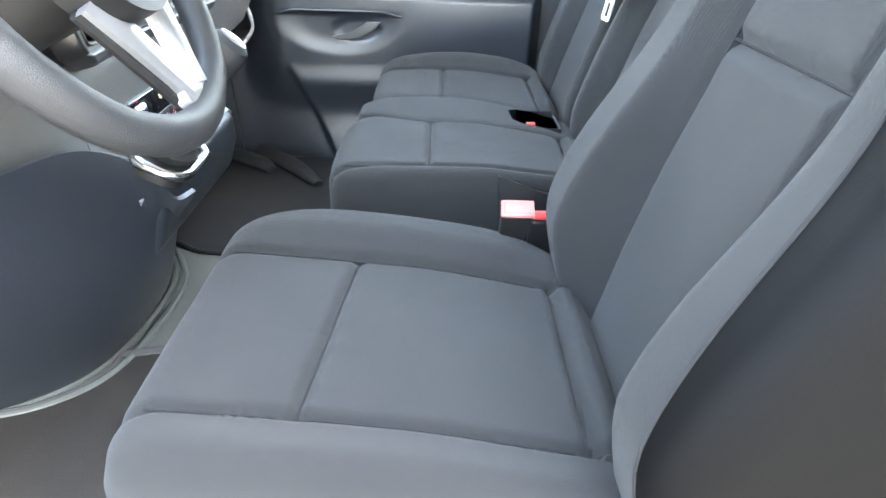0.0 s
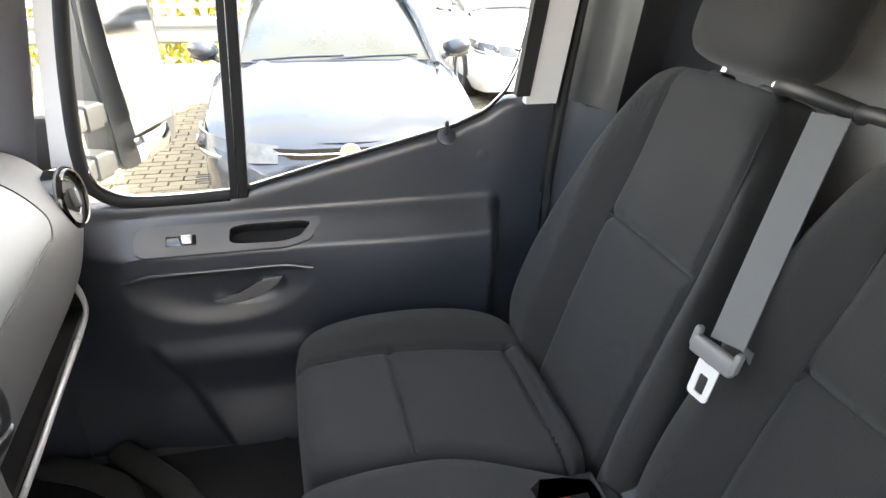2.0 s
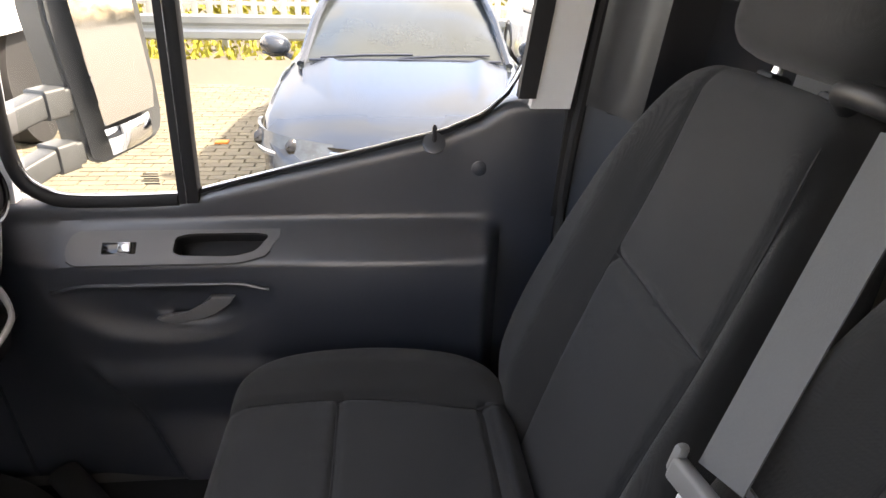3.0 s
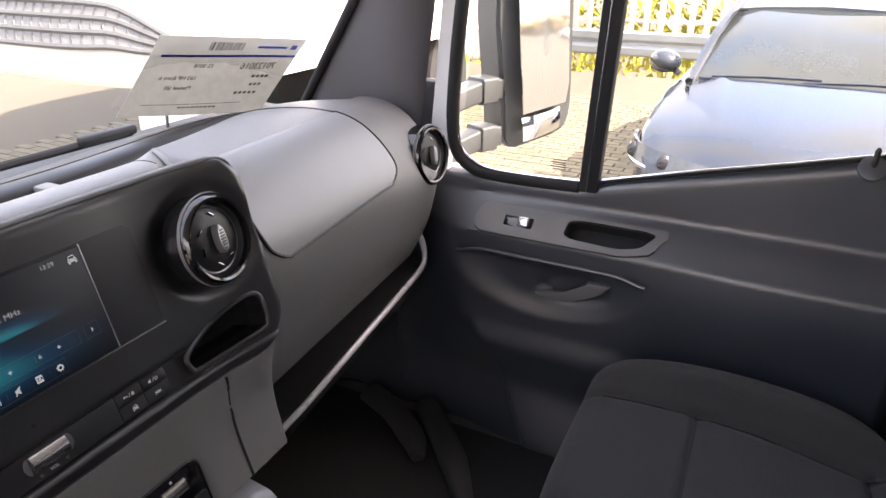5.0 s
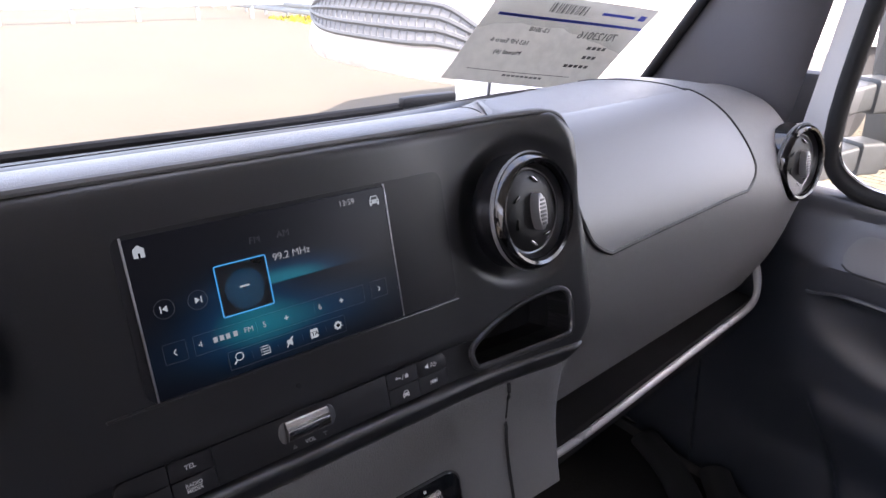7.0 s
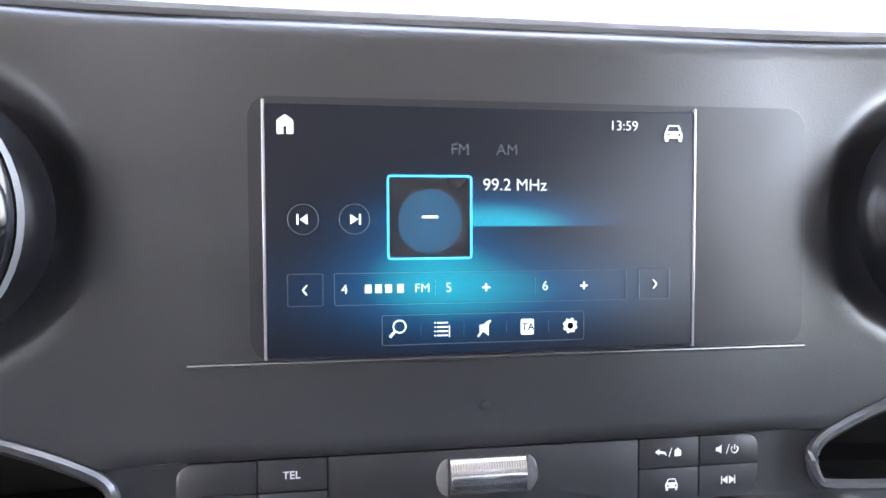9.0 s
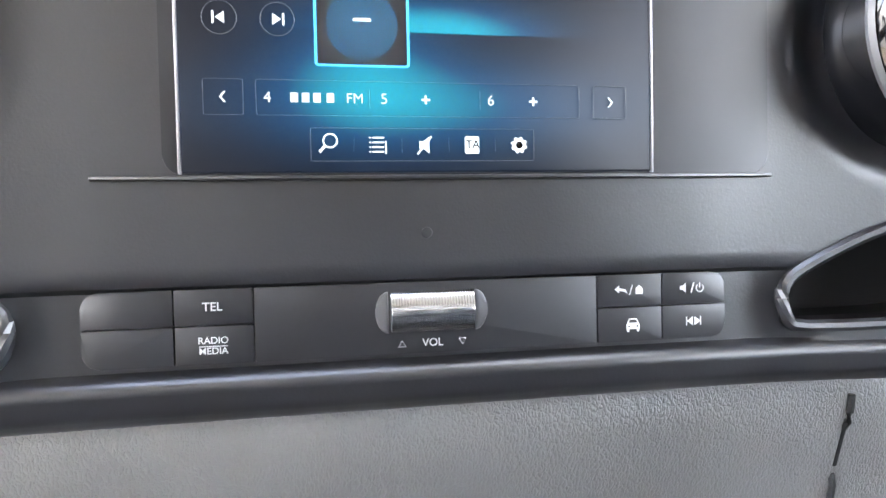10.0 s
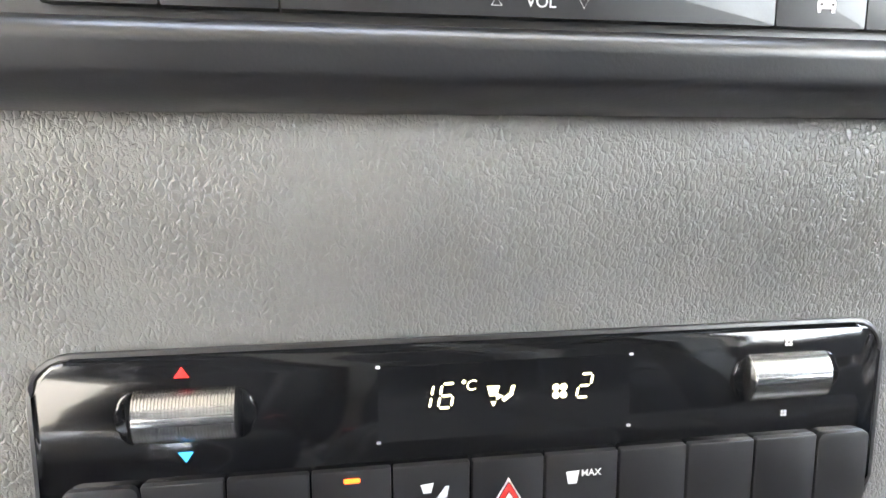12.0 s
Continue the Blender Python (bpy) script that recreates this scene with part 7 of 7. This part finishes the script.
def build_car(at, turn, paint, label, group="parked cars", detail=True):
    """A five-door hatchback, nose along -x of its own frame."""
    root = thing("car", (0, 0, 0), label, "car", group)
    secs = [(0.00, 0.62, 0.22, 0.52, 0.45, 0.55), (0.05, 0.74, 0.20, 0.60, 0.58, 0.63), (0.16, 0.83, 0.18, 0.70, 0.66, 0.74), (0.40, 0.885, 0.17, 0.78, 0.70, 0.83), (0.80, 0.895, 0.17, 0.85, 0.71, 0.91),
            (1.15, 0.895, 0.17, 0.90, 0.71, 0.965), (1.22, 0.895, 0.17, 0.90, 0.70, 0.98), (3.55, 0.895, 0.17, 0.94, 0.70, 1.00), (4.05, 0.86, 0.20, 0.94, 0.66, 0.99), (4.20, 0.80, 0.26, 0.86, 0.60, 0.92), (4.26, 0.70, 0.32, 0.70, 0.52, 0.74)]
    bm = bmesh.new()
    loft(bm, body_rings(secs))
    bmesh.ops.subdivide_edges(bm, edges=[e for e in bm.edges if e.calc_length() > 0.3], cuts=1, use_grid_fill=True)
    part("body", bm, paint, root)

    def hood(u, v):
        x = 0.095 + 1.065 * u + 0.10 * (1 - u) * (2 * v - 1) ** 2
        half = 0.60 + 0.12 * u
        y = (2 * v - 1) * half
        e = abs(2 * v - 1)
        z = 0.715 + 0.155 * u ** 0.62 + 0.112 * u - 0.045 * (1 - u) ** 6
        z += 0.020 * (1 - e * e) + 0.016 * bump(e, 0.74, 0.07) * (0.4 + 0.6 * u) - 0.016 * smooth(0.78, 1.0, e)
        return Vector((x, y, z))
    part("bonnet", sheet(hood, 40, 48, 0.012), paint, root, "creased bonnet")
    for s in (-1, 1):
        bm = bmesh.new()
        tube(bm, [hood(i / 20, 0.5 + s * 0.5) + Vector((0, s * 0.003, -0.006)) for i in range(21)], 0.005, 6)
        part("bonnet_gap", bm, CARDARK, root)
    cab = [(1.08, 0.74, 0.93, 0.940, 0.70, 0.955), (1.16, 0.74, 0.945, 0.975, 0.70, 1.00), (1.55, 0.735, 0.95, 1.12, 0.64, 1.22), (1.95, 0.73, 0.95, 1.22, 0.58, 1.40), (2.30, 0.73, 0.95, 1.25, 0.57, 1.46), (3.10, 0.73, 0.95, 1.25, 0.56, 1.46), (3.75, 0.70, 0.96, 1.20, 0.54, 1.38), (4.06, 0.66, 0.96, 1.08, 0.55, 1.12)]
    bm = bmesh.new()
    loft(bm, body_rings(cab))
    bmesh.ops.split_edges(bm, edges=list({e for f in bm.faces if len(f.verts) > 4 for e in f.edges}))
    part("greenhouse", bm, CARGLASS, root, "dark reflecting glass")
    bm = bmesh.new()
    loft(bm, [[Vector((x, y * w, z + 0.012 - 0.03 * y * y)) for y in (-1, -0.7, 0, 0.7, 1)] + [Vector((x, y * w, z - 0.03)) for y in (1, -1)] for x, w, z in ((1.93, 0.575, 1.405), (2.30, 0.575, 1.468), (3.10, 0.565, 1.468), (3.80, 0.55, 1.385))])
    part("roof", bm, paint, root)
    for s in (-1, 1):
        bm = bmesh.new()
        tube(bm, [(1.14, s * 0.735, 0.96), (1.55, s * 0.668, 1.22), (1.95, s * 0.595, 1.405), (2.3, s * 0.58, 1.465)], 0.032, 8)
        part("screen_pillar", bm, paint, root)
        bm = bmesh.new()
        tube(bm, [(2.45, s * 0.745, 0.96), (2.50, s * 0.585, 1.45)], 0.04, 8)
        part("door_pillar", bm, CARDARK, root)
        # headlamp: a clear cover over dark inner housing, lenses and light strips
        corner = spline([(0.022, 0.43), (0.040, 0.58), (0.085, 0.735), (0.165, 0.850), (0.300, 0.905), (0.470, 0.918)], 8)

        def lamp(u, v, off):
            p = corner[min(int(round(u * 40)), len(corner) - 1)]
            lo, hi = 0.600 + 0.085 * u ** 2, 0.692 + 0.105 * u - 0.045 * u ** 6
            return Vector((p[0] + 0.060 * v * (1 - 0.4 * u) + off * (1 - 0.6 * u), s * (p[1] - 0.012 * v - off * u), lo + (hi - lo) * v))
        hl = part("headlamp", sheet(lambda u, v: lamp(u, v, 0.0), 40, 6, 0.02, s > 0), LAMPG, root, "dark headlamp with bright light strips")
        for u0 in (0.30, 0.62):
            p = lamp(u0, 0.55, 0.004)
            bm = bmesh.new()
            ringsolid(bm, [(0.044, -0.01), (0.046, 0.004), (0.036, 0.010), (0.020, 0.014), (0.004, 0.015)], Matrix.Translation(p) @ pose(0, 0, 0, 0, -72, s * 28), 20)
            part("lens", bm, BLACKG, hl)
        bm = bmesh.new()
        tube(bm, [lamp(0.30 + 0.025 * i, 0.16, -0.002) for i in range(26)], 0.007, 6)
        part("running_light", bm, MARK, hl)
        # door mirror
        bm = bmesh.new()
        loft(bm, [[Vector((x, s * (0.975 + w * math.cos(t)), 1.035 + h * math.sin(t) + 0.012 * math.cos(t))) for t in [2 * math.pi * i / 20 for i in range(20)]] for x, w, h in ((1.405, 0.030, 0.022), (1.425, 0.075, 0.052), (1.47, 0.105, 0.072), (1.53, 0.112, 0.078), (1.565, 0.108, 0.074))])
        part("mirror_shell", bm, paint, root)
        bm = bmesh.new()
        tube(bm, [(1.50, s * 0.885, 0.975), (1.48, s * 0.99, 0.968), (1.50, s * 1.07, 0.985)], [0.016, 0.018, 0.010], 8)
        part("mirror_base", bm, CARDARK, root)
        bm = bmesh.new()
        tube(bm, [(1.50, s * 0.86, 0.95), (1.52, s * 0.93, 0.985)], 0.022, 8)
        part("mirror_stalk", bm, CARDARK, root)
        for x in (0.84, 3.46):
            bm = bmesh.new()
            mw = Matrix.Translation((x, s * 0.80, 0.315)) @ pose(0, 0, 0, -90 * s, 0, 0)
            ringsolid(bm, [(0.20, -0.1), (0.30, -0.10), (0.315, -0.07), (0.315, 0.07), (0.30, 0.10), (0.21, 0.105), (0.205, 0.08)], mw, 32)
            w = part("tyre", bm, TYRE, root)
            bm = bmesh.new()
            ringsolid(bm, [(0.206, 0.06), (0.20, 0.095), (0.185, 0.10), (0.175, 0.07), (0.05, 0.075), (0.03, 0.09)], mw, 32)
            part("rim", bm, GALV, w)
            bm = bmesh.new()
            tube(bm, [(x + 0.345 * math.cos(a), s * 0.893, 0.315 + 0.345 * math.sin(a)) for a in [math.pi * i / 18 for i in range(19)]], 0.016, 6)
            part("arch", bm, CARDARK, root)
    # grille, badge, plate, lower intake
    bm = bmesh.new()
    loft(bm, [[Vector((0.028 - 0.006, y, z)) if abs(y) < 0.3 else Vector((0.07, y, z)) for y in (-0.45, -0.29, 0.29, 0.45)] for z in (0.615, 0.680)], close=False)
    part("grille", bm, BLACKG, root)
    bm = bmesh.new()
    tube(bm, [(0.068, -0.46, 0.65), (0.016, -0.29, 0.65), (0.012, 0.0, 0.65), (0.016, 0.29, 0.65), (0.068, 0.46, 0.65)], 0.006, 6)
    part("grille_bar", bm, CHROME, root)
    bm = bmesh.new()
    ringsolid(bm, [(0.062, -0.01), (0.064, 0.008), (0.054, 0.012), (0.050, 0.004)], Matrix.Translation((0.004, 0, 0.65)) @ pose(0, 0, 0, 0, -90, 0), 28)
    part("badge", bm, CHROME, root, "round chrome badge")
    bm = boxed((-0.012, -0.26, 0.43), (0.012, 0.26, 0.54), 0.004)
    pl = part("number_plate", bm, MARK, root)
    for i in range(6):
        part("plate_bar", boxed((-0.0145, -0.20 + 0.065 * i, 0.455), (-0.0125, -0.155 + 0.065 * i, 0.515)), INK, pl, smooth=False)
    bm = boxed((0.02, -0.55, 0.25), (0.07, 0.55, 0.38), 0.02)
    part("lower_intake", bm, BLACK, root)
    bm = bmesh.new()
    tube(bm, [(1.160, -0.68, 0.990), (1.135, 0.0, 1.000), (1.160, 0.68, 0.990)], 0.009, 6)
    part("screen_cowl", bm, CARDARK, root)
    for a, b in ((0.05, -0.60), (0.60, -0.05)):
        bm = bmesh.new()
        tube(bm, [(1.165, a, 1.006), (1.19, (a + b) / 2, 1.022), (1.20, b, 1.026)], 0.008, 6)
        part("wiper", bm, CARDARK, root)
    m = Matrix.Translation(at) @ pose(0, 0, 0, 0, 0, turn)
    root.matrix_basis = m
    return root


golf = build_car((3.36, -0.722, GROUND), -2.1, CARPAINT, "blue-grey hatchback parked facing the van")
white = build_car((6.76, -3.42, GROUND), -1.0, CARWHITE, "white hatchback parked in the row")
dark = build_car((4.2, -6.2, GROUND), 0, CARDARK, "dark hatchback parked in the row")
# the long row that the wing mirror shows behind the van
for i in range(18):
    copy_thing((dark, white, golf, white, dark)[i % 5], Matrix.Translation((9.8 + 0.27 * i + 0.2 * (i % 2), -44.5 - 2.75 * i, GROUND)))


def build_front_van():
    """A white lorry parked ahead; its nose shows a broad slatted grille."""
    v = thing("lorry", (0, 0, 0), "white lorry cab with a slatted grey grille", "lorry")
    prof_ = [(0.10, 0.665), (0.00, 0.675), (-0.03, 0.71), (-0.04, 0.75), (0.06, 1.02), (0.22, 1.22), (0.55, 1.38), (1.25, 2.15), (1.6, 2.42), (2.4, 2.52), (5.4, 2.52), (5.5, 2.3), (5.5, 0.70), (5.2, 0.665)]
    rings = []
    for k in range(13):
        y = -0.98 + 1.96 * k / 12
        e = abs(y) / 0.98
        rings.append([Vector((x + (0.15 * e ** 3 if x < 2 else 0), y * (1 - 0.10 * smooth(1.3, 2.5, z)), z - 0.10 * e ** 4 * (1 if z > 2 else 0))) for x, z in prof_])
    bm = bmesh.new()
    loft(bm, rings)
    part("body", bm, WHITEPAINT, v)

    def crescent(u, w, off):
        y = -0.96 + 1.92 * u
        e = abs(y) / 0.98
        mid = 0.898 - 0.06 * smooth(-0.55, -0.96, y)
        half = 0.084 * (1 - (2 * u - 1) ** 4) + 0.004
        z = mid + (2 * w - 1) * half
        for (xa, za), (xb, zb) in zip(prof_[:7], prof_[1:7]):
            if za <= z <= zb:
                x = xa + (xb - xa) * (z - za) / (zb - za)
                break
        else:
            x = 0.2
        return Vector((x + 0.15 * e ** 3 - off, y, z))
    part("grille", sheet(lambda u, w: crescent(u, w, 0.012), 40, 8, 0.01), GRILLE_BACK, v, "grey slatted grille")
    for w in (0.05, 0.36, 0.66, 0.95):
        bm = bmesh.new()
        tube(bm, [crescent(i / 30, w, 0.022) for i in range(31)], 0.012, 6)
        part("grille_slat", bm, GRILLE, v)
    for i in range(26):
        bm = bmesh.new()
        u = 0.06 + 0.88 * i / 25
        tube(bm, [crescent(u, 0.08, 0.02), crescent(u + 0.012, 0.5, 0.02), crescent(u, 0.92, 0.02)], 0.009, 5)
        part("grille_web", bm, GRILLE, v)
    for s in (-1, 1):
        for x in (3.0, 4.6):
            bm = bmesh.new()
            ringsolid(bm, [(0.20, -0.1), (0.36, -0.1), (0.37, 0.0), (0.36, 0.10), (0.21, 0.105)], Matrix.Translation((x, s * 0.80, 0.37)) @ pose(0, 0, 0, -90 * s, 0, 0), 28)
            part("tyre", bm, TYRE, v)
    part("windscreen", sheet(lambda u, w: Vector((0.60 + 0.66 * w - 0.01, (-0.8 + 1.6 * u) * (1 - 0.06 * w), 1.43 + 0.70 * w)), 10, 6, 0.01, True), CARGLASS, v)
    v.matrix_basis = Matrix.Translation((2.30, 3.55, GROUND)) @ Matrix.Diagonal((1.2, 1.22, 1.525, 1))


build_front_van()


# ---- load body behind the cab: out of view, added to keep the sun out ----
bm = boxed((-0.99, -5.6, GROUND + 0.40), (0.95, -1.26, GROUND + 2.60), 0.08)
tagged(part("wall_load_body", bm, WHITEPAINT), "white load body, added out of view to block the sun", "wall", kind="structure")

# ---- unseen plain wall, added to cut the light through the driver's doorway ----
bm = bmesh.new()
for i in range(48):
    box(bm, (-6.2, -14 + 0.6 * i, GROUND), (-6.05, -13.41 + 0.6 * i, GROUND + 3.2), 0.02)
tagged(part("wall_yard", bm, CLAD), "unseen cream ribbed wall, added to cut light from the left", "wall", kind="structure")


# ---- ground, rail, fence, hedge, cladding ----
def build_outside():
    bm = bmesh.new()
    bmesh.ops.create_grid(bm, x_segments=24, y_segments=24, size=400)
    for v in bm.verts:
        v.co.z = GROUND
    tagged(part("ground", bm, CONC), "pale concrete yard", "ground", kind="structure")
    # guard rail: waved steel beam on posts
    g = thing("guard_rail", (11.3, 0, GROUND), "galvanised steel guard rail on short posts", "guard rail")
    W = [(0.0, 0.0), (-0.05, 0.03), (-0.05, 0.12), (0.0, 0.17), (0.0, 0.22), (-0.05, 0.27), (-0.05, 0.36), (0.0, 0.39)]
    bm = sheet(lambda u, v: Vector((11.3 + W[int(round(v * 7))][0], -40 + 80 * u, GROUND + 0.18 + W[int(round(v * 7))][1])), 40, 7, 0.01)
    part("beam", bm, GALV, g, smooth=False)
    for i in range(41):
        part("post", boxed((11.32, -40 + 2 * i - 0.05, GROUND), (11.42, -40 + 2 * i + 0.05, GROUND + 0.56), 0.01), GALV, g)
    # white palisade fence
    f = thing("fence", (12.4, 0, GROUND), "white painted slatted metal fence", "fence")
    slat = boxed((-0.012, -0.055, 0), (0.012, 0.055, 1.75), 0.004)
    me = None
    n = 0
    y = -22.0
    while y < 24:
        if me is None:
            ob = part("slat", slat, FENCEW, f)
            me = ob.data
        else:
            ob = new("slat", me)
            ob.parent = f
            ob.matrix_parent_inverse = f.matrix_basis.inverted()
        ob.location = (12.4, y, GROUND + 0.10)
        y += 0.26
    for z in (0.62, 1.25):
        part("cross_rail", boxed((12.42, -22, GROUND + z), (12.46, 24, GROUND + z + 0.06)), FENCEW, f)
    # flowering hedge behind it: many small clumps
    rng = random.Random(4)
    bm = bmesh.new()
    verts, faces = [], []
    for i in range(8200):
        yy, zz = rng.uniform(-22, 24), abs(rng.gauss(0.55, 0.45))
        c = Vector((13.4 + rng.uniform(-0.55, 0.5), yy, GROUND + min(zz, 1.45 + 0.2 * math.sin(yy * 1.7))))
        s = rng.uniform(0.05, 0.14)
        d = Vector((rng.uniform(-1, 1), rng.uniform(-1, 1), rng.uniform(-0.4, 1))).normalized()
        a = d.orthogonal().normalized() * s
        b = d.cross(a).normalized() * s * 0.8
        k = len(verts)
        verts += [c - a, c + b * 0.6 + d * s * 0.3, c + a, c - b * 0.6 + d * s * 0.3]
        faces += [(k, k + 1, k + 2), (k, k + 2, k + 3)]
    me = bpy.data.meshes.new("hedge")
    me.from_pydata(verts, [], faces)
    me.materials.append(HEDGE)
    tagged(new("hedge", me), "yellow-green flowering hedge behind the fence", "hedge", kind="stuff")
    bm.free()
    # grass verge below the rail
    verts, faces = [], []
    for i in range(6500):
        yy, xx = rng.uniform(-22, 24), rng.uniform(10.4, 12.6)
        h, a = rng.uniform(0.05, 0.16), rng.uniform(0, math.pi)
        c = Vector((xx, yy, GROUND))
        k = len(verts)
        d = Vector((math.cos(a), math.sin(a), 0)) * rng.uniform(0.03, 0.07)
        verts += [c - d, c + d, c + Vector((rng.uniform(-0.05, 0.05), rng.uniform(-0.05, 0.05), h))]
        faces += [(k, k + 1, k + 2)]
    me = bpy.data.meshes.new("grass")
    me.from_pydata(verts, [], faces)
    me.materials.append(HEDGE)
    tagged(new("grass", me), "yellow-green grass verge along the rail", "grass", kind="stuff")
    # cream ribbed wall of a shed
    s = thing("shed", (11.8, 7, GROUND), "cream ribbed metal shed", "shed")
    pts = []
    for i in range(60):
        yy = 3.6 + 0.1 * i
        pts.append((yy, 0.0 if i % 3 else 0.035))
    bm = sheet(lambda u, v: Vector((10.9 - pts[int(round(u * 59))][1], pts[int(round(u * 59))][0], GROUND + 4.2 * v)), 59, 1, 0.02, True)
    part("ribbed_wall", bm, CLAD, s, smooth=False)
    part("end_wall", boxed((10.93, 9.45, GROUND), (16, 9.52, GROUND + 4.2)), CLAD, s)
    part("roof", boxed((10.7, 3.4, GROUND + 4.2), (16.2, 9.7, GROUND + 4.35)), GALV, s)
    # far rails, poles and tree line seen through the screen and the mirror
    r = thing("guard_rail", (0, 24, GROUND), "galvanised guard rail at the far edge of the yard", "guard rail")
    part("beam", boxed((-30, 24, GROUND + 0.45), (24, 24.06, GROUND + 0.75), 0.02), GALV, r)
    for i in range(27):
        part("post", boxed((-30 + 2 * i - 0.05, 24.06, GROUND), (-30 + 2 * i + 0.05, 24.16, GROUND + 0.7)), GALV, r)
    p = thing("light_pole", (6, -38, GROUND), "thin grey light pole", "pole")
    bm = bmesh.new()
    tube(bm, [(6, -38, GROUND), (6, -38, GROUND + 5)], [0.07, 0.05], 8)
    part("pole", bm, GALV, p)
    verts, faces = [], []
    for i in range(4200):
        xx = rng.uniform(-25, 60)
        top = 3.6 + 2.4 * math.sin(xx * 0.31) * math.sin(xx * 0.117 + 1)
        c = Vector((xx, -125 + rng.uniform(-3, 3), GROUND + rng.uniform(0, max(top, 0.6))))
        sz = rng.uniform(0.2, 0.6)
        d = Vector((rng.uniform(-1, 1), rng.uniform(-1, 1), rng.uniform(-1, 1))).normalized()
        a = d.orthogonal().normalized() * sz
        b = d.cross(a) * 1.0
        k = len(verts)
        verts += [c - a, c + b, c + a]
        faces += [(k, k + 1, k + 2)]
    me = bpy.data.meshes.new("far_trees")
    me.from_pydata(verts, [], faces)
    me.materials.append(FARTREE)
    tagged(new("far_trees", me), "hazy bare tree line far off", "trees", kind="stuff")


FARTREE = mat("grey_twigs", (0.20, 0.19, 0.16), 0.9, vary=0.3, vscale=2, island=0.3)
build_outside()


# ---- pavers beside the van ----
def build_pavers():
    L, B, J = 0.21, 0.105, 0.006
    base = boxed((0, 0, -0.03), (B - J, L - J, 0.0), 0.004, 1)
    field = bpy.data.objects["ground"]
    me = None
    rng = random.Random(9)
    verts, faces = [], []
    near = []
    for i in range(86):
        for j in range(44):
            x = 1.0 + i * B
            y = -3.4 + j * L + (L / 2 if i % 2 else 0)
            if x > 7.9 + 0.5 * math.sin(y):
                continue
            z = GROUND + 0.022 + rng.uniform(-0.002, 0.002)
            if 1.9 < x < 4.6 and -0.1 < y < 2.3 and len(near) < 300:
                near.append((x, y, z))
            else:
                k = len(verts)
                b, l = B - J, L - J
                verts += [(x, y, z - 0.02), (x + b, y, z - 0.02), (x + b, y + l, z - 0.02), (x, y + l, z - 0.02), (x + 0.004, y + 0.004, z), (x + b - 0.004, y + 0.004, z), (x + b - 0.004, y + l - 0.004, z), (x + 0.004, y + l - 0.004, z)]
                faces += [(k + 4, k + 5, k + 6, k + 7)] + [(k + a, k + (a + 1) % 4, k + 4 + (a + 1) % 4, k + 4 + a) for a in range(4)]
    m2 = bpy.data.meshes.new("paver_field")
    m2.from_pydata(verts, [], faces)
    m2.materials.append(PAVER2)
    ob = tagged(new("paver_field", m2), kind="stuff")
    ob.parent = field
    for p in near:
        if me is None:
            ob = part("paver", base, PAVER, field)
            me = ob.data
        else:
            ob = new("paver", me)
            ob.parent = field
        ob.location = p


build_pavers()
t_marker = thing("ground_marker", (5.8, 0.89, GROUND), "small orange marker lying on the pavers", "marker")
part("disc", boxed((5.75, 0.83, GROUND + 0.022), (5.84, 0.95, GROUND + 0.040), 0.005), ORANGE, t_marker)
